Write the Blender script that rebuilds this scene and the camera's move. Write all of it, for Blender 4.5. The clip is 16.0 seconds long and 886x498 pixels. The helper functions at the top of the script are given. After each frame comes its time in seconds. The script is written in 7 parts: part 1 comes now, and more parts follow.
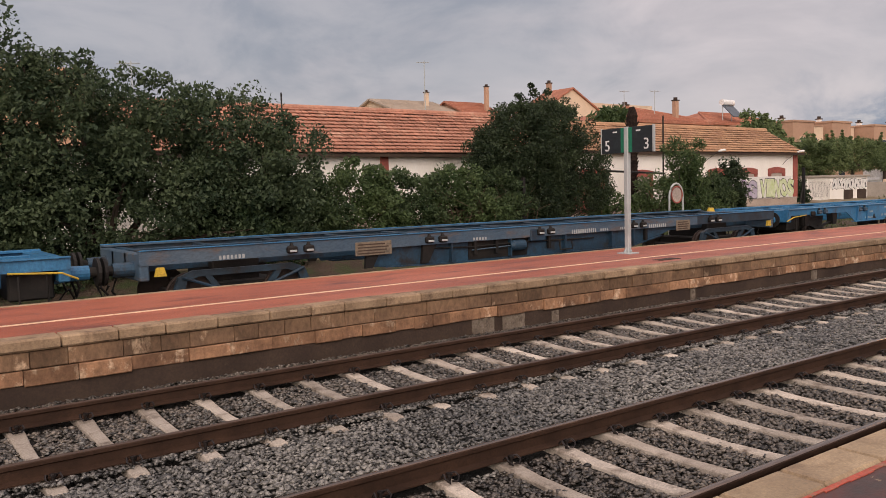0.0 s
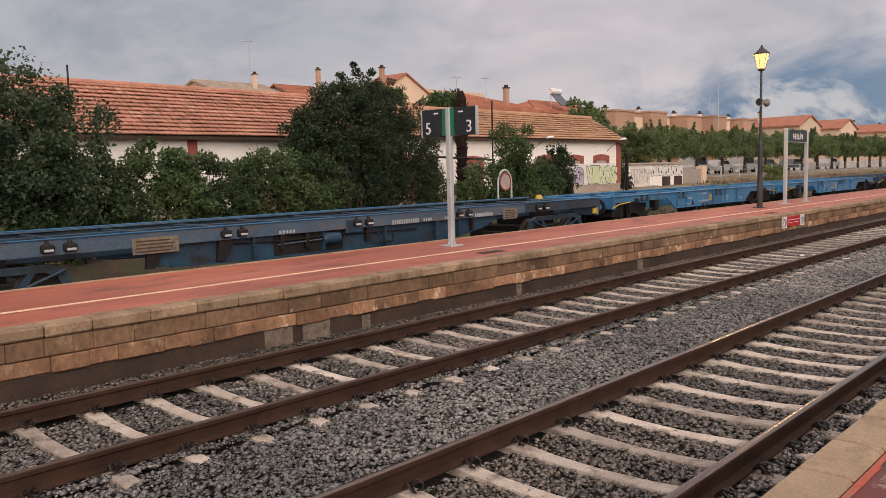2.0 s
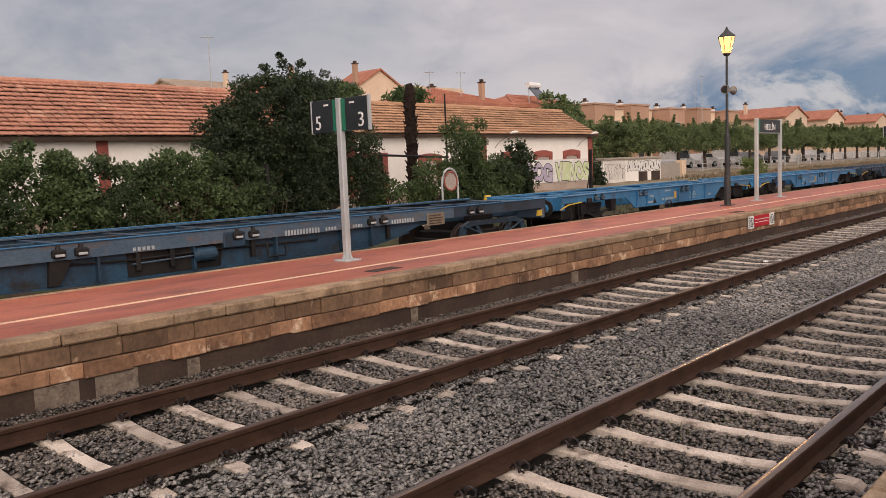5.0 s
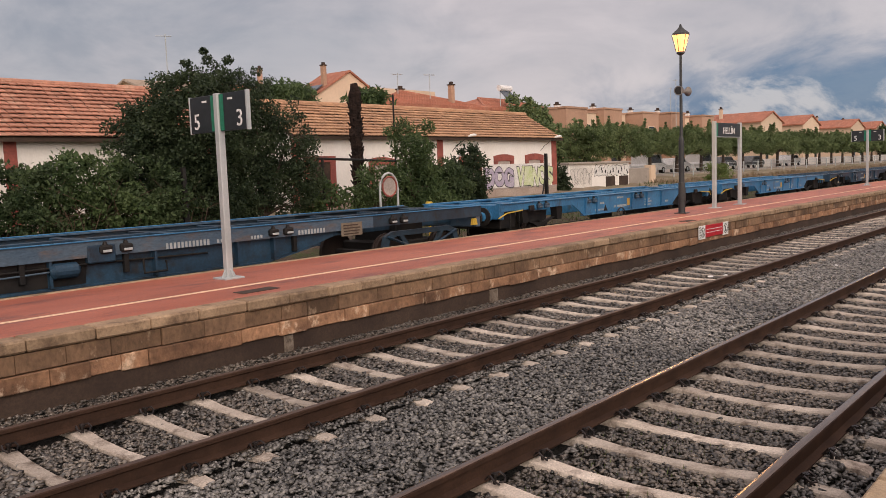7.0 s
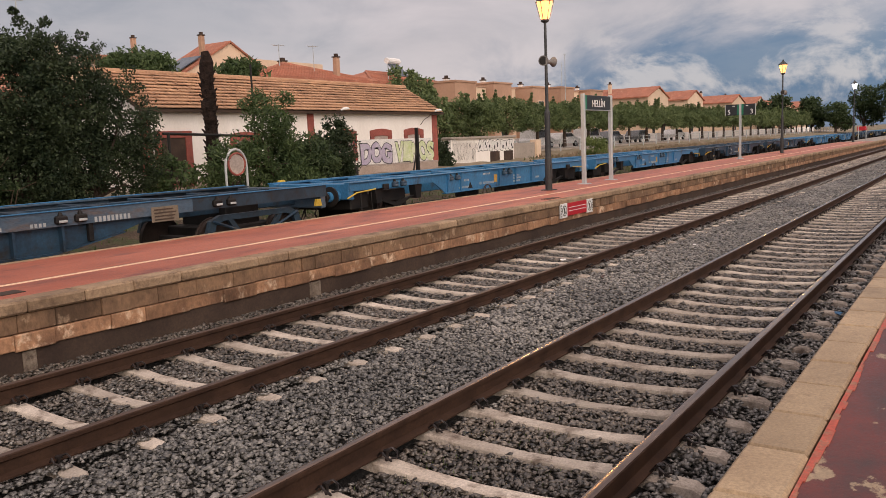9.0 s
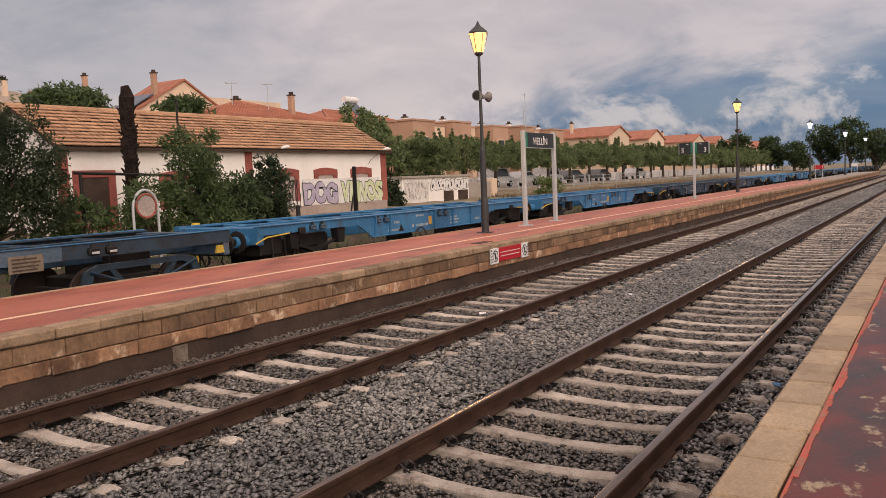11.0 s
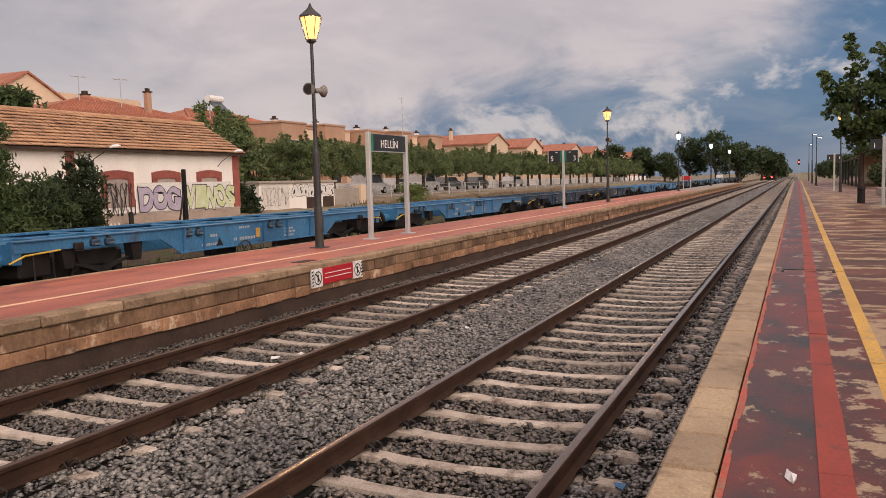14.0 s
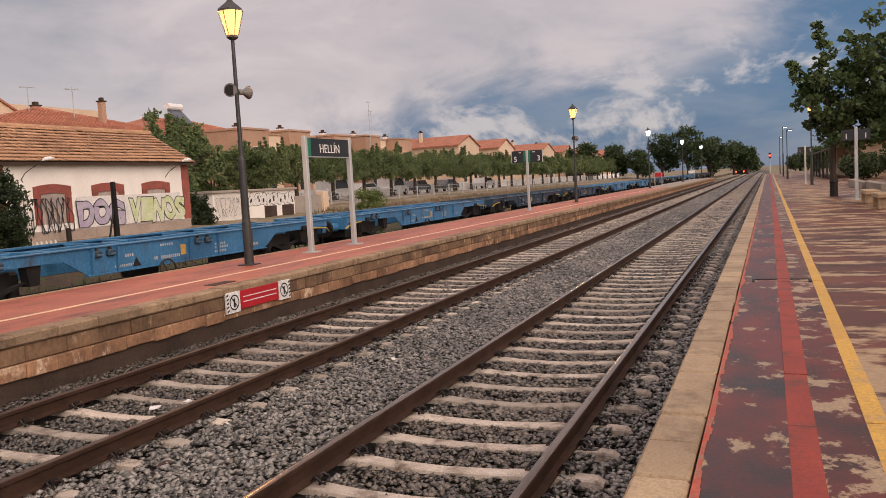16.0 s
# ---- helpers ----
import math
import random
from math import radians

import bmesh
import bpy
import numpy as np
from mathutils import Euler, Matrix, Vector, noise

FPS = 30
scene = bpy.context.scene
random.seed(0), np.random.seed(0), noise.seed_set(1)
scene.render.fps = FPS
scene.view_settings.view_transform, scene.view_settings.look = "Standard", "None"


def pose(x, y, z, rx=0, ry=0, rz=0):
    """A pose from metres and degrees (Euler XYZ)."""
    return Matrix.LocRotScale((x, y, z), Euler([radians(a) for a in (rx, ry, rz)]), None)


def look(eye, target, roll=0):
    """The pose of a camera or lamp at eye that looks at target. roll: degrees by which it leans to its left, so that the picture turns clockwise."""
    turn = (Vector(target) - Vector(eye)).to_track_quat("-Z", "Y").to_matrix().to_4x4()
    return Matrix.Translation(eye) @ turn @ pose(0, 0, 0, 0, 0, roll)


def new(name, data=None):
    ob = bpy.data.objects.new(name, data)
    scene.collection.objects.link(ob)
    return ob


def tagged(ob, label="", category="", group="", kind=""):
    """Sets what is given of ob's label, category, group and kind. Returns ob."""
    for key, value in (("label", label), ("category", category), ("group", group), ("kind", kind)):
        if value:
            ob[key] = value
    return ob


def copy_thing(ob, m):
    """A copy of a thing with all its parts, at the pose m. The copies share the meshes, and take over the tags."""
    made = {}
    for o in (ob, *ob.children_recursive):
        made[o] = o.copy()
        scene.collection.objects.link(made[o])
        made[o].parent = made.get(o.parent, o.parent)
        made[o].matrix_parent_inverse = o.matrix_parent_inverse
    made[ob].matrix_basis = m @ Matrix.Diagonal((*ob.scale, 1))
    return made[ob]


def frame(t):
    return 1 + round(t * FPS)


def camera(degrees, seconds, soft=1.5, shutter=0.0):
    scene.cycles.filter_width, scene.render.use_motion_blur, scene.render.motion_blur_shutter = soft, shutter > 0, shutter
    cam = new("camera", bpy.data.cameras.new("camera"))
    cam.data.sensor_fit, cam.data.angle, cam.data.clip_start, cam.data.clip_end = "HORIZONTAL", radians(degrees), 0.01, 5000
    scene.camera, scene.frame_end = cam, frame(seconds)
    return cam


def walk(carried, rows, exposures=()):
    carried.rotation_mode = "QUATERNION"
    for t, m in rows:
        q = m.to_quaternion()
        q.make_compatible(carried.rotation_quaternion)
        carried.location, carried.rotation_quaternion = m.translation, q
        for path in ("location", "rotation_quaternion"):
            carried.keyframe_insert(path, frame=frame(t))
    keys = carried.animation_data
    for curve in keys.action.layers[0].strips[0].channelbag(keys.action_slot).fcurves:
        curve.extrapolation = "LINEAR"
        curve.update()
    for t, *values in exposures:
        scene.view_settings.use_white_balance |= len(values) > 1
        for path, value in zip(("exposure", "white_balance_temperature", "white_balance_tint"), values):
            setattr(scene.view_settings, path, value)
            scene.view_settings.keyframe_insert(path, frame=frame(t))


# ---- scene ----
cam = camera(57.4, 16.0, soft=0.6)
PATH = [
    (0, (-0.156, 0.612, 2.094), (1.015, 2.226, 1.945), -1.5),
    (0.5, (0.241, 0.862, 2.056), (1.57, 2.347, 1.897), -1.0),
    (1, (0.664, 1.125, 2.083), (2.085, 2.525, 1.927), -0.9),
    (1.5, (1.043, 1.447, 2.092), (2.509, 2.797, 1.921), -0.9),
    (2, (1.431, 1.636, 2.075), (2.894, 2.986, 1.883), -1.4),
    (2.5, (1.839, 1.79, 2.079), (3.281, 3.16, 1.875), -1.3),
    (3, (2.306, 1.948, 2.074), (3.739, 3.33, 1.874), -1.5),
    (3.5, (2.826, 1.958, 2.079), (4.265, 3.334, 1.884), -1.7),
    (4, (3.304, 1.998, 2.07), (4.757, 3.358, 1.873), -1.6),
    (4.2, (3.539, 2.032, 2.085), (4.999, 3.384, 1.885), -1.8),
    (6.3, (5.719, 2.054, 2.08), (7.202, 3.382, 1.888), -2.4),
    (6.5, (5.932, 2.073, 2.082), (7.422, 3.394, 1.891), -2.2),
    (7, (6.516, 2.131, 2.063), (8.019, 3.437, 1.871), -2.1),
    (7.5, (7.015, 2.068, 2.07), (8.545, 3.341, 1.878), -1.9),
    (8, (7.5, 2.045, 2.06), (9.1, 3.228, 1.853), -1.8),
    (8.5, (8.065, 2.155, 2.049), (9.706, 3.271, 1.8), -1.9),
    (8.7, (8.265, 2.137, 2.032), (9.904, 3.252, 1.77), -2.2),
    (10.8, (10.266, 2.16, 1.991), (11.943, 3.236, 1.812), -2.7),
    (11, (10.476, 2.155, 1.994), (12.169, 3.206, 1.824), -2.4),
    (11.5, (11.022, 2.142, 1.962), (12.748, 3.141, 1.805), -1.4),
    (12, (11.544, 2.175, 1.956), (13.295, 3.127, 1.797), -0.8),
    (12.5, (12.056, 2.319, 1.945), (13.831, 3.225, 1.783), -0.3),
    (13, (12.539, 2.352, 1.968), (14.335, 3.216, 1.799), -0.3),
    (13.5, (12.99, 2.417, 1.968), (14.802, 3.247, 1.798), -0.9),
    (14, (13.42, 2.432, 1.98), (15.245, 3.233, 1.815), -1.6),
    (14.5, (13.92, 2.405, 2.006), (15.756, 3.181, 1.835), -2.5),
    (15, (14.342, 2.424, 2.004), (16.187, 3.178, 1.827), -2.8),
    (15.5, (14.769, 2.412, 2.019), (16.618, 3.152, 1.847), -3.2),
    (16, (15.206, 2.394, 2.016), (17.053, 3.145, 1.855), -3.2),
]
walk(cam, [(t, look(eye, target, roll)) for t, eye, target, roll in PATH],
     [(0, 0.0, 6500, 10), (1.5, 0.0, 6500, 10), (3, 0.07, 6500, 10), (4, 0.04, 6500, 10), (6.5, 0.0, 6500, 10), (8.7, 0.0, 6550, 10.5), (11, 0.0, 6750, 13), (16, 0.0, 6800, 14)])

# world, sun and exposure
world = bpy.data.worlds.new("world")
scene.world = world
world.use_nodes = True
wn, wl = world.node_tree.nodes, world.node_tree.links
wn.clear()
w_out = wn.new("ShaderNodeOutputWorld")
w_sky = wn.new("ShaderNodeTexSky")
w_sky.sky_type, w_sky.sun_disc = "NISHITA", False
w_sky.sun_elevation, w_sky.sun_rotation = radians(14), radians(-60)
w_skybg = wn.new("ShaderNodeBackground")
w_skybg.inputs["Strength"].default_value = 0.012
wl.new(w_sky.outputs[0], w_skybg.inputs["Color"])
w_co = wn.new("ShaderNodeTexCoord")
w_sep = wn.new("ShaderNodeSeparateXYZ")
wl.new(w_co.outputs["Generated"], w_sep.inputs[0])


def wmath(op, a, b=None, c=None, clamp=False):
    n = wn.new("ShaderNodeMath")
    n.operation, n.use_clamp = op, clamp
    for i, v in enumerate((a, b, c)):
        if v is None:
            continue
        if isinstance(v, (int, float)):
            n.inputs[i].default_value = v
        else:
            wl.new(v, n.inputs[i])
    return n.outputs[0]


def wnoise(scale, detail, squash, rough=0.55, dist=0.0):
    m = wn.new("ShaderNodeMapping")
    m.inputs["Scale"].default_value = squash
    wl.new(w_co.outputs["Generated"], m.inputs[0])
    n = wn.new("ShaderNodeTexNoise")
    n.inputs["Scale"].default_value, n.inputs["Detail"].default_value = scale, detail
    n.inputs["Roughness"].default_value, n.inputs["Distortion"].default_value = rough, dist
    wl.new(m.outputs[0], n.inputs["Vector"])
    return n.outputs["Fac"]


def wmix(fac, a, b):
    n = wn.new("ShaderNodeMix")
    n.data_type = "RGBA"
    wl.new(fac, n.inputs[0])
    for k, v in ((6, a), (7, b)):
        if isinstance(v, tuple):
            n.inputs[k].default_value = (*v, 1)
        else:
            wl.new(v, n.inputs[k])
    return n.outputs[2]


def wramp(v, lo, hi):
    n = wn.new("ShaderNodeMapRange")
    n.interpolation_type = "SMOOTHSTEP"
    n.inputs["From Min"].default_value, n.inputs["From Max"].default_value = lo, hi
    wl.new(v, n.inputs["Value"])
    return n.outputs[0]


# an overcast dusk sky: a pale rosy cloud sheet, greyer to one side, with a gap of dark blue low down along the line
w_big = wnoise(1.7, 5, (1, 1, 2.6), 0.55, 0.4)
w_fine = wnoise(5.0, 7, (1, 1, 2.2), 0.58, 0.5)
w_puff = wnoise(7.5, 7, (1, 1, 1.9), 0.62, 0.3)
w_sheet = wmix(wramp(w_fine, 0.28, 0.72), (0.49, 0.45, 0.475), (0.64, 0.57, 0.585))
w_grey = wmath("MULTIPLY", wramp(w_big, 0.36, 0.60), wramp(w_sep.outputs["Y"], 0.25, 0.75))
w_sheet = wmix(w_grey, w_sheet, wmix(wramp(w_fine, 0.35, 0.65), (0.30, 0.315, 0.368), (0.44, 0.428, 0.463)))
w_dim = wmath("MULTIPLY", wramp(w_sep.outputs["Y"], 0.50, 0.05), wmath("MULTIPLY", wramp(w_sep.outputs["X"], 0.2, 0.7), 0.6))
w_sheet = wmix(w_dim, w_sheet, wmix(wramp(w_fine, 0.32, 0.68), (0.31, 0.315, 0.36), (0.47, 0.44, 0.465)))
w_side = wmath("MAXIMUM", wmath("MINIMUM", w_sep.outputs["Y"], 0.6), -0.25)
w_rough = wmath("ADD", wmath("MULTIPLY", wmath("SUBTRACT", w_fine, 0.5), 0.22), wmath("MULTIPLY", wmath("SUBTRACT", w_big, 0.5), 0.16))
w_edge = wmath("ADD", wmath("ADD", w_sep.outputs["Z"], wmath("MULTIPLY", w_side, 0.33)), w_rough)
w_gapfac = wmath("MULTIPLY", wramp(w_edge, 0.265, 0.15), wramp(w_sep.outputs["X"], 0.2, 0.6))
w_veil = wmix(wramp(wnoise(3.4, 6, (1, 1, 3.4), 0.6, 0.5), 0.48, 0.74), (0.060, 0.140, 0.275), (0.155, 0.215, 0.325))
w_low = wmath("MULTIPLY", wramp(w_puff, 0.47, 0.60), wramp(w_sep.outputs["Z"], 0.22, 0.11))
w_blue = wmix(w_low, w_veil, (0.48, 0.465, 0.50))
w_haze = wmath("MULTIPLY", wramp(w_sep.outputs["Z"], 0.05, 0.0), 0.35)
w_blue = wmix(w_haze, w_blue, (0.30, 0.325, 0.38))
w_col = wmix(w_gapfac, w_sheet, w_blue)
w_zen = wn.new("ShaderNodeMix")
w_zen.data_type, w_zen.blend_type = "RGBA", "MULTIPLY"
w_zen.inputs[0].default_value = 1.0
wl.new(w_col, w_zen.inputs[6])
wl.new(wmix(wramp(w_sep.outputs["Z"], 0.35, 0.95), (1.0, 1.0, 1.0), (1.9, 1.72, 1.55)), w_zen.inputs[7])
w_col = w_zen.outputs[2]
w_bg = wn.new("ShaderNodeBackground")
w_bg.inputs["Strength"].default_value = 0.98
wl.new(w_col, w_bg.inputs["Color"])
w_add = wn.new("ShaderNodeAddShader")
wl.new(w_bg.outputs[0], w_add.inputs[0])
wl.new(w_skybg.outputs[0], w_add.inputs[1])
wl.new(w_add.outputs[0], w_out.inputs["Surface"])

sun = new("sun", bpy.data.lights.new("sun", "SUN"))
sun.data.energy, sun.data.angle, sun.data.color = 2.3, radians(50), (1.0, 0.84, 0.70)
sun.matrix_world = look((-45, -75, 42), (0, 0, 0))
scene.view_settings.exposure = 0.0


# ---- materials ----
def material(name, a, b, scale=2.0, fine=40.0, third=None, third_at=0.62, rough=0.8, metal=0.0, bump=0.3, depth=0.01, vary=0.0, stretch=(1, 1, 1), spec=0.4,
             coat=0.0, soft=0.08, fine_mix=0.35, local=False, island=0.0):
    """Two colours mixed at a large scale, darkened and lifted by fine grain, with an optional third colour in patches."""
    m = bpy.data.materials.new(name)
    m.use_nodes = True
    n, l = m.node_tree.nodes, m.node_tree.links
    bs = n["Principled BSDF"]
    bs.inputs["Roughness"].default_value, bs.inputs["Metallic"].default_value = rough, metal
    bs.inputs["Specular IOR Level"].default_value = spec
    bs.inputs["Coat Weight"].default_value = coat
    if local:
        src = n.new("ShaderNodeTexCoord").outputs["Object"]
    else:
        src = n.new("ShaderNodeNewGeometry").outputs["Position"]
    mp = n.new("ShaderNodeMapping")
    mp.inputs["Scale"].default_value = stretch
    l.new(src, mp.inputs[0])

    def nz(s, d, r=0.6):
        t = n.new("ShaderNodeTexNoise")
        t.inputs["Scale"].default_value, t.inputs["Detail"].default_value, t.inputs["Roughness"].default_value = s, d, r
        l.new(mp.outputs[0], t.inputs["Vector"])
        return t.outputs["Fac"]

    def mixed(fac, x, y, blend="MIX"):
        k = n.new("ShaderNodeMix")
        k.data_type, k.blend_type = "RGBA", blend
        if isinstance(fac, float):
            k.inputs[0].default_value = fac
        else:
            l.new(fac, k.inputs[0])
        for i, v in ((6, x), (7, y)):
            if isinstance(v, tuple):
                k.inputs[i].default_value = (*v, 1)
            else:
                l.new(v, k.inputs[i])
        return k.outputs[2]

    def ramp(v, lo, hi, to_lo=0.0, to_hi=1.0):
        k = n.new("ShaderNodeMapRange")
        for s, x in (("From Min", lo), ("From Max", hi), ("To Min", to_lo), ("To Max", to_hi)):
            k.inputs[s].default_value = x
        l.new(v, k.inputs["Value"])
        return k.outputs[0]

    big, small = nz(scale, 5), nz(fine, 4, 0.7)
    col = mixed(ramp(big, 0.36, 0.64), a, b)
    if third:
        patch = nz(scale * 1.9, 7, 0.68)
        col = mixed(ramp(patch, third_at - soft, third_at + soft), col, third)
    g = n.new("ShaderNodeCombineColor")
    for i in range(3):
        l.new(ramp(small, 0.25, 0.75, 1 - fine_mix, 1 + fine_mix), g.inputs[i])
    col = mixed(1.0, col, g.outputs[0], "MULTIPLY")
    if vary or island:
        h = n.new("ShaderNodeHueSaturation")
        if vary:
            rnd = n.new("ShaderNodeObjectInfo").outputs["Random"]
        else:
            rnd = n.new("ShaderNodeNewGeometry").outputs["Random Per Island"]
        s = vary or island
        l.new(ramp(rnd, 0, 1, 1 - s, 1 + s), h.inputs["Value"])
        l.new(col, h.inputs["Color"])
        col = h.outputs[0]
    l.new(col, bs.inputs["Base Color"])
    l.new(ramp(small, 0.2, 0.8, max(0.02, rough - 0.1), min(1, rough + 0.1)), bs.inputs["Roughness"])
    if bump:
        bp = n.new("ShaderNodeBump")
        bp.inputs["Strength"].default_value, bp.inputs["Distance"].default_value = bump, depth
        l.new(small, bp.inputs["Height"])
        l.new(bp.outputs[0], bs.inputs["Normal"])
    return m


def glowing(name, colour, strength):
    m = bpy.data.materials.new(name)
    m.use_nodes = True
    bs = m.node_tree.nodes["Principled BSDF"]
    bs.inputs["Base Color"].default_value = (*colour, 1)
    bs.inputs["Emission Color"].default_value = (*colour, 1)
    bs.inputs["Emission Strength"].default_value = strength
    return m


M_GROUND = material("dry_ground", (0.24, 0.185, 0.13), (0.15, 0.14, 0.075), 0.35, 9, (0.32, 0.265, 0.19), 0.56, 0.95, bump=0.6, depth=0.05)
# near-black bed: shade of the gaps between stones is put into its colour
M_BALLASTGAP = material("gap_shade_ballast_bed", (0.020, 0.020, 0.020), (0.036, 0.034, 0.032), 1.2, 60, rough=0.95, bump=1.0, depth=0.04, fine_mix=0.7, spec=0.2)
M_BALLASTFAR = material("distant_ballast_bed", (0.075, 0.071, 0.066), (0.12, 0.112, 0.103), 1.2, 12, rough=0.8, bump=1.0, depth=0.05, fine_mix=0.6)
M_STONE = material("ballast_stone", (0.088, 0.085, 0.081), (0.190, 0.180, 0.166), 0.5, 34, rough=0.34, bump=0.25, depth=0.004, island=0.9, fine_mix=0.4, spec=0.8)
M_STONEDARK = material("dark_ballast_stone", (0.060, 0.052, 0.045), (0.125, 0.106, 0.089), 0.6, 34, rough=0.34, bump=0.25, depth=0.004, island=0.9, fine_mix=0.4, spec=0.8)
M_RUST = material("rusty_rail", (0.036, 0.020, 0.014), (0.060, 0.033, 0.022), 3.0, 50, rough=0.75, bump=0.2, depth=0.002, spec=0.18)
M_RAILTOP = material("polished_rail_top", (0.30, 0.21, 0.16), (0.17, 0.12, 0.095), 4, 60, rough=0.21, metal=0.95, bump=0.0, depth=0.001, stretch=(0.1, 1, 1))
M_RAILDULL = material("dull_rail_top", (0.11, 0.07, 0.052), (0.085, 0.052, 0.04), 4, 60, rough=0.5, metal=0.4, bump=0.05, depth=0.001, stretch=(0.1, 1, 1))
M_SLEEPER = material("sleeper_concrete", (0.55, 0.485, 0.42), (0.38, 0.325, 0.275), 2.2, 60, (0.15, 0.115, 0.09), 0.60, 0.85, bump=0.25, depth=0.004, vary=0.28)
M_CLIP = material("clip_steel", (0.03, 0.026, 0.025), (0.06, 0.05, 0.05), 8, 80, rough=0.35, metal=0.6, bump=0.1, depth=0.002)
M_CLIPRUST = material("clip_rust", (0.10, 0.035, 0.03), (0.05, 0.03, 0.03), 8, 80, rough=0.55, metal=0.3, bump=0.1, depth=0.002)
M_BLOCK = material("platform_stone", (0.240, 0.146, 0.087), (0.135, 0.083, 0.052), 1.5, 14, (0.48, 0.345, 0.235), 0.635, 0.85, bump=0.6, depth=0.03, vary=0.28, soft=0.05, stretch=(1.3, 1, 0.8), fine_mix=0.4)
M_BLOCKLOW = material("ochre_platform_stone", (0.37, 0.205, 0.118), (0.175, 0.096, 0.058), 1.8, 14, (0.58, 0.43, 0.305), 0.615, 0.85, bump=0.6, depth=0.03, vary=0.30, soft=0.05, stretch=(1.2, 1, 0.9), fine_mix=0.4)
M_COPING = material("coping_stone", (0.37, 0.262, 0.170), (0.24, 0.163, 0.104), 2.0, 30, (0.14, 0.092, 0.06), 0.60, 0.85, bump=0.4, depth=0.012, vary=0.2)
M_NEARCOPING = material("sand_coping", (0.44, 0.325, 0.205), (0.325, 0.235, 0.148), 1.6, 55, (0.22, 0.152, 0.094), 0.60, 0.55, bump=0.35, depth=0.008, vary=0.17)
# dark brown for footings; on roof slabs it paints the shade under tiles
M_BASE = material("dark_footing_roof_gap_shade", (0.042, 0.027, 0.021), (0.070, 0.046, 0.034), 1.5, 30, (0.16, 0.125, 0.095), 0.72, 0.85, bump=0.4, depth=0.01)
M_REDPAVE = material("red_platform_paving", (0.50, 0.160, 0.094), (0.35, 0.100, 0.060), 0.8, 45, (0.20, 0.070, 0.052), 0.60, 0.48, bump=0.4, depth=0.008, stretch=(0.55, 1.5, 1), fine_mix=0.5, spec=0.35)
M_NEARPAVE = material("worn_red_floor", (0.036, 0.031, 0.032), (0.165, 0.033, 0.026), 1.1, 30, (0.35, 0.26, 0.17), 0.59, 0.42, bump=0.35, depth=0.004, stretch=(1.0, 1.5, 1), soft=0.016, spec=0.3)
M_NEARPAVE_M = material("chipped_red_floor", (0.15, 0.036, 0.028), (0.045, 0.030, 0.028), 1.2, 30, (0.37, 0.27, 0.175), 0.535, 0.45, bump=0.35, depth=0.004, stretch=(1.2, 1.2, 1), soft=0.016, spec=0.3)
M_NEARPAVE_B = material("flaking_brown_floor", (0.165, 0.056, 0.038), (0.070, 0.034, 0.028), 0.8, 30, (0.40, 0.285, 0.175), 0.53, 0.5, bump=0.35, depth=0.005, stretch=(1.4, 0.6, 1), soft=0.03, spec=0.26)
M_REDLINE = material("red_line_paint", (0.34, 0.062, 0.042), (0.26, 0.05, 0.036), 1.4, 40, (0.15, 0.055, 0.042), 0.60, 0.55, bump=0.2, depth=0.002, spec=0.25)
M_REDEDGE = material("red_edge_paint", (0.50, 0.10, 0.065), (0.40, 0.085, 0.055), 6.0, 40, (0.30, 0.17, 0.11), 0.55, 0.6, bump=0.3, depth=0.003)
M_YELLOW = material("yellow_line_paint", (0.66, 0.39, 0.075), (0.54, 0.31, 0.065), 1.5, 30, (0.42, 0.29, 0.16), 0.62, 0.5, bump=0.25, depth=0.002)
M_WHITELINE = material("cream_line_paint", (0.86, 0.62, 0.42), (0.76, 0.54, 0.36), 1.5, 30, (0.5, 0.22, 0.15), 0.74, 0.6, bump=0.1, depth=0.002)
M_WHITEWALL = material("white_plaster", (0.88, 0.85, 0.82), (0.80, 0.76, 0.72), 0.6, 25, (0.56, 0.48, 0.43), 0.72, 0.9, bump=0.06, depth=0.006, stretch=(1, 1, 0.5), fine_mix=0.08)
M_PLINTH = material("grey_pink_plinth", (0.42, 0.34, 0.29), (0.33, 0.26, 0.22), 0.8, 25, rough=0.9, bump=0.3)
M_REDTRIM = material("red_brick_trim", (0.33, 0.095, 0.075), (0.24, 0.07, 0.058), 2.5, 30, (0.17, 0.075, 0.06), 0.62, 0.85, bump=0.3, vary=0.08)
M_INFILL = material("bricked_up_infill", (0.43, 0.36, 0.32), (0.33, 0.28, 0.26), 2, 25, rough=0.9, bump=0.3)
M_TILE = material("clay_roof_tile", (0.51, 0.25, 0.172), (0.40, 0.192, 0.134), 0.8, 12, (0.56, 0.345, 0.25), 0.62, 0.85, bump=0.5, depth=0.02, island=0.15)
M_TILEOLD = material("weathered_roof_tile", (0.50, 0.30, 0.18), (0.38, 0.22, 0.135), 0.7, 12, (0.27, 0.18, 0.12), 0.64, 0.9, bump=0.5, depth=0.02, island=0.2)
M_TILEFAR = material("far_roof_tile", (0.42, 0.165, 0.105), (0.33, 0.135, 0.088), 0.4, 3, (0.46, 0.23, 0.155), 0.6, 0.9, bump=0.5, depth=0.05, stretch=(1, 3, 1))
M_GREIGE = material("beige_fibre_roof", (0.44, 0.36, 0.30), (0.36, 0.30, 0.25), 0.4, 4, rough=0.9, bump=0.2, fine_mix=0.15)
M_PANEL = material("dirty_white_panel", (0.70, 0.67, 0.63), (0.60, 0.565, 0.53), 1.2, 25, (0.44, 0.40, 0.37), 0.68, 0.9, bump=0.1)
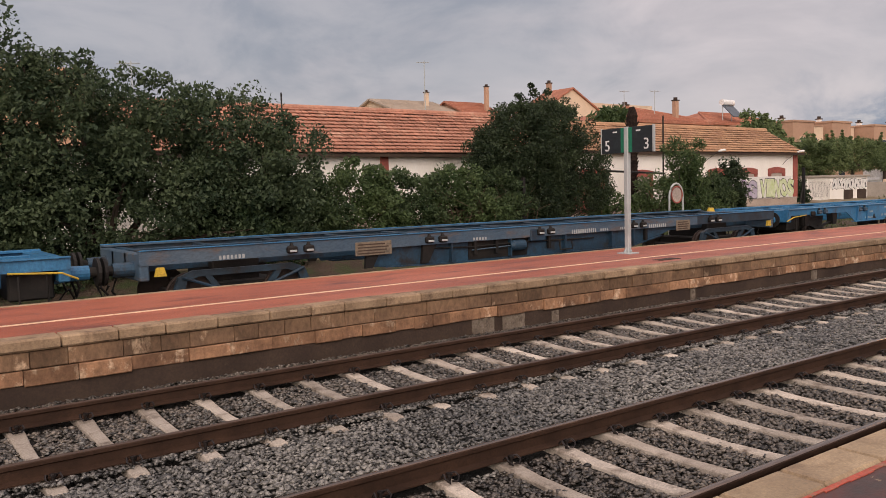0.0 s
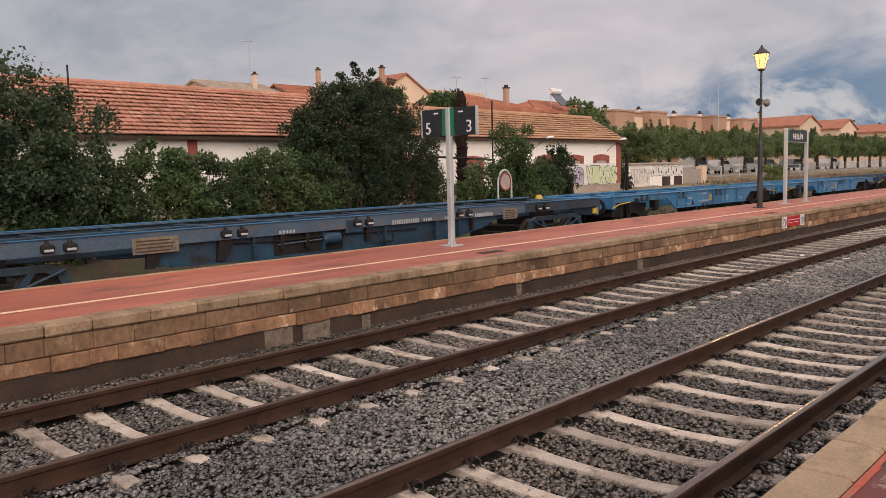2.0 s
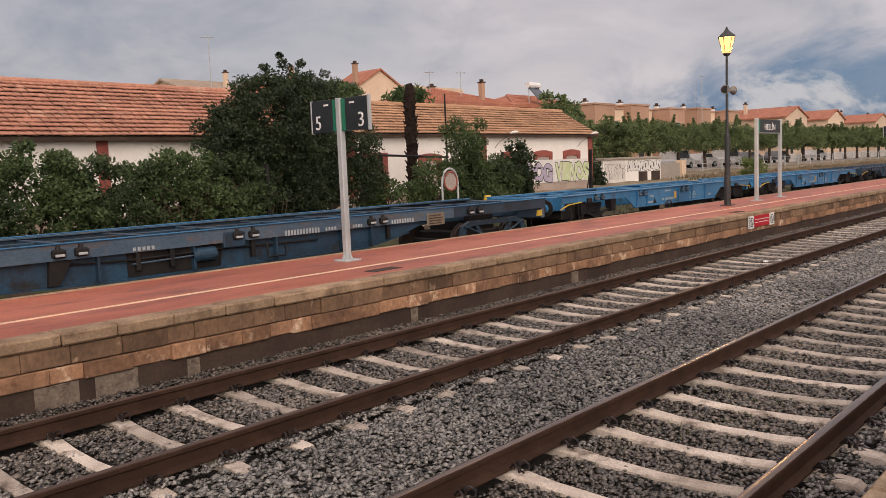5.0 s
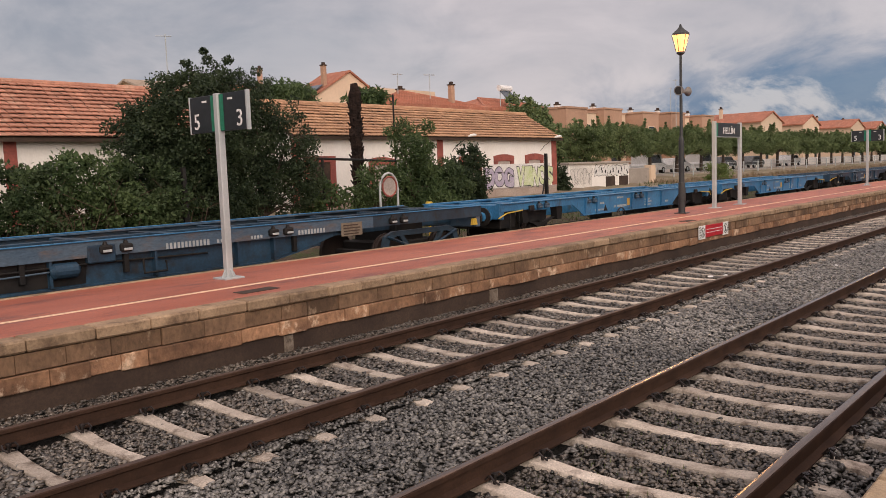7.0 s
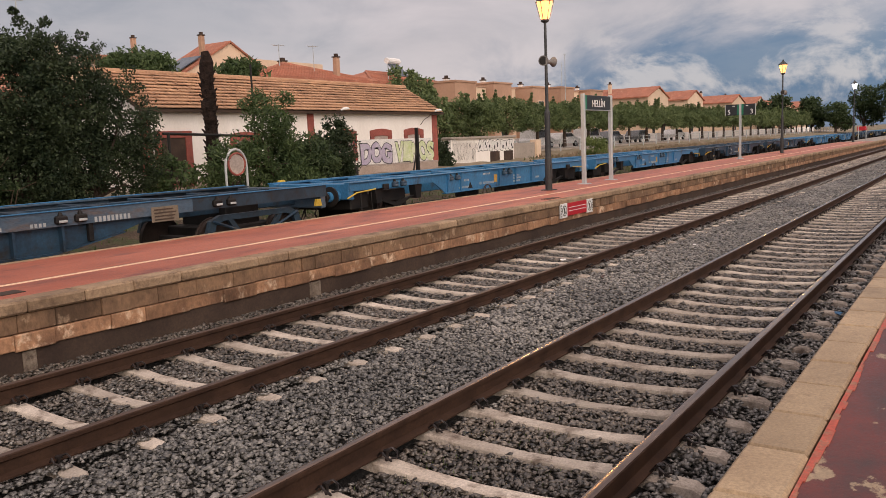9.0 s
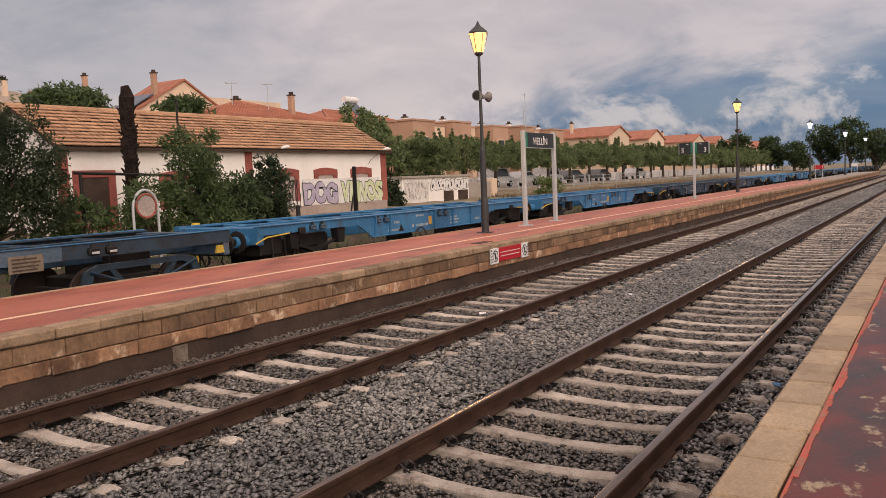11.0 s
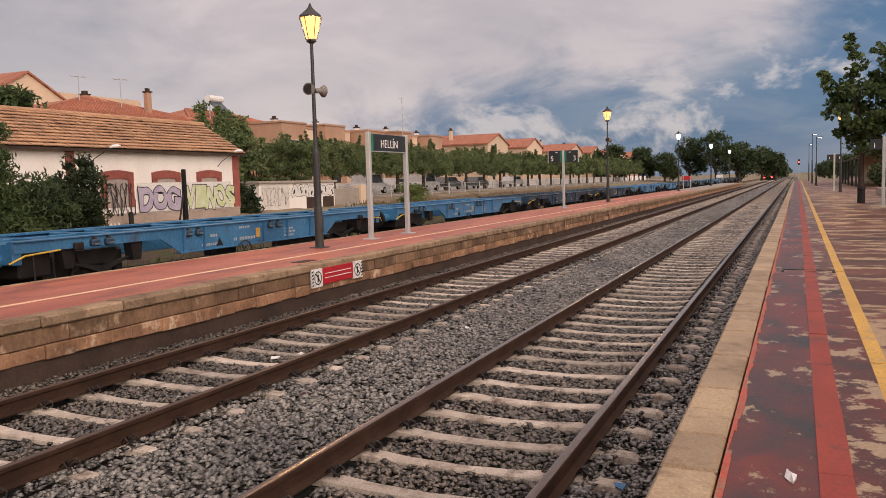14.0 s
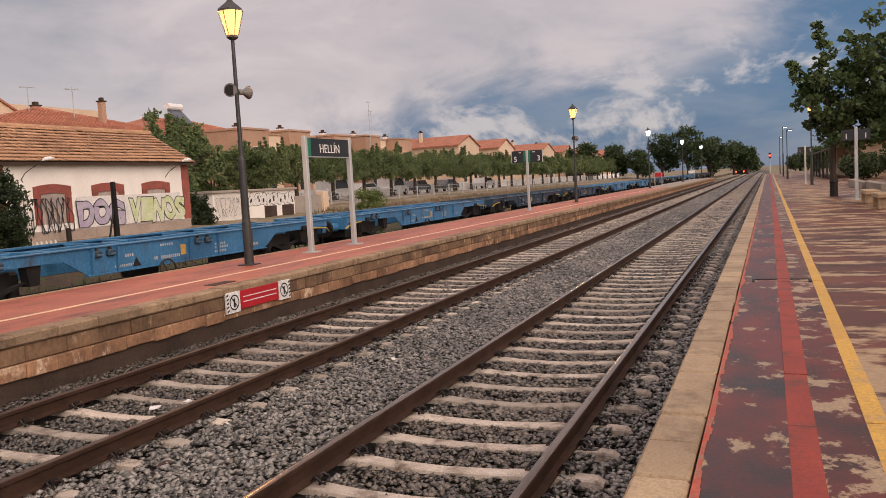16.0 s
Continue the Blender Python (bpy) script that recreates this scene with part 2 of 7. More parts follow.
M_BRICKFAR = material("brown_brick", (0.47, 0.295, 0.205), (0.40, 0.245, 0.17), 0.3, 4, rough=0.9, bump=0.1, vary=0.10, fine_mix=0.12)
M_CREAM = material("cream_render", (0.70, 0.54, 0.40), (0.62, 0.47, 0.345), 0.25, 4, rough=0.9, bump=0.1, vary=0.08, fine_mix=0.1)
M_DARKGLASS = material("dark_window", (0.035, 0.04, 0.05), (0.05, 0.055, 0.06), 1, 5, rough=0.15, bump=0.0, spec=0.6)
M_BLUE = material("blue_wagon_paint", (0.048, 0.190, 0.375), (0.032, 0.135, 0.275), 1.1, 30, (0.05, 0.06, 0.07), 0.64, 0.36, bump=0.1, depth=0.002, stretch=(0.8, 1, 0.5))
M_DARKBLUE = material("grimy_blue_paint", (0.026, 0.068, 0.118), (0.018, 0.036, 0.060), 1.4, 30, (0.028, 0.026, 0.026), 0.58, 0.45, bump=0.15, depth=0.003, stretch=(0.8, 1, 0.8))
M_GREYBLUE = material("dusty_grey_blue_paint", (0.085, 0.125, 0.168), (0.055, 0.098, 0.150), 1.3, 30, (0.125, 0.102, 0.092), 0.60, 0.45, bump=0.15, depth=0.003, stretch=(0.6, 1, 1.6))
# also colours the solid boxes that darken the wagon undersides
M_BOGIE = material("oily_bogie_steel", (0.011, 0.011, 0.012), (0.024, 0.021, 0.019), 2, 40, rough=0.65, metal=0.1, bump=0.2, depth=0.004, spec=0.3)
M_WHEEL = material("wheel_steel", (0.05, 0.04, 0.036), (0.075, 0.055, 0.048), 2, 40, rough=0.5, metal=0.6, bump=0.1, depth=0.002)
M_BOGIEBLUE = material("grimy_bogie_paint", (0.030, 0.058, 0.088), (0.020, 0.030, 0.042), 2.5, 40, (0.03, 0.026, 0.025), 0.6, 0.5, bump=0.2, depth=0.004)
M_MARK = material("faded_marking", (0.42, 0.45, 0.46), (0.3, 0.34, 0.36), 6, 60, rough=0.7, bump=0)
M_TAN = material("tan_data_plate", (0.24, 0.195, 0.145), (0.17, 0.14, 0.105), 5, 40, (0.08, 0.07, 0.06), 0.6, 0.7, bump=0.1)
M_ORANGE = material("orange_plate", (0.55, 0.34, 0.08), (0.45, 0.27, 0.07), 3, 40, rough=0.6, bump=0.1)
M_YELLOWSTEEL = material("yellow_steel", (0.62, 0.43, 0.05), (0.5, 0.34, 0.05), 3, 40, (0.12, 0.09, 0.06), 0.68, 0.5, bump=0.1)
M_POST = material("galvanised_post", (0.50, 0.53, 0.54), (0.42, 0.45, 0.46), 2, 50, rough=0.5, metal=0.2, bump=0.04, depth=0.002, fine_mix=0.1)
M_SIGNFACE = material("dark_sign_face", (0.022, 0.028, 0.034), (0.03, 0.036, 0.042), 1, 20, rough=0.35, bump=0.0)
M_SIGNGREEN = material("green_sign_band", (0.02, 0.20, 0.12), (0.02, 0.17, 0.10), 1, 20, rough=0.4, bump=0.0)
M_SIGNWHITE = material("white_sign_paint", (0.80, 0.80, 0.80), (0.74, 0.74, 0.74), 2, 20, rough=0.5, bump=0.0)
M_SIGNRED = material("red_sign_paint", (0.50, 0.022, 0.035), (0.44, 0.02, 0.03), 2, 30, rough=0.5, bump=0.0)
M_LAMPPOST = material("dark_green_grey_column", (0.065, 0.068, 0.068), (0.045, 0.047, 0.05), 2, 40, rough=0.5, metal=0.3, bump=0.1, depth=0.002)
M_SPEAKER = material("grey_horn_speaker", (0.20, 0.19, 0.18), (0.14, 0.13, 0.13), 3, 40, rough=0.55, bump=0.0)
M_BARK = material("bark", (0.075, 0.055, 0.042), (0.045, 0.034, 0.028), 3, 25, rough=0.95, bump=0.8, depth=0.02, stretch=(1, 1, 0.3))
M_PALM = material("dead_palm_bark", (0.034, 0.022, 0.018), (0.014, 0.010, 0.009), 4, 9, rough=0.95, bump=1.0, depth=0.08, stretch=(1, 1, 1.3), spec=0.15)
M_TWIG = material("dry_brown_twig", (0.12, 0.075, 0.055), (0.085, 0.055, 0.04), 2, 25, rough=0.95, bump=0.2)
M_MORTAR = material("stained_mortar", (0.25, 0.205, 0.165), (0.14, 0.108, 0.084), 4.0, 30, (0.07, 0.048, 0.036), 0.58, 0.9, bump=0.6, depth=0.02)
M_CONCRETE = material("grey_concrete", (0.36, 0.32, 0.28), (0.28, 0.245, 0.215), 1.1, 30, (0.20, 0.17, 0.15), 0.66, 0.9, bump=0.3)
M_BLACK = material("black_iron", (0.015, 0.014, 0.014), (0.024, 0.022, 0.02), 3, 30, rough=0.6, metal=0.3, bump=0.1)
M_CARWHITE = material("white_car_paint", (0.68, 0.68, 0.68), (0.64, 0.64, 0.64), 1, 10, rough=0.25, bump=0.0, coat=0.5)
M_CARGREY = material("grey_car_paint", (0.13, 0.14, 0.15), (0.11, 0.12, 0.13), 1, 10, rough=0.25, bump=0.0, coat=0.5)
M_GRAF_V = material("violet_spray_paint", (0.37, 0.32, 0.44), (0.46, 0.42, 0.50), 2.5, 30, rough=0.8, bump=0.0)
M_GRAF_G = material("lime_spray_paint", (0.50, 0.58, 0.30), (0.64, 0.66, 0.52), 3.5, 30, rough=0.8, bump=0.0)
M_GRAF_W = material("white_spray_paint", (0.72, 0.70, 0.68), (0.64, 0.63, 0.62), 2.5, 30, rough=0.8, bump=0.0)
M_GRAF_K = material("black_spray_paint", (0.03, 0.03, 0.035), (0.06, 0.055, 0.06), 2.5, 30, rough=0.8, bump=0.0)
M_SODIUM = glowing("sodium_lamp_glass", (1.0, 0.43, 0.15), 2.1)
M_COOL = glowing("cool_lamp_glass", (0.85, 0.95, 1.0), 4.0)
M_REDLIGHT = glowing("red_signal_glass", (1.0, 0.05, 0.03), 8.0)
M_SOLAR = material("solar_collector_glass", (0.10, 0.12, 0.15), (0.07, 0.085, 0.11), 1, 10, rough=0.2, bump=0.0)


def leafy(name, dark, light, scale=0.9):
    m = bpy.data.materials.new(name)
    m.use_nodes = True
    n, l = m.node_tree.nodes, m.node_tree.links
    bs = n["Principled BSDF"]
    bs.inputs["Roughness"].default_value, bs.inputs["Specular IOR Level"].default_value = 0.55, 0.3
    geo = n.new("ShaderNodeNewGeometry")
    t = n.new("ShaderNodeTexNoise")
    t.inputs["Scale"].default_value, t.inputs["Detail"].default_value = scale, 3
    l.new(geo.outputs["Position"], t.inputs["Vector"])
    add = n.new("ShaderNodeMath")
    add.operation = "MULTIPLY_ADD"
    add.inputs[1].default_value = 0.45
    l.new(geo.outputs["Random Per Island"], add.inputs[0])
    l.new(t.outputs["Fac"], add.inputs[2])
    r = n.new("ShaderNodeMapRange")
    r.inputs["From Min"].default_value, r.inputs["From Max"].default_value = 0.42, 1.02
    l.new(add.outputs[0], r.inputs["Value"])
    k = n.new("ShaderNodeMix")
    k.data_type = "RGBA"
    k.inputs[6].default_value, k.inputs[7].default_value = (*dark, 1), (*light, 1)
    l.new(r.outputs[0], k.inputs[0])
    l.new(k.outputs[2], bs.inputs["Base Color"])
    tr = n.new("ShaderNodeBsdfTranslucent")
    l.new(k.outputs[2], tr.inputs["Color"])
    mx = n.new("ShaderNodeMixShader")
    mx.inputs[0].default_value = 0.35
    l.new(bs.outputs[0], mx.inputs[1])
    l.new(tr.outputs[0], mx.inputs[2])
    l.new(mx.outputs[0], n["Material Output"].inputs["Surface"])
    return m


M_LEAF = leafy("dark_green_leaf", (0.030, 0.056, 0.026), (0.095, 0.135, 0.058))
M_LEAFB = leafy("bright_green_leaf", (0.042, 0.078, 0.030), (0.125, 0.175, 0.070))
M_LEAFE = leafy("blackish_green_leaf", (0.018, 0.034, 0.019), (0.066, 0.092, 0.044))
M_LEAFD = leafy("deep_green_leaf", (0.034, 0.060, 0.034), (0.105, 0.142, 0.072))
M_LEAFS = leafy("street_tree_leaf", (0.080, 0.122, 0.050), (0.21, 0.265, 0.115), 0.5)
M_LEAFW = leafy("fresh_green_leaf", (0.075, 0.115, 0.03), (0.19, 0.24, 0.075))
M_GRASS = leafy("weed_blade", (0.035, 0.062, 0.02), (0.095, 0.12, 0.042), 0.6)
M_STRAW = leafy("dry_weed", (0.19, 0.14, 0.095), (0.34, 0.265, 0.18), 0.6)
M_SIDEBED = material("rusty_siding_bed", (0.060, 0.043, 0.033), (0.10, 0.07, 0.05), 0.9, 22, (0.06, 0.08, 0.03), 0.53, 0.95, bump=1.0, depth=0.05, fine_mix=0.6)
M_LITTER = leafy("brown_leaf_litter", (0.055, 0.03, 0.02), (0.15, 0.085, 0.05), 1.5)


# ---- building helpers ----
class Shape:
    """Collects vertices and faces for one mesh."""

    def __init__(self):
        self.v, self.f = [], []

    def add(self, verts, faces):
        k = len(self.v)
        self.v += [tuple(p) for p in verts]
        self.f += [tuple(k + i for i in q) for q in faces]
        return self

    def box(self, x0, y0, z0, x1, y1, z1, c=0.0):
        """A box, its edges chamfered by c."""
        if c <= 0:
            vs = [(x, y, z) for x in (x0, x1) for y in (y0, y1) for z in (z0, z1)]
            return self.add(vs, [(0, 1, 3, 2), (4, 6, 7, 5), (0, 4, 5, 1), (2, 3, 7, 6), (0, 2, 6, 4), (1, 5, 7, 3)])
        lo, hi = (x0, y0, z0), (x1, y1, z1)
        vs, at = [], {}
        for sx in (0, 1):
            for sy in (0, 1):
                for sz in (0, 1):
                    s = (sx, sy, sz)
                    for ax in range(3):
                        at[s, ax] = len(vs)
                        vs.append(tuple((hi[i] if s[i] else lo[i]) if i == ax else ((hi[i] - c) if s[i] else (lo[i] + c)) for i in range(3)))
        fs = []
        for ax in range(3):
            u, w = [i for i in range(3) if i != ax]
            for side in (0, 1):
                q = []
                for a, b in ((0, 0), (1, 0), (1, 1), (0, 1)):
                    s = [0, 0, 0]
                    s[ax], s[u], s[w] = side, a, b
                    q.append(at[tuple(s), ax])
                fs.append(q if (side == 1) == (ax != 1) else q[::-1])
        for ax in range(3):
            u, w = [i for i in range(3) if i != ax]
            for a in (0, 1):
                for b in (0, 1):
                    s, t = [0, 0, 0], [0, 0, 0]
                    s[u] = t[u] = a
                    s[w] = t[w] = b
                    t[ax] = 1
                    q = [at[tuple(s), u], at[tuple(t), u], at[tuple(t), w], at[tuple(s), w]]
                    fs.append(q)
        for s in [(a, b, d) for a in (0, 1) for b in (0, 1) for d in (0, 1)]:
            fs.append([at[s, 0], at[s, 1], at[s, 2]])
        self.add(vs, fs)
        self.mend = True
        return self

    mend = False

    def tube(self, pts, radii, n=8, cap=True):
        """A round bar along points; radii one or one a point."""
        pts = [Vector(p) for p in pts]
        if isinstance(radii, (int, float)):
            radii = [radii] * len(pts)
        vs, fs = [], []
        for i, p in enumerate(pts):
            d = (pts[min(i + 1, len(pts) - 1)] - pts[max(i - 1, 0)]).normalized()
            a = d.cross(Vector((0, 0, 1)) if abs(d.z) < 0.9 else Vector((1, 0, 0))).normalized()
            b = d.cross(a)
            for k in range(n):
                g = 2 * math.pi * k / n
                vs.append(p + radii[i] * (math.cos(g) * a + math.sin(g) * b))
        for i in range(len(pts) - 1):
            for k in range(n):
                k2 = (k + 1) % n
                fs.append((i * n + k, i * n + k2, (i + 1) * n + k2, (i + 1) * n + k))
        if cap:
            fs.append(tuple(range(n))[::-1])
            fs.append(tuple((len(pts) - 1) * n + k for k in range(n)))
        self.mend = True
        return self.add(vs, fs)

    def prism(self, outline, axis, lo, hi):
        """An outline of (a, b) pulled along an axis; a, b are the two other axes in order."""
        n = len(outline)
        vs = []
        for h in (lo, hi):
            for a, b in outline:
                p = [a, b]
                p.insert("xyz".index(axis), h)
                vs.append(p)
        fs = [tuple(range(n)), tuple(range(n, 2 * n))[::-1]]
        for i in range(n):
            j = (i + 1) % n
            fs.append((i, j, n + j, n + i))
        self.mend = True
        return self.add(vs, fs)

    def mesh(self, name):
        me = bpy.data.meshes.new(name)
        me.from_pydata(self.v, [], self.f)
        if self.mend:
            bm = bmesh.new()
            bm.from_mesh(me)
            bmesh.ops.recalc_face_normals(bm, faces=bm.faces)
            bm.to_mesh(me)
            bm.free()
        me.update()
        return me


def part(name, shape, mat, parent=None, label="", at=None, smooth=False):
    """One mesh object, under a thing or a part, or top-level."""
    me = shape.mesh(name) if isinstance(shape, Shape) else shape
    if mat and not me.materials:
        me.materials.append(mat)
    if smooth:
        me.shade_smooth()
    ob = new(name, me)
    if parent:
        ob.parent = parent
    if at:
        ob.matrix_basis = at
    if label:
        ob["label"] = label
    return ob


def thing(name, at, label, category, group=""):
    ob = new(name)
    ob.empty_display_size = 0.2
    ob.matrix_basis = at
    return tagged(ob, label, category, group)


def setting(name, shape, mat, smooth=False):
    return tagged(part(name, shape, mat, smooth=smooth), kind="structure")


def mesh_np(name, verts, faces):
    """A mesh from arrays; faces all of one length."""
    me = bpy.data.meshes.new(name)
    k = faces.shape[1]
    me.vertices.add(len(verts))
    me.vertices.foreach_set("co", np.asarray(verts, np.float32).ravel())
    me.loops.add(faces.size)
    me.loops.foreach_set("vertex_index", faces.astype(np.int32).ravel())
    me.polygons.add(len(faces))
    me.polygons.foreach_set("loop_start", np.arange(0, faces.size, k, dtype=np.int32))
    me.update(calc_edges=True)
    me.validate()
    return me


# ---- ground, tracks and platforms ----
RAILS_FAR, RAILS_NEAR = (9.46, 7.72), (5.685, 3.945)
MID_FAR, MID_NEAR, MID_WAGON = 8.59, 4.815, 15.62
SIDING = -0.18
FAR_TOP, NEAR_TOP = 0.56, 0.50
FAR_EDGE, FAR_BACK = 10.42, 13.62
NEAR_EDGE = 3.07


def ground_height(x, y):
    knots_y = [-400, -11, -10, 2.9, 13.7, 14.2, 18.2, 20.5, 27, 34, 60, 300, 1600]
    knots_z = [0.3, 0.3, -0.5, -0.52, -0.5, -0.46, -0.42, 0.35, 0.55, 0.95, 1.2, 2.0, 2.0]
    z = np.interp(y, knots_y, knots_z)
    amp = np.where((y > 13.8) & (y < 40), 0.06, 0.0)
    return z + amp * (np.sin(x * 0.9 + y * 1.7) + np.sin(x * 2.3 - y * 1.1)) * 0.6


gx = np.concatenate([[-1500, -400, -120, -60], np.arange(-30, 130, 1.0), np.arange(130, 320, 10), [400, 700, 1600, 3500]])
gy = np.concatenate([[-1500, -400, -100, -40, -20, -11, -10, 0, 2.9, 10, 13.7], np.arange(14.2, 42, 0.7), [46, 60, 100, 200, 300, 700, 1600, 3500]])
GX, GY = np.meshgrid(gx, gy, indexing="ij")
gv = np.stack([GX, GY, ground_height(GX, GY)], -1).reshape(-1, 3)
ii, jj = np.meshgrid(np.arange(len(gx) - 1), np.arange(len(gy) - 1), indexing="ij")
q = (ii * len(gy) + jj).ravel()
ground = setting("ground", mesh_np("ground", gv, np.stack([q, q + len(gy), q + len(gy) + 1, q + 1], 1)), M_GROUND)


sx_, sy_ = np.arange(-60, 62, 1.0), np.linspace(13.76, 20.6, 15)
SX, SY = np.meshgrid(sx_, sy_, indexing="ij")
sz_ = ground_height(SX, SY) + 0.025 - 0.05 * (np.abs(SY - 17.18) > 3.3)
q = (np.arange(len(sx_) - 1)[:, None] * len(sy_) + np.arange(len(sy_) - 1)[None]).ravel()
setting("siding_bed", mesh_np("siding_bed", np.stack([SX, SY, sz_], -1).reshape(-1, 3), np.stack([q, q + len(sy_), q + len(sy_) + 1, q + 1], 1)), M_SIDEBED)


def ballast_height(y):
    return np.interp(y, [2.4, 3.0, 3.4, 4.0, 4.8, 5.6, 6.2, 6.75, 7.3, 7.8, 8.6, 9.4, 9.9, 10.5, 10.9],
                     [-0.30, -0.29, -0.245, -0.225, -0.235, -0.225, -0.205, -0.20, -0.205, -0.225, -0.235, -0.22, -0.215, -0.20, -0.2])


def bed(name, bx, mat):
    by = np.linspace(2.4, 10.7, 48)
    BX, BY = np.meshgrid(bx, by, indexing="ij")
    bz = ballast_height(BY) - 0.015 + 0.012 * np.sin(BX * 5.1 + BY * 3.7) * np.sin(BX * 2.3 - BY * 6.1)
    q = (np.arange(len(bx) - 1)[:, None] * len(by) + np.arange(len(by) - 1)[None]).ravel()
    setting(name, mesh_np(name, np.stack([BX, BY, bz], -1).reshape(-1, 3), np.stack([q, q + len(by), q + len(by) + 1, q + 1], 1)), mat)


# same surface in two tones: gap shade under dense stones, paler beyond
bed("track_bed", np.arange(-12, 46.1, 0.25), M_BALLASTGAP)
bed("track_bed_far", np.concatenate([np.arange(46, 90, 0.5), np.arange(90, 421, 6.0)]), M_BALLASTFAR)

# loose crushed stones, each with its own facets
OCT_V = np.array([(1, 0, 0), (-1, 0, 0), (0, 1, 0), (0, -1, 0), (0, 0, 1), (0, 0, -1)], float)
OCT_F = np.array([(0, 2, 4), (2, 1, 4), (1, 3, 4), (3, 0, 4), (2, 0, 5), (1, 2, 5), (3, 1, 5), (0, 3, 5)])


def stones(name, centres, size, base_v, base_f, rng):
    n = len(centres)
    v = np.repeat(base_v[None], n, 0) * (1 + rng.uniform(-0.36, 0.36, (n, len(base_v), 1)))
    v *= size[:, None, None] * rng.uniform(0.6, 1.4, (n, 1, 3)) * np.array([1.5, 0.95, 0.62])
    a, b = rng.uniform(0, 6.28, n), rng.uniform(-0.55, 0.55, n)
    ca, sa, cb, sb = np.cos(a)[:, None], np.sin(a)[:, None], np.cos(b)[:, None], np.sin(b)[:, None]
    x, y, z = v[..., 0], v[..., 1], v[..., 2]
    y, z = y * cb - z * sb, y * sb + z * cb
    x, y = x * ca - y * sa, x * sa + y * ca
    v = np.stack([x, y, z], -1) + centres[:, None]
    f = (base_f[None] + (np.arange(n) * len(base_v))[:, None, None]).reshape(-1, 3)
    return mesh_np(name, v.reshape(-1, 3), f)


rng = np.random.default_rng(7)
SLEEPER_STEP, FAR_PHASE, NEAR_PHASE = 0.624, 10.98, 20.91


def clear_of_sleepers(p):
    keep = np.ones(len(p), bool)
    for mid, phase in ((MID_FAR, FAR_PHASE), (MID_NEAR, NEAR_PHASE)):
        along = (p[:, 0] - phase + SLEEPER_STEP / 2) % SLEEPER_STEP - SLEEPER_STEP / 2
        keep &= ~((np.abs(along) < 0.092) & (np.abs(p[:, 1] - mid) < 1.25) & (rng.uniform(0, 1, len(p)) > np.where(np.abs(np.abs(p[:, 1] - mid) - 1.02) < 0.075, 0.95, 0.05)))
    for yr in RAILS_FAR + RAILS_NEAR:
        keep &= np.abs(p[:, 1] - yr) > 0.085
    return keep


def scatter(x0, x1, per_m2, lo, hi):
    n = int((x1 - x0) * 7.75 * per_m2)
    p = np.stack([rng.uniform(x0, x1, n), rng.uniform(2.95, 10.7, n), np.zeros(n)], 1)
    p = p[clear_of_sleepers(p)]
    p[:, 2] = ballast_height(p[:, 1]) + rng.uniform(-0.014, 0.016, len(p))
    for mid in (MID_FAR, MID_NEAR):
        p[:, 2] += 0.042 * (np.abs(np.abs(p[:, 1] - mid) - 1.02) < 0.075)
    return p, rng.uniform(lo, hi, len(p))


for x0, x1, dens, lo, hi in ((-9.0, -1.0, 330, 0.022, 0.040), (-1.0, 8, 1050, 0.017, 0.030), (8, 17, 1050, 0.017, 0.030), (17, 28, 720, 0.020, 0.036), (28, 46, 400, 0.024, 0.044), (46, 90, 90, 0.035, 0.060), (90, 190, 12, 0.07, 0.11)):
    pts, size = scatter(x0, x1, dens, lo, hi)
    # darker stones: oily ones between the rails, and a strip along the platform foot
    oily = (np.abs(pts[:, 1] - MID_NEAR) < 0.8 + 0.1 * np.sin(pts[:, 0] * 3)) | ((np.abs(pts[:, 1] - MID_FAR) < 0.8) & (rng.uniform(0, 1, len(pts)) < 0.85)) | (pts[:, 1] > 9.6)
    for pick, m, what in ((~oily, M_STONE, "loose grey crushed stone ballast beside the rails"), (oily, M_STONEDARK, "dark crushed stone ballast, oily between the rails, and along the platform foot")):
        tagged(part("ballast_stones", stones("ballast_stones", pts[pick], size[pick], OCT_V, OCT_F, rng), m), what, "ballast", kind="stuff")

# rails
RAIL_OUT = [(-0.07, -0.16), (0.07, -0.16), (0.07, -0.148), (0.012, -0.128), (0.010, -0.05), (0.035, -0.036), (0.036, -0.008), (0.028, 0.0),
            (-0.028, 0.0), (-0.036, -0.008), (-0.035, -0.036), (-0.010, -0.05), (-0.012, -0.128), (-0.07, -0.148)]


def rail(y, top, what, dz=0.0):
    r = part("rail", Shape().prism([(y + a, b) for a, b in RAIL_OUT], "x", -40, 600), M_RUST)
    tagged(r, what, "rail", "running rails", "structure")
    crown = [(y + 0.031 * math.sin(math.radians(a)) / math.sin(math.radians(14)), 0.005 - 0.128 * (1 - math.cos(math.radians(a)))) for a in range(-14, 15, 2)]
    part("rail_top", Shape().prism([(y - 0.031, -0.004)] + crown + [(y + 0.031, -0.004)], "x", -40, 600), top, r)
    r.location.z = dz


for y in RAILS_NEAR:
    rail(y, M_RAILTOP, "rust-brown steel rail with a worn shiny running surface")
for y in RAILS_FAR:
    rail(y, M_RAILDULL, "rust-brown steel rail on concrete sleepers")
for y in (MID_WAGON - 0.87, MID_WAGON + 0.87):
    rail(y, M_RAILDULL, "rusty siding rail under the parked wagons", SIDING)


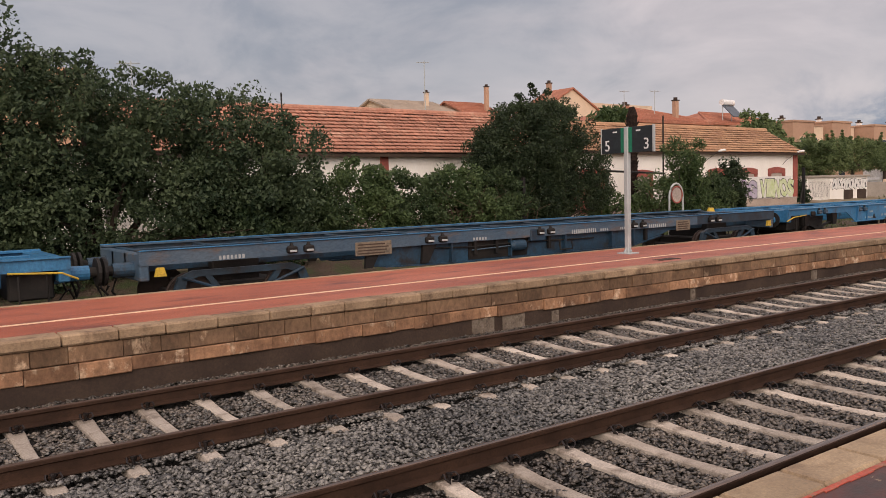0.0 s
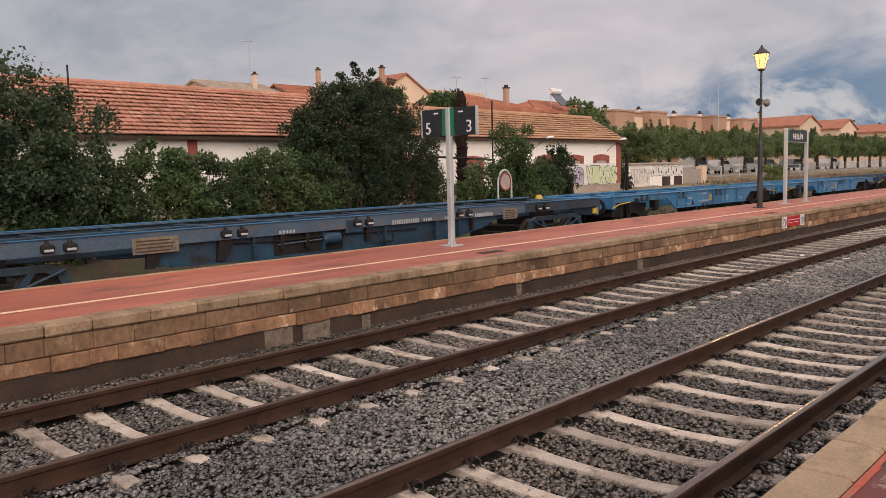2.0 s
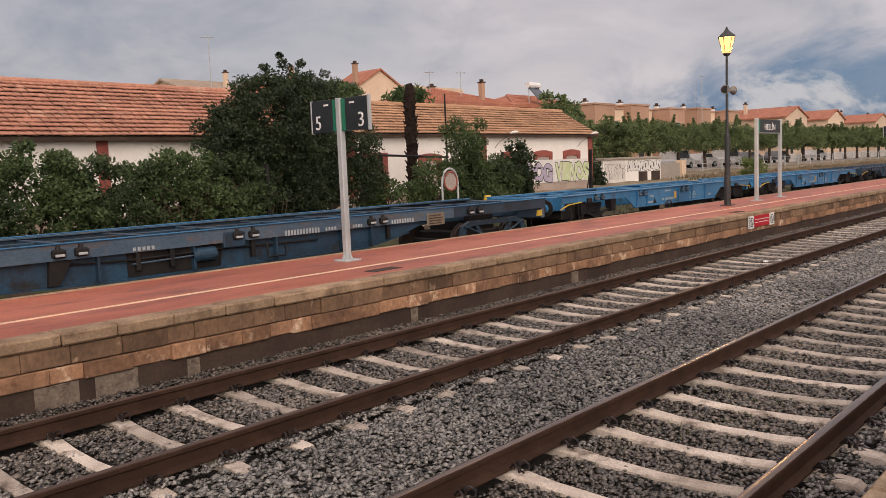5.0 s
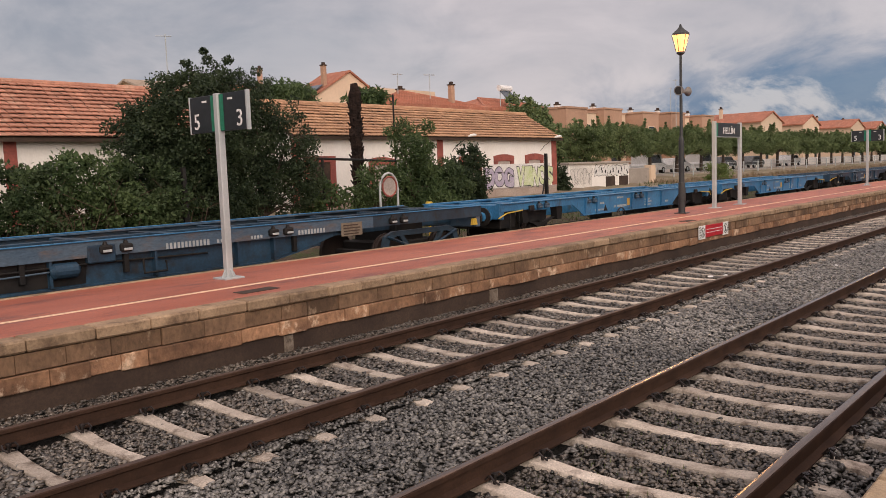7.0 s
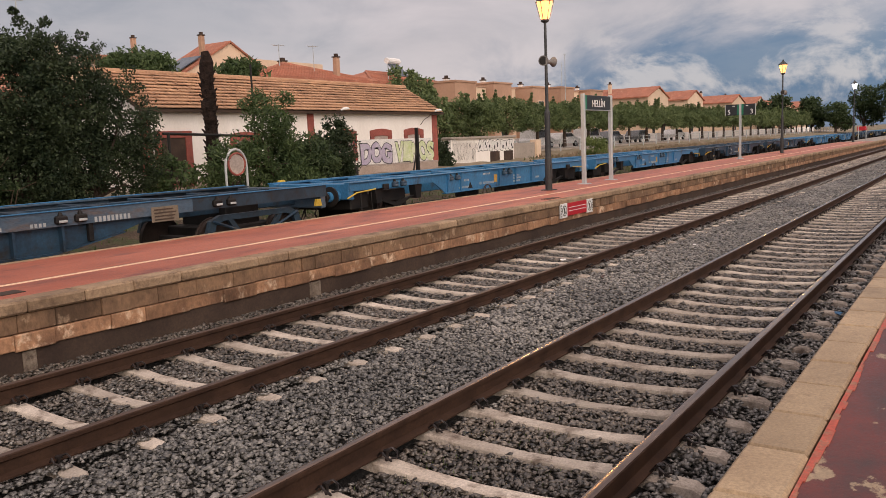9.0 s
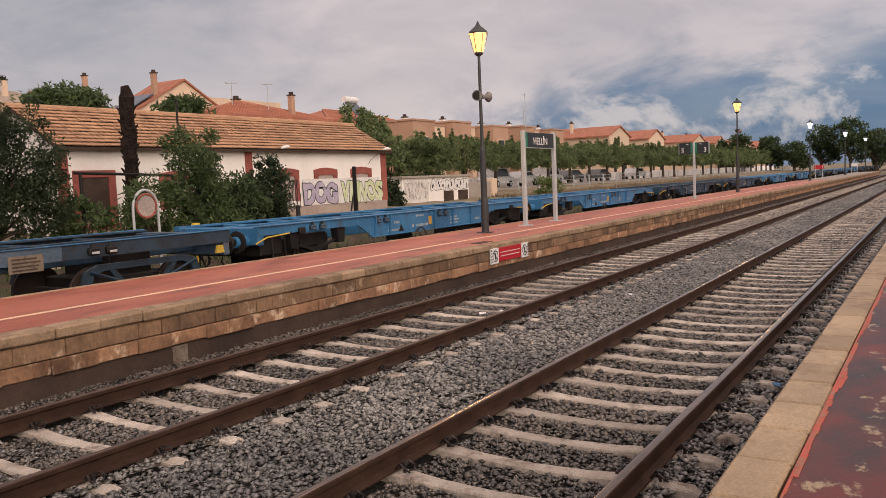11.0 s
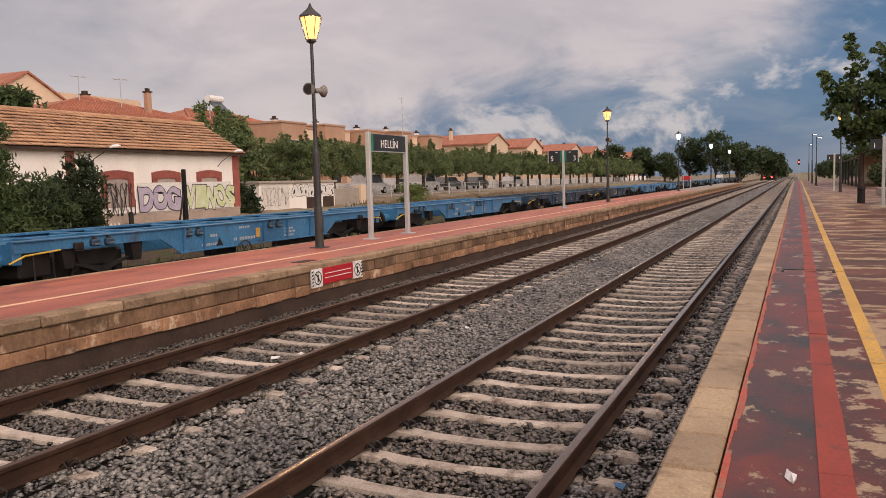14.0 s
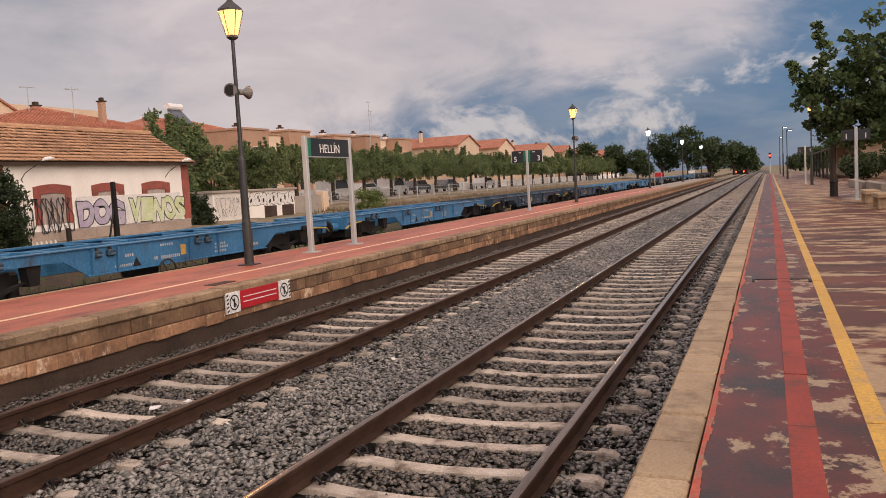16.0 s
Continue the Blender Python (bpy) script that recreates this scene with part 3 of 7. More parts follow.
# sleepers with dished tops and two pairs of spring clips
def sleeper_mesh():
    s = Shape()
    ys = [-1.27, -1.22, -1.05, -0.75, -0.45, 0, 0.45, 0.75, 1.05, 1.22, 1.27]
    zt = [-0.215, -0.185, -0.178, -0.176, -0.20, -0.212, -0.20, -0.176, -0.178, -0.185, -0.215]
    wt = [0.06, 0.072, 0.077, 0.08, 0.068, 0.062, 0.068, 0.08, 0.077, 0.072, 0.06]
    vs, fs = [], []
    for y, z, w in zip(ys, zt, wt):
        vs += [(-w - 0.045, y, -0.40), (-w, y, z - 0.012), (-w + 0.014, y, z), (w - 0.014, y, z), (w, y, z - 0.012), (w + 0.045, y, -0.40)]
    for i in range(len(ys) - 1):
        for k in range(5):
            a = i * 6 + k
            fs.append((a, a + 1, a + 7, a + 6))
    fs += [(0, 1, 2, 3, 4, 5), tuple(60 + k for k in (5, 4, 3, 2, 1, 0))]
    s.add(vs, fs)
    s.mend = True
    return s.mesh("sleeper")


def clip_mesh(side):
    s = Shape()
    for dx in (-0.035, 0.035):
        s.tube([(dx, 0.0, -0.15), (dx, side * 0.03, -0.115), (dx * 1.6, side * 0.065, -0.10), (dx * 1.8, side * 0.105, -0.125), (dx, side * 0.125, -0.155), (dx * 0.3, side * 0.09, -0.16)], 0.0085, 5)
    s.tube([(0, side * 0.06, -0.18), (0, side * 0.06, -0.095)], 0.014, 6)
    s.tube([(0, side * 0.06, -0.115), (0, side * 0.06, -0.098)], 0.027, 6)
    s.mend = True
    return s.mesh("spring_clip")


SLEEPER, CLIPS = sleeper_mesh(), {1: clip_mesh(1), -1: clip_mesh(-1)}
SLEEPER.materials.append(M_SLEEPER)
for c in CLIPS.values():
    c.materials.append(M_CLIP)


def sleeper(x, mid, group, clips):
    ob = new("sleeper", SLEEPER)
    ob.matrix_basis = pose(x + rng.uniform(-0.015, 0.015), mid, rng.uniform(-0.006, 0.006), 0, 0, rng.uniform(-0.6, 0.6))
    tagged(ob, "pale concrete sleeper with a dished top, bedded in ballast", "sleeper", group)
    if clips:
        for yr in (-0.87, 0.87):
            for side in (-1, 1):
                c = new("spring_clip", CLIPS[side])
                c.parent = ob
                c.location = (0, yr + side * 0.062, 0)


def sleepers(mid, phase, x0, x1, xfar, group):
    k0, k1 = math.ceil((x0 - phase) / SLEEPER_STEP), math.floor((x1 - phase) / SLEEPER_STEP)
    for k in range(k0, k1 + 1):
        x = phase + k * SLEEPER_STEP
        sleeper(x, mid, group, -0.5 < x < 36)
    far = Shape()
    for k in range(k1 + 1, math.floor((xfar - phase) / SLEEPER_STEP)):
        x = phase + k * SLEEPER_STEP
        far.box(x - 0.075, mid - 1.26, -0.35, x + 0.075, mid + 1.26, -0.185)
    tagged(part("distant_sleepers", far, M_SLEEPER), "pale concrete sleepers of the track far off", "sleepers", kind="stuff")


sleepers(MID_FAR, FAR_PHASE, -9, 75, 300, "sleepers of the far track")
sleepers(MID_NEAR, NEAR_PHASE, -9, 75, 300, "sleepers of the near track")

# far platform
far_platform = setting("far_platform", Shape().box(-60, FAR_EDGE + 0.30, -0.5, 92, FAR_BACK, FAR_TOP - 0.004), M_REDPAVE)
setting("far_platform_end", Shape().box(92, FAR_EDGE + 0.30, -0.5, 150, FAR_BACK, FAR_TOP - 0.02), M_CONCRETE)
# footing in a darker brown than the stone courses above
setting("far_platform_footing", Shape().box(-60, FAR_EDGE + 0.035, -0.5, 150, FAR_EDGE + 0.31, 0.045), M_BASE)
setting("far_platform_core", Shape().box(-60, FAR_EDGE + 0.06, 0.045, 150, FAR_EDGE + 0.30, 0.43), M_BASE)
setting("platform_line", Shape().box(-60, 11.64, FAR_TOP - 0.02, 92, 11.735, FAR_TOP + 0.0), M_WHITELINE)
setting("platform_back_kerb", Shape().box(-60, FAR_BACK - 0.0, -0.5, 92, FAR_BACK + 0.12, FAR_TOP + 0.006, 0.01), M_COPING)

# near platform
setting("near_platform", Shape().box(-25, -9.9, -0.5, 170, 1.85, NEAR_TOP - 0.004), M_NEARPAVE_B)
setting("near_platform_band", Shape().box(-25, 1.85, -0.5, 170, 2.24, NEAR_TOP - 0.004), M_NEARPAVE_M)
near_strip = setting("near_platform_strip", Shape().box(-25, 2.24, -0.5, 170, NEAR_EDGE - 0.30, NEAR_TOP - 0.004), M_NEARPAVE)
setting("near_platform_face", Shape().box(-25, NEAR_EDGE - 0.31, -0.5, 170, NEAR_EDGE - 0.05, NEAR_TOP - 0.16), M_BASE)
edge_paint = Shape()
for k in range(420):
    x = -5 + k * 0.12
    w = 0.03 + 0.035 * noise.noise((x * 1.3, 0, 0)) + 0.02 * noise.noise((x * 6, 3, 0))
    if w > 0.008:
        edge_paint.box(x, NEAR_EDGE - 0.30 - w, NEAR_TOP - 0.02, x + 0.121, NEAR_EDGE - 0.297, NEAR_TOP + 0.0005)
setting("red_edge_paint", edge_paint, M_REDEDGE)
for x, ya, yb in ((26.8, 1.93, 2.62),):
    slot = Shape().box(x - 0.02, ya, NEAR_TOP - 0.02, x + 0.02, yb, NEAR_TOP + 0.003)
    for ye in (ya, yb):
        slot.box(x - 0.28, ye - 0.02, NEAR_TOP - 0.02, x, ye + 0.02, NEAR_TOP + 0.003)
    setting("drain_slot", slot, M_BLACK)


# ---- platform furniture ----
def lettering(name, text, size, mat, at, parent, depth=0.004, spread=1.0):
    cu = bpy.data.curves.new(name, "FONT")
    cu.body, cu.size, cu.extrude, cu.align_x, cu.align_y, cu.space_character = text, size, depth, "CENTER", "CENTER", spread
    tmp = bpy.data.objects.new(name, cu)
    me = bpy.data.meshes.new_from_object(tmp)
    bpy.data.objects.remove(tmp)
    me.materials.clear()
    return part(name, me, mat, parent, at=at)


def lamp_post(x, y, z, glass, lit, speakers=True, tall=1.0, group="platform lamps", plain=False):
    t = thing("street_lamp", pose(x, y, z), "dark steel column lamp with a lit lantern" + (" and two horn loudspeakers" if speakers else ""), "street lamp", group)
    h = 4.6 * tall
    part("base_plate", Shape().box(-0.17, -0.17, -0.01, 0.17, 0.17, 0.018, 0.006), M_LAMPPOST, t)
    part("lower_column", Shape().tube([(0, 0, 0), (0, 0, 0.05), (0, 0, 0.9), (0, 0, 0.92), (0, 0, h * 0.47), (0, 0, h * 0.49)], [0.105, 0.098, 0.095, 0.082, 0.078, 0.05], 14), M_LAMPPOST, t, smooth=False)
    part("upper_column", Shape().tube([(0, 0, h * 0.48), (0, 0, h)], [0.048, 0.036], 12), M_LAMPPOST, t)
    part("inspection_door", Shape().box(-0.045, -0.105, 0.35, 0.045, -0.08, 0.75, 0.006), M_LAMPPOST, t)
    if plain:
        head = part("lamp_head", Shape().box(-0.16, -0.55, h - 0.03, 0.16, 0.05, h + 0.08, 0.03), M_LAMPPOST, t)
        part("glass", Shape().box(-0.12, -0.5, h - 0.06, 0.12, -0.1, h - 0.028, 0.01), glass, head, "lit lamp glass")
        return t
    lantern = part("lantern", Shape().tube([(0, 0, h), (0, 0, h + 0.05), (0, 0, h + 0.09)], [0.06, 0.13, 0.12], 6), M_LAMPPOST, t, "six-sided lantern frame")
    pane_ = part("glass", Shape().tube([(0, 0, h + 0.09), (0, 0, h + 0.56)], [0.12, 0.245], 6), glass, lantern, "glowing lantern glass")
    if lit:
        pane_.visible_shadow = False
        bulb = new("lantern_light", bpy.data.lights.new("lantern_light", "POINT"))
        bulb.data.energy, bulb.data.color, bulb.data.shadow_soft_size = lit, (1.0, 0.56, 0.2), 0.1
        bulb.location = (x, y, z + h + 0.34)
    part("cap", Shape().tube([(0, 0, h + 0.56), (0, 0, h + 0.60), (0, 0, h + 0.74), (0, 0, h + 0.80), (0, 0, h + 0.88)], [0.275, 0.27, 0.10, 0.05, 0.02], 6), M_LAMPPOST, lantern)
    for k in range(6):
        a = math.pi * 2 * k / 6
        part("glazing_bar", Shape().tube([(0.122 * math.cos(a), 0.122 * math.sin(a), h + 0.09), (0.248 * math.cos(a), 0.248 * math.sin(a), h + 0.57)], 0.009, 5), M_LAMPPOST, lantern)
    if speakers:
        for s in (-1, 1):
            horn = part("loudspeaker", Shape().tube([(s * 0.05, 0, 3.56), (s * 0.13, -0.02, 3.56), (s * 0.17, -0.03, 3.56), (s * 0.21, -0.045, 3.56), (s * 0.30, -0.075, 3.56), (s * 0.31, -0.078, 3.56)],
                                                    [0.055, 0.06, 0.05, 0.07, 0.135, 0.14], 14), M_SPEAKER, t, "grey horn loudspeaker")
            part("horn_throat", Shape().tube([(s * 0.305, -0.076, 3.56), (s * 0.315, -0.08, 3.56)], [0.115, 0.112], 14), M_BLACK, horn)
        part("bracket", Shape().box(-0.12, -0.02, 3.53, 0.12, 0.02, 3.58, 0.005), M_LAMPPOST, t)
    return t


for i, x in enumerate((29.22, 60.2)):
    lamp_post(x, 12.45, FAR_TOP, M_SODIUM, 240)
for x in (90.6, 121.4, 152.0):
    lamp_post(x, 12.45, FAR_TOP, M_COOL, 0, speakers=False)


def track_sign(x, y, far=False):
    t = thing("track_sign", pose(x, y, FAR_TOP), "grey steel post with a dark two-part track number board", "sign", "track number signs")
    part("post", Shape().box(-0.055, -0.055, 0, 0.055, 0.055, 2.77, 0.012), M_POST, t)
    part("foot_plate", Shape().box(-0.17, -0.17, -0.01, 0.17, 0.17, 0.02, 0.006), M_POST, t)
    gus = Shape()
    for a, b in ((1, 0), (-1, 0), (0, 1), (0, -1)):
        if a:
            gus.prism([(0.05 * a, 0.018), (0.13 * a, 0.018), (0.05 * a, 0.16)], "y", -0.008, 0.008)
        else:
            gus.prism([(0.05 * b, 0.018), (0.13 * b, 0.018), (0.05 * b, 0.16)], "x", -0.008, 0.008)
    part("gusset", gus, M_POST, t)
    for side, digit in ((1, "5"), (-1, "3")):
        a, b = (0.058, 0.72) if side > 0 else (-0.72, -0.058)
        board = part("board", Shape().box(-0.022, a, 2.21, 0.022, b, 2.76, 0.004), M_SIGNFACE, t, "dark grey number board")
        part("board_edge", Shape().box(-0.03, side * 0.72, 2.20, 0.03, side * 0.745, 2.77, 0.003), M_POST, board)
        g = sorted((side * 0.06, side * 0.16))
        for sx in (-1, 1):
            part("green_band", Shape().box(*sorted((sx * 0.0225, sx * 0.0265))[:1], g[0], 2.22, sorted((sx * 0.0225, sx * 0.0265))[1], g[1], 2.75), M_SIGNGREEN, board)
            lettering("numeral", digit, 0.34, M_SIGNWHITE, Matrix.Translation((sx * 0.026, side * 0.55, 2.37)) @ pose(0, 0, 0, 90, 0, 90 * sx), board)
            part("small_text_bar", Shape().box(min(sx * 0.0225, sx * 0.027), side * 0.33 - 0.06, 2.66, max(sx * 0.0225, sx * 0.027), side * 0.33 + 0.06, 2.69), M_SIGNWHITE, board)
    return t


track_sign(13.6, 12.62)
track_sign(51.5, 12.72)

# station name board
t = thing("station_sign", pose(32.95, 12.55, FAR_TOP), "dark station name board between two grey steel posts", "sign")
for sx in (-1.08, 1.08):
    post = part("post", Shape().box(sx - 0.06, -0.06, 0, sx + 0.06, 0.06, 2.76, 0.014), M_POST, t)
    part("foot_plate", Shape().box(sx - 0.17, -0.17, -0.01, sx + 0.17, 0.17, 0.02, 0.006), M_POST, post)
board = part("board", Shape().box(-1.02, -0.03, 2.28, 1.02, 0.03, 2.72, 0.006), M_SIGNFACE, t, "dark grey name board with white letters")
part("green_band", Shape().box(-1.015, -0.035, 2.285, -0.85, -0.0305, 2.715), M_SIGNGREEN, board)
part("board_trim", Shape().box(-1.02, -0.036, 2.26, 1.02, 0.036, 2.279), M_POST, board)
lettering("station_name", "HELLÍN", 0.30, M_SIGNWHITE, pose(0.05, -0.034, 2.46, 90, 0, 0), board, spread=1.05)

# warning panel on the platform wall
t = thing("warning_panel", pose(26.57, FAR_EDGE - 0.03, 0.14), "red and white no-crossing warning panel on the platform wall", "sign")
part("red_panel", Shape().box(-0.55, -0.012, 0.03, 0.55, 0.02, 0.33, 0.003), M_SIGNRED, t)
for sx in (-1, 1):
    x0, x1 = sorted((sx * 0.56, sx * 0.92))
    w = part("white_panel", Shape().box(x0, -0.014, 0.0, x1, 0.02, 0.335, 0.003), M_SIGNWHITE, t, "white panel with a crossed-out symbol")
    cx = sx * 0.72
    ring = Shape()
    n = 24
    vs = [(cx + r * math.cos(2 * math.pi * k / n), -0.018, 0.167 + r * math.sin(2 * math.pi * k / n)) for r in (0.125, 0.105) for k in range(n)]
    ring.add(vs, [(k, (k + 1) % n, n + (k + 1) % n, n + k) for k in range(n)])
    part("ring", ring, M_BLACK, w)
    sym = Shape().box(cx - 0.02, -0.0185, 0.09, cx + 0.02, -0.0165, 0.23)
    sym.add([(cx - 0.085, -0.0195, 0.245), (cx - 0.07, -0.0195, 0.26), (cx + 0.085, -0.0195, 0.09), (cx + 0.07, -0.0195, 0.075)], [(0, 1, 2, 3)])
    part("crossed_symbol", sym, M_BLACK, w)
    edge = sorted((sx * 0.86, sx * 0.915))
    stripes = Shape()
    for k in range(5):
        z = 0.02 + k * 0.062
        stripes.add([(edge[0], -0.0165, z), (edge[1], -0.0165, z + 0.02), (edge[1], -0.0165, z + 0.05), (edge[0], -0.0165, z + 0.03)], [(0, 1, 2, 3)])
    part("edge_stripes", stripes, M_BLACK, w)
for k, z in enumerate((0.215, 0.135)):
    part("text_bar", Shape().box(-0.48, -0.0145, z, 0.48, -0.0125, z + 0.015), M_SIGNWHITE, t)

# small drain lids and stains on the far platform
for x, y in ((26.3, 10.95), (13.0, 11.1)):
    tagged(part("drain_cover", Shape().box(x - 0.3, y - 0.12, FAR_TOP - 0.02, x + 0.3, y + 0.12, FAR_TOP + 0.004, 0.003), M_BASE), "dark iron drain cover flush with the platform", "drain cover")

# near platform: benches, posts, lamps
def bench(x, y):
    t = thing("bench", pose(x, y, NEAR_TOP), "plain sand-coloured stone block bench on two feet", "bench", "stone benches")
    part("seat", Shape().box(-0.9, -0.24, 0.32, 0.9, 0.24, 0.46, 0.02), M_NEARCOPING, t)
    for sx in (-0.7, 0.7):
        part("foot", Shape().box(sx - 0.12, -0.2, -0.005, sx + 0.12, 0.2, 0.325, 0.012), M_NEARCOPING, t)


bench(44.0, -0.9)
bench(47.5, -0.9)
for x, y in ((50.5, -0.75), (81.0, -0.1)):
    t = thing("steel_post", pose(x, y, NEAR_TOP), "tall square galvanised sign post on the platform", "post", "grey posts")
    part("shaft", Shape().box(-0.06, -0.06, 0, 0.06, 0.06, 2.8, 0.012), M_POST, t)
    part("foot_plate", Shape().box(-0.16, -0.16, -0.01, 0.16, 0.16, 0.02), M_POST, t)
    board = part("board", Shape().box(-0.03, -0.5, 2.3, 0.03, 0.5, 2.72, 0.005), M_SIGNFACE, t)
    for sy in (-0.34, 0.34):
        lettering("numeral", "1", 0.3, M_SIGNWHITE, Matrix.Translation((-0.033, sy, 2.45)) @ pose(0, 0, 0, 90, 0, -90), board)
lamp_post(77.0, -0.35, NEAR_TOP, M_SODIUM, 240, speakers=False, tall=1.05, group="near platform lamps")
lamp_post(108.0, 0.6, NEAR_TOP, M_COOL, 0, speakers=False, tall=1.1, group="near platform lamps", plain=True)
lamp_post(128.0, 0.7, NEAR_TOP, M_COOL, 0, speakers=False, tall=1.35, group="near platform lamps", plain=True)
lamp_post(160.0, 0.7, NEAR_TOP, M_COOL, 0, speakers=False, tall=1.3, group="near platform lamps", plain=True)
for x, y in ((66.0, -2.2), (60.0, -2.4)):
    w = tagged(part("low_wall", Shape().box(x - 4, y - 0.2, NEAR_TOP - 0.01, x + 4, y + 0.2, NEAR_TOP + 0.42, 0.02), M_CONCRETE), "low sand-grey planter wall on the platform", "wall", "planter walls")
t = thing("signal", pose(176.0, 2.2, -0.3), "railway signal mast with a red light", "signal")
part("mast", Shape().tube([(0, 0, -0.3), (0, 0, 4.6)], 0.07, 8), M_POST, t)
part("head", Shape().box(-0.1, -0.2, 3.6, 0.1, 0.2, 4.6, 0.03), M_BLACK, t)
part("red_lens", Shape().tube([(-0.12, 0, 4.1), (-0.10, 0, 4.1)], 0.16, 12), M_REDLIGHT, t, "lit red signal lens")
t = thing("parked_vehicle", pose(215.0, 8.6, 0.0), "low dark rail trolley far down the line with red tail lamps", "rail vehicle")
part("body", Shape().box(0, -1.2, 0.35, 4, 1.2, 1.35, 0.1), M_BOGIE, t)
for sy in (-0.8, 0.8):
    part("tail_lamp", Shape().tube([(-0.06, sy, 0.95), (0.02, sy, 0.95)], 0.17, 10), M_REDLIGHT, t, "lit red tail lamp")
for x, m, label in ((100.5, M_SIGNRED, "small red notice board on two posts"), (139.0, M_SIGNWHITE, "small white notice board on two posts")):
    t = thing("notice_board", pose(x, 12.9, FAR_TOP - 0.02), label, "sign", "small notice boards")
    for sy in (-0.35, 0.35):
        part("post", Shape().tube([(0, sy, 0), (0, sy, 1.35)], 0.04, 8), M_POST, t)
    part("panel", Shape().box(-0.03, -0.45, 0.95, 0.03, 0.45, 1.35, 0.01), m, t)

# pale repairs on the footing of the far platform
footing = bpy.data.objects["far_platform_footing"]
for i, (x0, x1, z0, z1) in enumerate(((7.5, 7.95, -0.2, 0.04), (8.12, 8.6, -0.2, 0.04), (9.2, 9.36, -0.2, 0.0), (17.24, 17.48, -0.2, 0.03), (12.9, 13.05, -0.2, 0.02))):
    part("mortar_patch", Shape().box(x0, FAR_EDGE + 0.024 - 0.001 * i, z0, x1, FAR_EDGE + 0.04, z1, 0.006), M_MORTAR, footing, "pale mortar repair")

# litter on the tracks and platform
def scrap(x, y, z, sx, sy, mat, label, turn=20):
    s = Shape()
    n = 7
    vs = [(sx * (0.7 + 0.3 * math.sin(k * 2.4 + x)) * math.cos(2 * math.pi * k / n), sy * (0.7 + 0.3 * math.cos(k * 1.9 + y)) * math.sin(2 * math.pi * k / n), 0.012 + 0.012 * math.sin(k * 1.7)) for k in range(n)]
    s.add(vs + [(a * 0.9, b * 0.9, 0) for a, b, c in vs] + [(0, 0, 0.03)], [(k, (k + 1) % n, 2 * n) for k in range(n)] + [(k, n + k, n + (k + 1) % n, (k + 1) % n) for k in range(n)] + [tuple(range(2 * n - 1, n - 1, -1))])
    tagged(part("litter", s, mat, at=pose(x, y, z, 0, 0, turn)), label, "litter", "scraps of litter")


scrap(16.7, 8.1, -0.2, 0.10, 0.07, M_SIGNWHITE, "crumpled white paper on the ballast", 30)
scrap(21.9, 8.55, -0.21, 0.10, 0.08, M_SIGNWHITE, "crumpled white plastic between the rails", 70)
scrap(22.2, 8.35, -0.21, 0.09, 0.05, M_SIGNWHITE, "crumpled white plastic between the rails", 10)
scrap(20.4, 7.12, -0.19, 0.10, 0.07, M_CLIPRUST, "broken reddish brick lump on the ballast", 10)
scrap(24.4, 6.9, -0.19, 0.06, 0.05, M_SIGNWHITE, "crumpled white paper on the ballast", 50)
scrap(17.6, 2.45, NEAR_TOP - 0.004, 0.11, 0.03, M_SIGNWHITE, "thin white paper strip on the platform", 4)
scrap(18.99, 3.56, -0.2, 0.07, 0.05, M_BLUE, "crumpled blue plastic scrap on the ballast", 35)


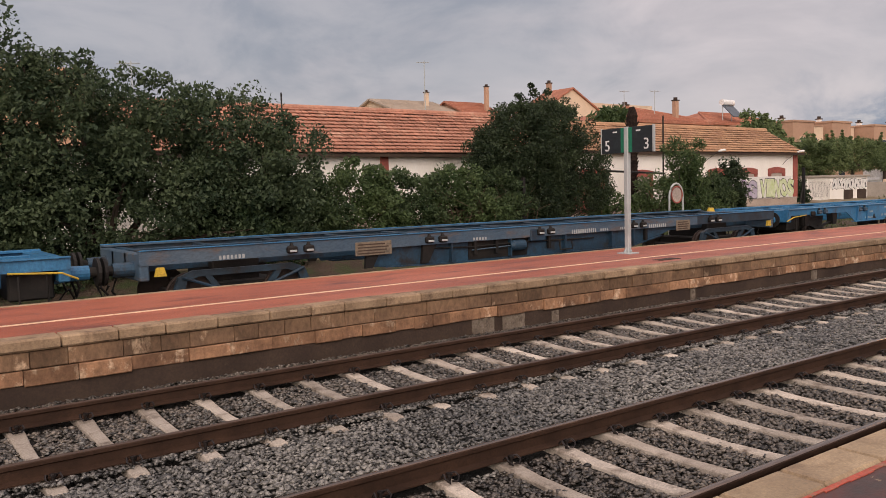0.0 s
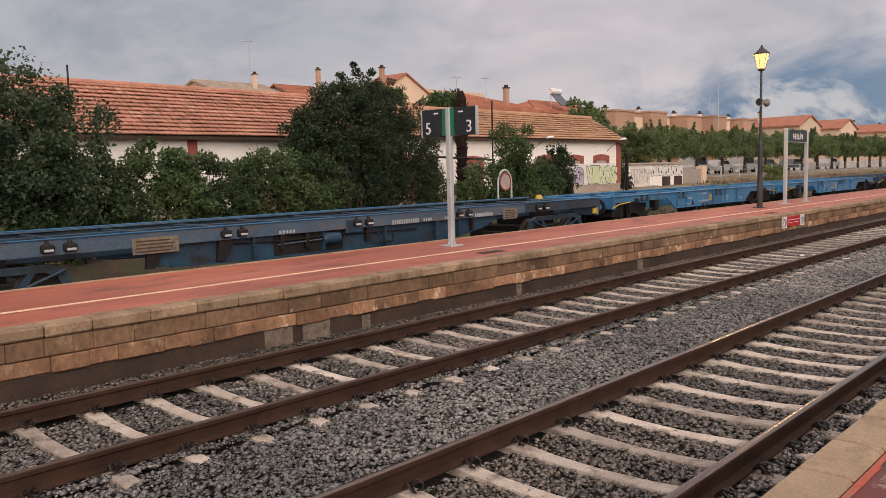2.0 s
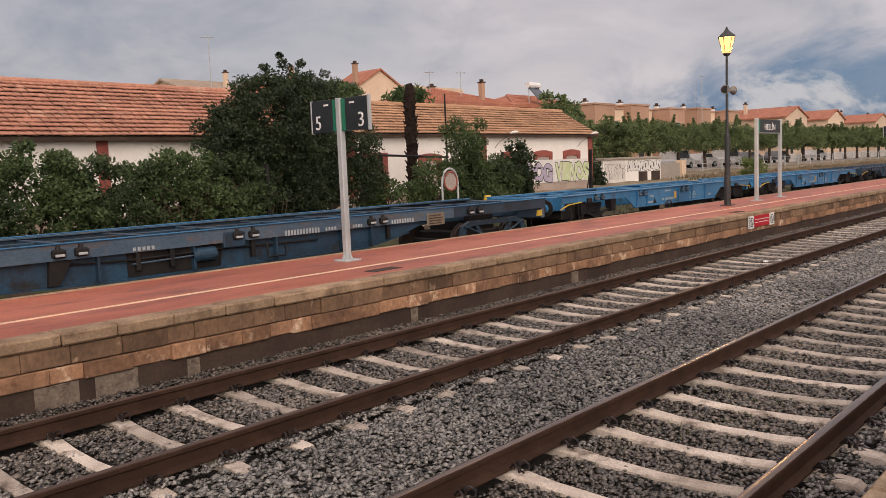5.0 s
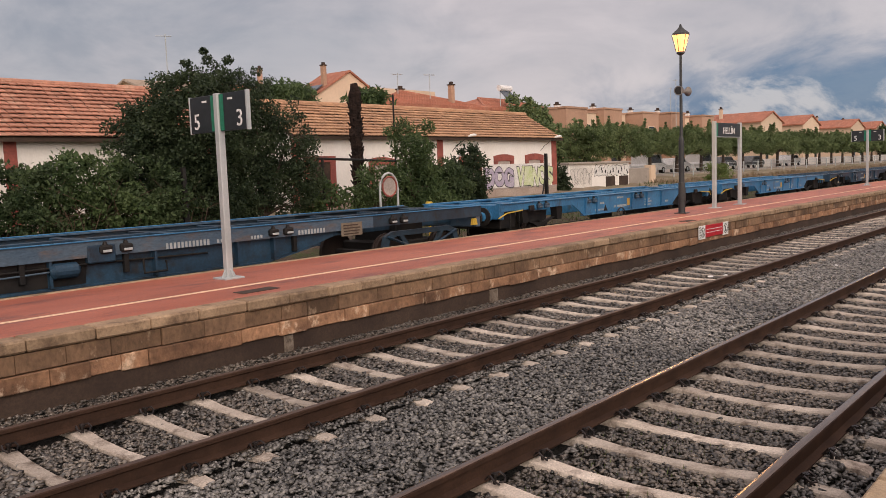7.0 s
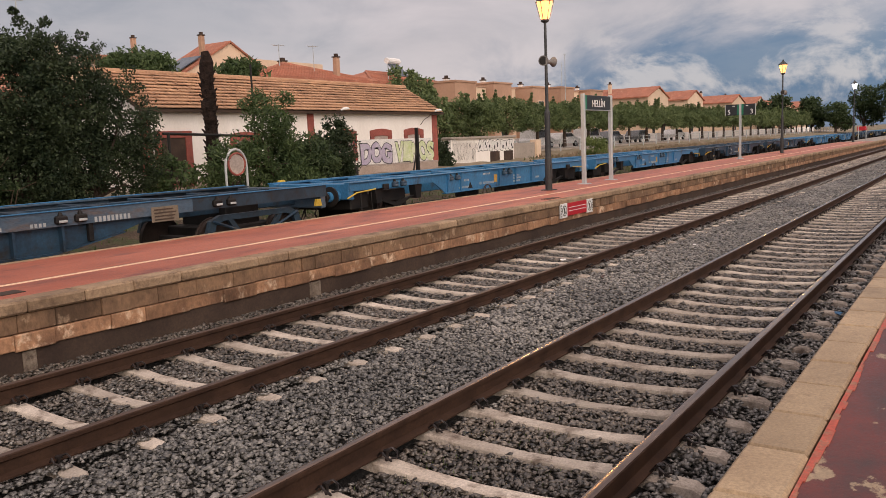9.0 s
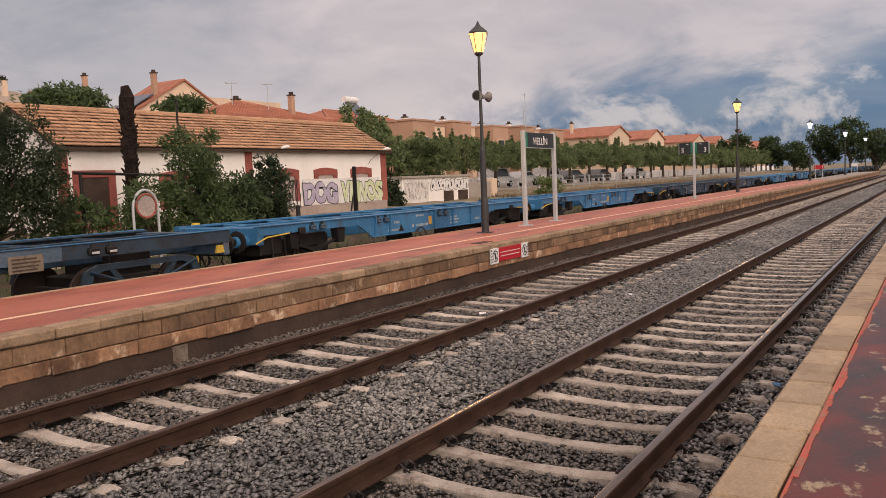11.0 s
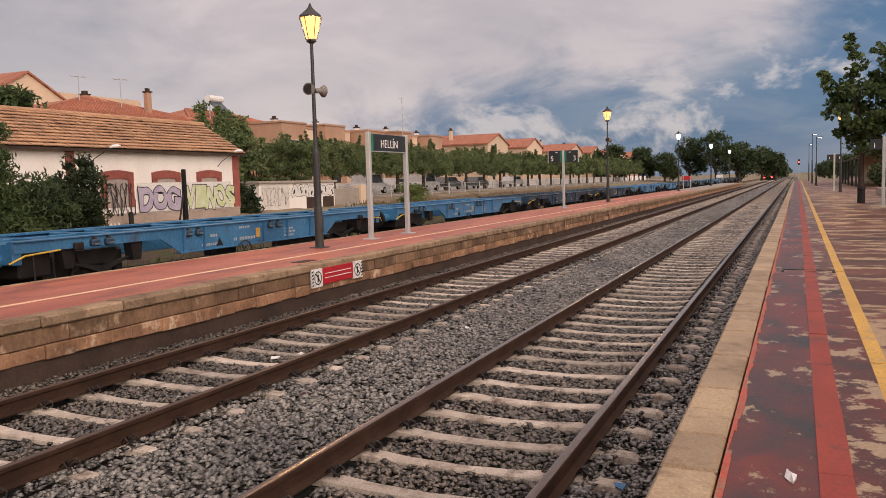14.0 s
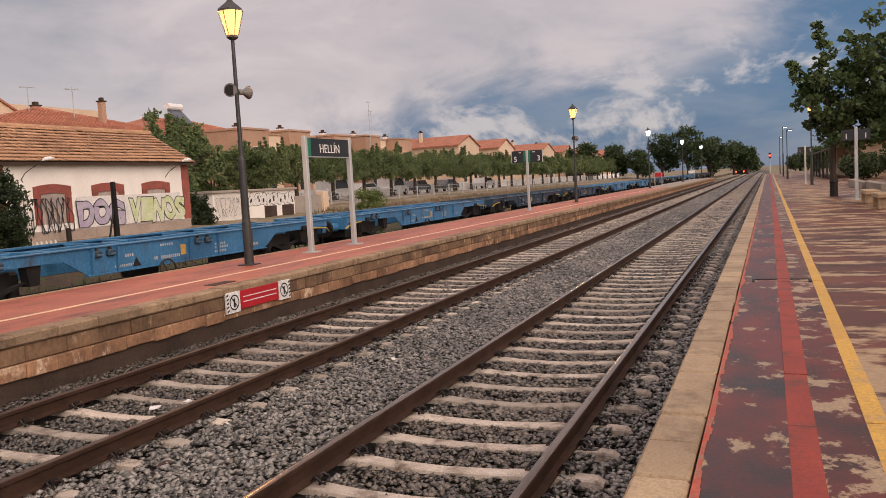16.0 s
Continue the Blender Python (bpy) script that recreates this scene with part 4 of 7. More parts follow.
# ---- wagons in the siding ----
def bogie(parent, x, r, frame_mat):
    """A two-axle bogie with pressed side frames."""
    b = part("bogie", Shape().box(x - 0.25, -0.95, 0.36, x + 0.25, 0.95, 0.62, 0.02), M_BOGIE, parent, "oily black two-axle bogie")
    for sy in (-1, 1):
        y0, y1 = sorted((sy * 1.0, sy * 1.09))
        beam = [(-1.30, 0.60), (-1.20, 0.86), (-0.95, 0.96), (0.95, 0.96), (1.20, 0.86), (1.30, 0.60), (1.12, 0.60), (1.05, 0.78), (0.85, 0.85), (-0.85, 0.85), (-1.05, 0.78), (-1.12, 0.60)]
        side = part("side_frame", Shape().prism([(x + a, z) for a, z in beam], "y", y0, y1), M_BOGIEBLUE, b, "grimy blue pressed side frame")
        bow = [(-0.74, 0.86), (-0.48, 0.50), (-0.30, 0.42), (0.30, 0.42), (0.48, 0.50), (0.74, 0.86), (0.62, 0.86), (0.40, 0.59), (0.25, 0.52), (-0.25, 0.52), (-0.40, 0.59), (-0.62, 0.86)]
        part("truss_bow", Shape().prism([(x + a, z) for a, z in bow], "y", y0 + 0.01, y1 - 0.01), M_BOGIEBLUE, side)
        for sx in (-1, 1):
            part("axle_box", Shape().box(x + sx * 0.92 - 0.13, sy * 1.05 - 0.09, 0.30, x + sx * 0.92 + 0.13, sy * 1.05 + 0.09, 0.58, 0.03), M_BOGIE, b)
        spr = Shape()
        for k in (-0.16, 0, 0.16):
            spr.tube([(x + k, sy * 1.05, 0.30), (x + k, sy * 1.05, 0.62)], 0.055, 8)
        part("spring_nest", spr, M_BOGIE, b)
    for sy in (-1, 1):
        for sx in (-1, 1):
            part("truss_bar", Shape().tube([(x + sx * 1.15, sy * 1.12, 0.86), (x + sx * 0.5, sy * 1.12, 0.62), (x, sy * 1.12, 0.60)], 0.03, 6), frame_mat, b)
    # solid black boxes added to darken the open space inside the bogie
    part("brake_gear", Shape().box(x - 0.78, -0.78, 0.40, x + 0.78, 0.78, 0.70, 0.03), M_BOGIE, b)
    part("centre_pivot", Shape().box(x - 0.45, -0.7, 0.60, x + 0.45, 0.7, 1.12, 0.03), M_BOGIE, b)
    for sx in (-1, 1):
        part("axle", Shape().tube([(x + sx * 0.92, -0.98, 0.45), (x + sx * 0.92, 0.98, 0.45)], 0.08, 8), M_BOGIE, b)
        for sy in (-1, 1):
            part("wheel", Shape().tube([(x + sx * 0.92, sy * 0.80, 0.45), (x + sx * 0.92, sy * 0.835, 0.45), (x + sx * 0.92, sy * 0.84, 0.45), (x + sx * 0.92, sy * 0.93, 0.45)], [0.475, 0.475, 0.45, 0.45], 24), M_WHEEL, b)
    return b


def buffers(parent, x, s, mat):
    for sy in (-0.9, 0.9):
        bf = part("buffer", Shape().tube([(x - s * 0.02, sy, 1.05), (x + s * 0.34, sy, 1.05)], [0.13, 0.12], 14), mat, parent, "buffer with a round plate")
        part("buffer_plate", Shape().tube([(x + s * 0.34, sy, 1.05), (x + s * 0.55, sy, 1.05), (x + s * 0.55, sy, 1.05), (x + s * 0.60, sy, 1.05)], [0.085, 0.085, 0.24, 0.235], 16), M_BOGIE, bf)
    part("draw_hook", Shape().tube([(x, 0, 1.0), (x + s * 0.22, 0, 1.0), (x + s * 0.34, 0, 1.06), (x + s * 0.36, 0, 0.98)], 0.045, 8), M_BOGIE, parent)
    part("screw_coupling", Shape().tube([(x + s * 0.3, 0.04, 1.0), (x + s * 0.38, 0.03, 0.72), (x + s * 0.30, 0, 0.5), (x + s * 0.2, -0.03, 0.72)], 0.025, 6), M_BOGIE, parent)
    for sy in (-0.45, 0.45):
        part("brake_hose", Shape().tube([(x, sy, 0.92), (x + s * 0.16, sy, 0.9), (x + s * 0.24, sy * 0.9, 0.65), (x + s * 0.12, sy * 0.85, 0.5)], 0.022, 6), M_BOGIE, parent)


def twist_locks(parent, x, y, mat=M_BOGIE, plate=M_POST):
    for k in (-0.17, 0.17):
        tl = part("container_lock", Shape().box(x + k - 0.10, y - 0.09, 1.16, x + k + 0.10, y + 0.02, 1.29, 0.025), mat, parent, "container lock bracket")
        part("lock_plate", Shape().box(x + k - 0.07, y - 0.108, 1.18, x + k + 0.07, y - 0.086, 1.22, 0.006), plate, tl)
        part("lock_cone", Shape().tube([(x + k, y - 0.02, 1.28), (x + k, y - 0.02, 1.345)], [0.05, 0.025], 8), M_BOGIE, tl)


def channel(y, s, z0, z1):
    """Outline in (y, z) of a channel-shaped sill, open to the inside."""
    return [(y, z0), (y, z1), (y + s * 0.16, z1), (y + s * 0.16, z1 - 0.025), (y + s * 0.02, z1 - 0.025), (y + s * 0.02, z0 + 0.025), (y + s * 0.16, z0 + 0.025), (y + s * 0.16, z0)]


def long_wagon(cx, paint, label):
    """A 60-foot container flat: channel sills, a deep fish-belly, cross members and two bogies."""
    t = thing("flat_wagon", pose(cx, MID_WAGON, SIDING), label, "wagon", "parked container wagons")
    H = 9.2
    for sy in (-1, 1):
        y = sy * 1.30
        sill = part("side_sill", Shape().prism(channel(y, -sy, 1.12, 1.36), "x", -H, 5.55), paint[0], t, "long channel side sill with faded markings")
        part("side_sill", Shape().prism(channel(y, -sy, 1.12, 1.36), "x", 5.553, H), M_BOGIEBLUE, t, "greasy blackened sill end over the bogie")
        # strip in brighter blue paints the highlight on the sill's top edge
        part("sill_lip", Shape().box(-H, min(y - 0.03, y + 0.03), 1.361, H, max(y - 0.03, y + 0.03), 1.382, 0.006), M_BLUE, sill)
        yb = sorted((sy * 1.14, sy * 1.17))
        belly = [(-4.9, 1.14), (-4.6, 0.74), (-2.6, 0.70), (2.9, 0.70), (4.1, 0.90), (5.0, 1.14)]
        bp = part("belly_plate", Shape().prism(belly, "y", *yb), paint[1], t, "deep fish-belly web plate")
        part("belly_flange", Shape().prism([(-4.38, 0.72), (-2.6, 0.67), (2.9, 0.67), (4.15, 0.885), (4.15, 0.91), (2.9, 0.70), (-2.6, 0.70), (-4.38, 0.75)], "y", *sorted((sy * 1.06, sy * 1.23))), paint[1], bp)
        for k in (-2.75, -1.1, 0.6, 2.2, 3.0):
            part("rib", Shape().box(k - 0.02, min(sy * 1.17, sy * 1.28), 0.71, k + 0.02, max(sy * 1.17, sy * 1.28), 1.14), paint[1], bp)
        for k in (-4.85, -3.5):
            part("gusset", Shape().prism([(k - 0.02, 0.74), (k + 0.14, 0.74), (k + 0.36, 1.12), (k + 0.02, 1.12)], "y", *sorted((sy * 1.18, sy * 1.26))), M_BOGIE, bp, "dark slanting gusset")
        for k in (-2.1, -1.5, 0.1, 3.5):
            part("hanger", Shape().box(k - 0.04, min(sy * 1.18, sy * 1.27), 0.82, k + 0.04, max(sy * 1.18, sy * 1.27), 1.13, 0.008), M_BOGIE, bp)
        part("pipe_run", Shape().tube([(-3.3, sy * 1.2, 1.04), (-2.2, sy * 1.24, 1.0), (-0.6, sy * 1.24, 1.02), (1.6, sy * 1.22, 0.98)], 0.018, 6), M_BOGIE, bp)
        if sy < 0:
            # flat dark plate stands in for the shade of a recessed bay
            part("brake_gear_plate", Shape().prism([(-2.25, 0.72), (-0.55, 0.72), (-0.5, 1.12), (-2.25, 1.12)], "y", -1.185, -1.172), M_BOGIE, bp, "dark plate standing for the shade of a recess in the belly")
            part("valve_box", Shape().box(-0.55, -1.33, 1.02, -0.1, -1.2, 1.3, 0.02), paint[1], t)
            for k in (-6.3, -3.2, -0.1, 3.12, 6.27):
                twist_locks(t, k, y)
            for k, w in ((-4.6, 0.52), (5.0, 0.36)):
                pl = part("data_plate", Shape().box(k - w, y - 0.012, 1.0, k + w * 0.6, y - 0.002, 1.27, 0.004), M_TAN, t, "tan lettered data plate")
                bars = Shape()
                for r in range(4):
                    bars.box(k - w + 0.06, y - 0.0145, 1.03 + r * 0.058, k + w * (0.3 + 0.08 * (r % 3)), y - 0.0125, 1.055 + r * 0.058)
                tagged(part("text_bar", bars, M_BASE, pl), kind="stuff")
            for k, w, h in ((-7.6, 0.5, 0.07), (1.2, 0.85, 0.10), (1.9, 0.30, 0.06), (3.9, 0.7, 0.09), (2.6, 0.28, 0.06), (-2.0, 0.4, 0.06)):
                mk = Shape()
                n = max(3, int(w / 0.07))
                for i in range(n):
                    x = k - w / 2 + i * w / n
                    mk.box(x, y - 0.004, 1.17 - h / 2, x + w / n * 0.62, y - 0.001, 1.17 + h / 2)
                tagged(part("stencil_marking", mk, M_MARK, sill), kind="stuff")
    for k in range(13):
        x = -H + 0.3 + k * (2 * H - 0.6) / 12
        part("cross_member", Shape().box(x - 0.07, -1.13, 1.20, x + 0.07, 1.13, 1.32, 0.01), paint[1], t)
    for y in (-0.42, 0.42):
        part("centre_sill", Shape().box(-H, y - 0.06, 0.95, H, y + 0.06, 1.31, 0.01), paint[1], t)
    part("air_reservoir", Shape().tube([(-1.12, -1.26, 0.96), (-1.06, -1.26, 0.96), (-0.72, -1.26, 0.96), (-0.66, -1.26, 0.96)], [0.05, 0.12, 0.12, 0.05], 14), M_DARKBLUE, t, "dusty blue air cylinder")
    part("brake_rod", Shape().tube([(-2.2, -1.25, 0.93), (-1.12, -1.26, 0.96)], 0.014, 6), M_GREYBLUE, t)
    lever = Shape().tube([(0.35, -1.32, 1.02), (0.35, -1.34, 0.78), (0.75, -1.34, 0.78), (0.75, -1.32, 0.95)], 0.02, 6)
    part("brake_lever", lever, M_BOGIE, t)
    for sx in (-1, 1):
        bogie(t, sx * 7.3, None, paint[2])
        end = part("headstock", Shape().box(min(sx * H, sx * (H - 0.16)), -1.28, 0.86, max(sx * H, sx * (H - 0.16)), 1.28, 1.32, 0.02), paint[0], t)
        buffers(t, sx * H, sx, paint[2])
        part("lifting_bracket", Shape().prism([(sx * (H - 0.42), 0.93), (sx * (H - 0.22), 0.93), (sx * (H - 0.26), 1.08), (sx * (H - 0.38), 1.08)], "y", -1.36, -1.30), M_YELLOWSTEEL, t, "yellow lifting bracket")
    return t


def short_wagon(cx, paint, label, bright=True):
    """A two-axle container frame wagon with deep plated sides and leaf springs."""
    t = thing("container_wagon", pose(cx, MID_WAGON, SIDING), label, "wagon", "parked container wagons")
    H = 6.45
    for sy in (-1, 1):
        y = sy * 1.30
        a, b = sorted((y, y - sy * 0.03))
        side = part("side_plate", Shape().prism([(-3.1, 1.18), (-2.5, 0.84), (3.3, 0.84), (3.85, 1.18)], "y", a, b), paint[0], t, "deep plated side with stencilled markings")
        part("top_rail", Shape().prism(channel(y, -sy, 1.16, 1.35), "x", -H, H), paint[0], t)
        part("top_flange", Shape().box(-H, *[min(y + sy * 0.05, y - sy * 0.12)], 1.345, H, max(y + sy * 0.05, y - sy * 0.12), 1.368, 0.004), paint[0], t)
        part("bottom_flange", Shape().box(-2.53, min(y + sy * 0.05, y - sy * 0.10), 0.815, 3.32, max(y + sy * 0.05, y - sy * 0.10), 0.842, 0.004), paint[0], side)
        for k in (-2.4, -1.75, 0.4, 1.4, 2.45):
            part("rib", Shape().prism([(y, 0.85), (y + sy * 0.03, 0.85), (y + sy * 0.085, 1.33), (y, 1.33)], "x", k - 0.025, k + 0.025), paint[0], side)
        if sy < 0:
            twist_locks(t, -2.1, y, M_DARKBLUE, M_GREYBLUE)
            twist_locks(t, 0.85, y, M_DARKBLUE, M_GREYBLUE)
            twist_locks(t, -4.6, y, M_DARKBLUE, M_GREYBLUE)
            part("orange_plate", Shape().box(0.12, y - 0.006, 0.97, 0.29, y - 0.001, 1.19), M_ORANGE, side, "orange plate")
            for x, z, w, h in ((-1.55, 0.93, 0.55, 0.05), (-1.4, 1.12, 0.25, 0.06), (-0.65, 0.98, 0.12, 0.07), (-0.2, 0.98, 0.6, 0.07), (0.25 + 1.3, 1.02, 0.5, 0.05), (1.5, 0.93, 0.45, 0.05), (1.5, 1.1, 0.4, 0.05), (2.9, 0.97, 0.25, 0.06), (-0.3, 1.24, 0.4, 0.05)):
                mk = Shape()
                n = max(2, int(w / 0.06))
                for i in range(n):
                    xx = x - w / 2 + i * w / n
                    mk.box(xx, y - 0.004, z - h / 2, xx + w / n * 0.6, y - 0.001, z + h / 2)
                tagged(part("stencil_marking", mk, M_MARK, side), kind="stuff")
            part("warning_triangle", Shape().prism([(-1.35, 0.88), (-1.10, 0.88), (-1.225, 1.06)], "y", y - 0.005, y - 0.001), M_BLACK, side)
            hw = Shape()
            n = 20
            hw.tube([(-0.45 + 0.27 * math.cos(2 * math.pi * k / n), y - 0.10, 0.66 + 0.27 * math.sin(2 * math.pi * k / n)) for k in range(n + 1)], 0.018, 6, False)
            for k in range(3):
                g = math.pi * k / 3
                hw.tube([(-0.45 - 0.26 * math.cos(g), y - 0.10, 0.66 - 0.26 * math.sin(g)), (-0.45 + 0.26 * math.cos(g), y - 0.10, 0.66 + 0.26 * math.sin(g))], 0.012, 5)
            hw.tube([(-0.45, y - 0.11, 0.66), (-0.45, y + 0.05, 0.66)], 0.03, 8)
            part("hand_wheel", hw, M_WHEEL, t, "rusty spoked brake hand wheel")
            part("step_block", Shape().box(1.35, y - 0.06, 0.42, 1.68, y + 0.1, 0.62, 0.015), M_TAN, t)
        for sx in (-1, 1):
            spring = Shape()
            for i in range(4):
                L = 0.75 - i * 0.13
                spring.prism([(sx * 4.45 - L, 0.86 - i * 0.035), (sx * 4.45, 0.72 - i * 0.035), (sx * 4.45 + L, 0.86 - i * 0.035), (sx * 4.45 + L, 0.89 - i * 0.035), (sx * 4.45, 0.752 - i * 0.035), (sx * 4.45 - L, 0.89 - i * 0.035)], "y", sy * 1.09 - 0.05, sy * 1.09 + 0.05)
            part("leaf_spring", spring, M_BOGIE, t)
            part("axle_box", Shape().box(sx * 4.45 - 0.15, sy * 1.08 - 0.09, 0.32, sx * 4.45 + 0.15, sy * 1.08 + 0.09, 0.62, 0.03), M_BOGIE, t)
            part("axle_guard", Shape().prism([(sx * 4.45 - 0.5, 1.08), (sx * 4.45 - 0.22, 0.30), (sx * 4.45 - 0.17, 0.30), (sx * 4.45 - 0.17, 0.8), (sx * 4.45 + 0.17, 0.8), (sx * 4.45 + 0.17, 0.30), (sx * 4.45 + 0.22, 0.30), (sx * 4.45 + 0.5, 1.08)], "y", sy * 1.0 - 0.01, sy * 1.0 + 0.01), M_BOGIE, t)
            part("wheel", Shape().tube([(sx * 4.45, sy * 0.80, 0.46), (sx * 4.45, sy * 0.835, 0.46), (sx * 4.45, sy * 0.84, 0.46), (sx * 4.45, sy * 0.93, 0.46)], [0.485, 0.485, 0.46, 0.46], 24), M_WHEEL, t)
    for x in (-6.2, -5.1, -3.6, -2.7, -0.7, 0.4, 2.4, 3.6, 5.1, 6.2):
        part("cross_member", Shape().box(x - 0.06, -1.13, 1.16, x + 0.06, 1.13, 1.335, 0.01), paint[0], t)
    for sx in (-1, 1):
        # plain black boxes added so the wagon's underside and ends read dark
        part("running_gear", Shape().box(sx * 4.45 - 0.95, -0.72, 0.34, sx * 4.45 + 0.95, 0.72, 1.05, 0.05), M_BOGIE, t, "black box added to darken the space round the axle")
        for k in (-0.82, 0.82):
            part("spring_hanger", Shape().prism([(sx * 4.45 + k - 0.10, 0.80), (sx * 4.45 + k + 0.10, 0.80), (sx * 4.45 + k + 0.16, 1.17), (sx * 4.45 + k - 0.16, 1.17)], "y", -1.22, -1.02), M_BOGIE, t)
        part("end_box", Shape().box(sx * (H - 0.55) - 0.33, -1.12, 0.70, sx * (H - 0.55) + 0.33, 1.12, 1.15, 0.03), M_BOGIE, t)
        part("axle", Shape().tube([(sx * 4.45, -1.0, 0.46), (sx * 4.45, 1.0, 0.46)], 0.08, 8), M_BOGIE, t)
        part("headstock", Shape().box(min(sx * H, sx * (H - 0.18)), -1.28, 0.96, max(sx * H, sx * (H - 0.18)), 1.28, 1.34, 0.02), paint[0], t)
        part("diagonal_brace", Shape().prism([(sx * 6.3, 1.2), (sx * 6.3, 1.05), (sx * 3.6, -0.1), (sx * 3.6, 0.05)], "z", 1.14, 1.26), paint[0], t)
        buffers(t, sx * H, sx, paint[0])
        part("shunters_handrail", Shape().tube([(sx * (H - 0.9), -1.34, 1.16), (sx * (H - 0.15), -1.38, 1.12), (sx * (H + 0.1), -1.3, 1.0)], 0.017, 6), M_YELLOWSTEEL, t, "yellow hand rail")
    part("brake_cylinder", Shape().tube([(-1.0, -0.75, 0.72), (-0.9, -0.75, 0.72), (-0.2, -0.75, 0.72), (-0.1, -0.75, 0.72)], [0.08, 0.2, 0.2, 0.08], 14), M_BOGIE, t)
    part("brake_beam", Shape().box(-3.6, -0.85, 0.55, 3.6, -0.78, 0.63), M_BOGIE, t)
    part("equipment_box", Shape().box(1.9, -1.1, 0.45, 2.9, -0.6, 0.84, 0.02), M_BOGIE, t)
    for sx in (-1, 1):
        part("end_step", Shape().tube([(sx * (H - 0.35), -1.32, 1.1), (sx * (H - 0.35), -1.34, 0.62), (sx * (H - 0.75), -1.34, 0.62), (sx * (H - 0.75), -1.32, 1.1)], 0.022, 6), M_BOGIE, t)
        part("tow_bracket", Shape().box(sx * (H - 1.3) - 0.1, -1.38, 1.12, sx * (H - 1.3) + 0.1, -1.3, 1.26, 0.02), M_BOGIE, t)
        part("brake_shoe", Shape().box(sx * 3.86 - 0.05, -0.95, 0.35, sx * 3.86 + 0.05, -0.8, 0.75, 0.02), M_BOGIE, t)
    for y in (-0.4, 0.4):
        part("centre_sill", Shape().box(-H, y - 0.05, 0.86, H, y + 0.05, 1.32, 0.01), paint[0], t)
    return t


long_wagon(12.8, (M_GREYBLUE, M_DARKBLUE, M_DARKBLUE), "grimy dark blue container flat wagon standing empty in the siding")
short = short_wagon(29.25, (M_BLUE, M_BLUE, M_BLUE), "bright blue empty container frame wagon parked in the siding")
for k in (-33.15 / 14.1, 1, 4, 5, 8, 9):
    copy_thing(short, pose(29.25 + 14.1 * k, MID_WAGON, SIDING))
dark = short_wagon(29.25 + 14.1 * 2, (M_DARKBLUE, M_DARKBLUE, M_DARKBLUE), "grimy dark blue container frame wagon parked in the siding")
for k in (3, 6, 7, 10, 11, 12, 13):
    copy_thing(dark, pose(29.25 + 14.1 * k, MID_WAGON, SIDING))


# ---- buildings ----
def window(parent, x, z0, w, h, y, infill, arched=True):
    """A blocked window with a raised red surround whose head is a flat arch."""
    fr = Shape()
    fr.box(x - w / 2 - 0.30, y - 0.05, z0, x - w / 2, y + 0.02, z0 + h)
    fr.box(x + w / 2, y - 0.05, z0, x + w / 2 + 0.30, y + 0.02, z0 + h)
    n = 8
    top = [(x - w / 2 - 0.30 + (w + 0.6) * k / n, z0 + h + 0.28 + 0.10 * math.sin(math.pi * k / n)) for k in range(n + 1)]
    low = [(x - w / 2 - 0.30 + (w + 0.6) * k / n, z0 + h + 0.10 * math.sin(math.pi * k / n) - 0.06) for k in range(n + 1)]
    fr.prism([(a, b) for a, b in top] + [(a, b) for a, b in low[::-1]], "y", y - 0.06, y + 0.02)
    wd = part("window_surround", fr, M_REDTRIM, parent, "red brick window surround")
    part("infill", Shape().box(x - w / 2, y - 0.012, z0, x + w / 2, y + 0.02, z0 + h + 0.04), infill, wd)
    return wd


def tiled_slope(parent, mat, x0, x1, y0, z0, y1, z1, w, rows, singles, seed):
    """Barrel tiles laid in courses up a slope; the lowest courses one by one."""
    r = random.Random(seed)
    up = Vector((0, y1 - y0, z1 - z0))
    L = up.length
    d, nrm = up.normalized(), Vector((0, -(z1 - z0), y1 - y0)).normalized()
    n = int((x1 - x0) / w)
    step = L / rows

    def tile(s, ox, oy, oz, lift, tip):
        vs = []
        for u in (0, 1):
            for k in range(5):
                g = math.pi * k / 4
                off = d * (u * step * 1.12) + nrm * (0.02 + 0.015 * math.sin(g) + (0.066 + lift if u == 0 else 0))
                vs.append((ox - w / 2 * math.cos(g) * (1.0 if u == 0 else 0.92), oy + off.y, oz + off.z + 0.0))
        vs += [(vs[k][0], vs[k][1] - nrm.y * 0.035, vs[k][2] - nrm.z * 0.035) for k in range(5)]
        s.add(vs, [(k, k + 1, 6 + k, 5 + k) for k in range(4)] + [(10 + k, 11 + k, k + 1, k) for k in range(4)])

    single = []
    for _ in range(4):
        s = Shape()
        tile(s, 0, 0, 0, r.uniform(-0.01, 0.015), 0)
        me = s.mesh("roof_tile")
        me.materials.append(mat)
        single.append(me)
    rest, made = Shape(), 0
    for i in range(rows):
        p = Vector((0, y0, z0)) + d * (step * i)
        for k in range(n):
            x = x0 + (k + 0.5) * w + r.uniform(-0.012, 0.012)
            sag = 0.022 * noise.noise((x * 0.25, i * 0.4, seed))
            if made < singles:
                ob = new("roof_tile", r.choice(single))
                ob.parent = parent
                ob.location = (x, p.y + r.uniform(-0.015, 0.015), p.z + sag)
                made += 1
            else:
                tile(rest, x, p.y + r.uniform(-0.012, 0.012), p.z + sag, r.uniform(-0.008, 0.012), 0)
    tagged(part("roof_tiles", rest, mat, parent), kind="stuff")
    part("ridge_tiles", Shape().tube([(x0 - 0.05, y1, z1 + 0.02), ((x0 + x1) / 2, y1, z1 + 0.035), (x1 + 0.05, y1, z1 + 0.02)], 0.11, 10), mat, parent)


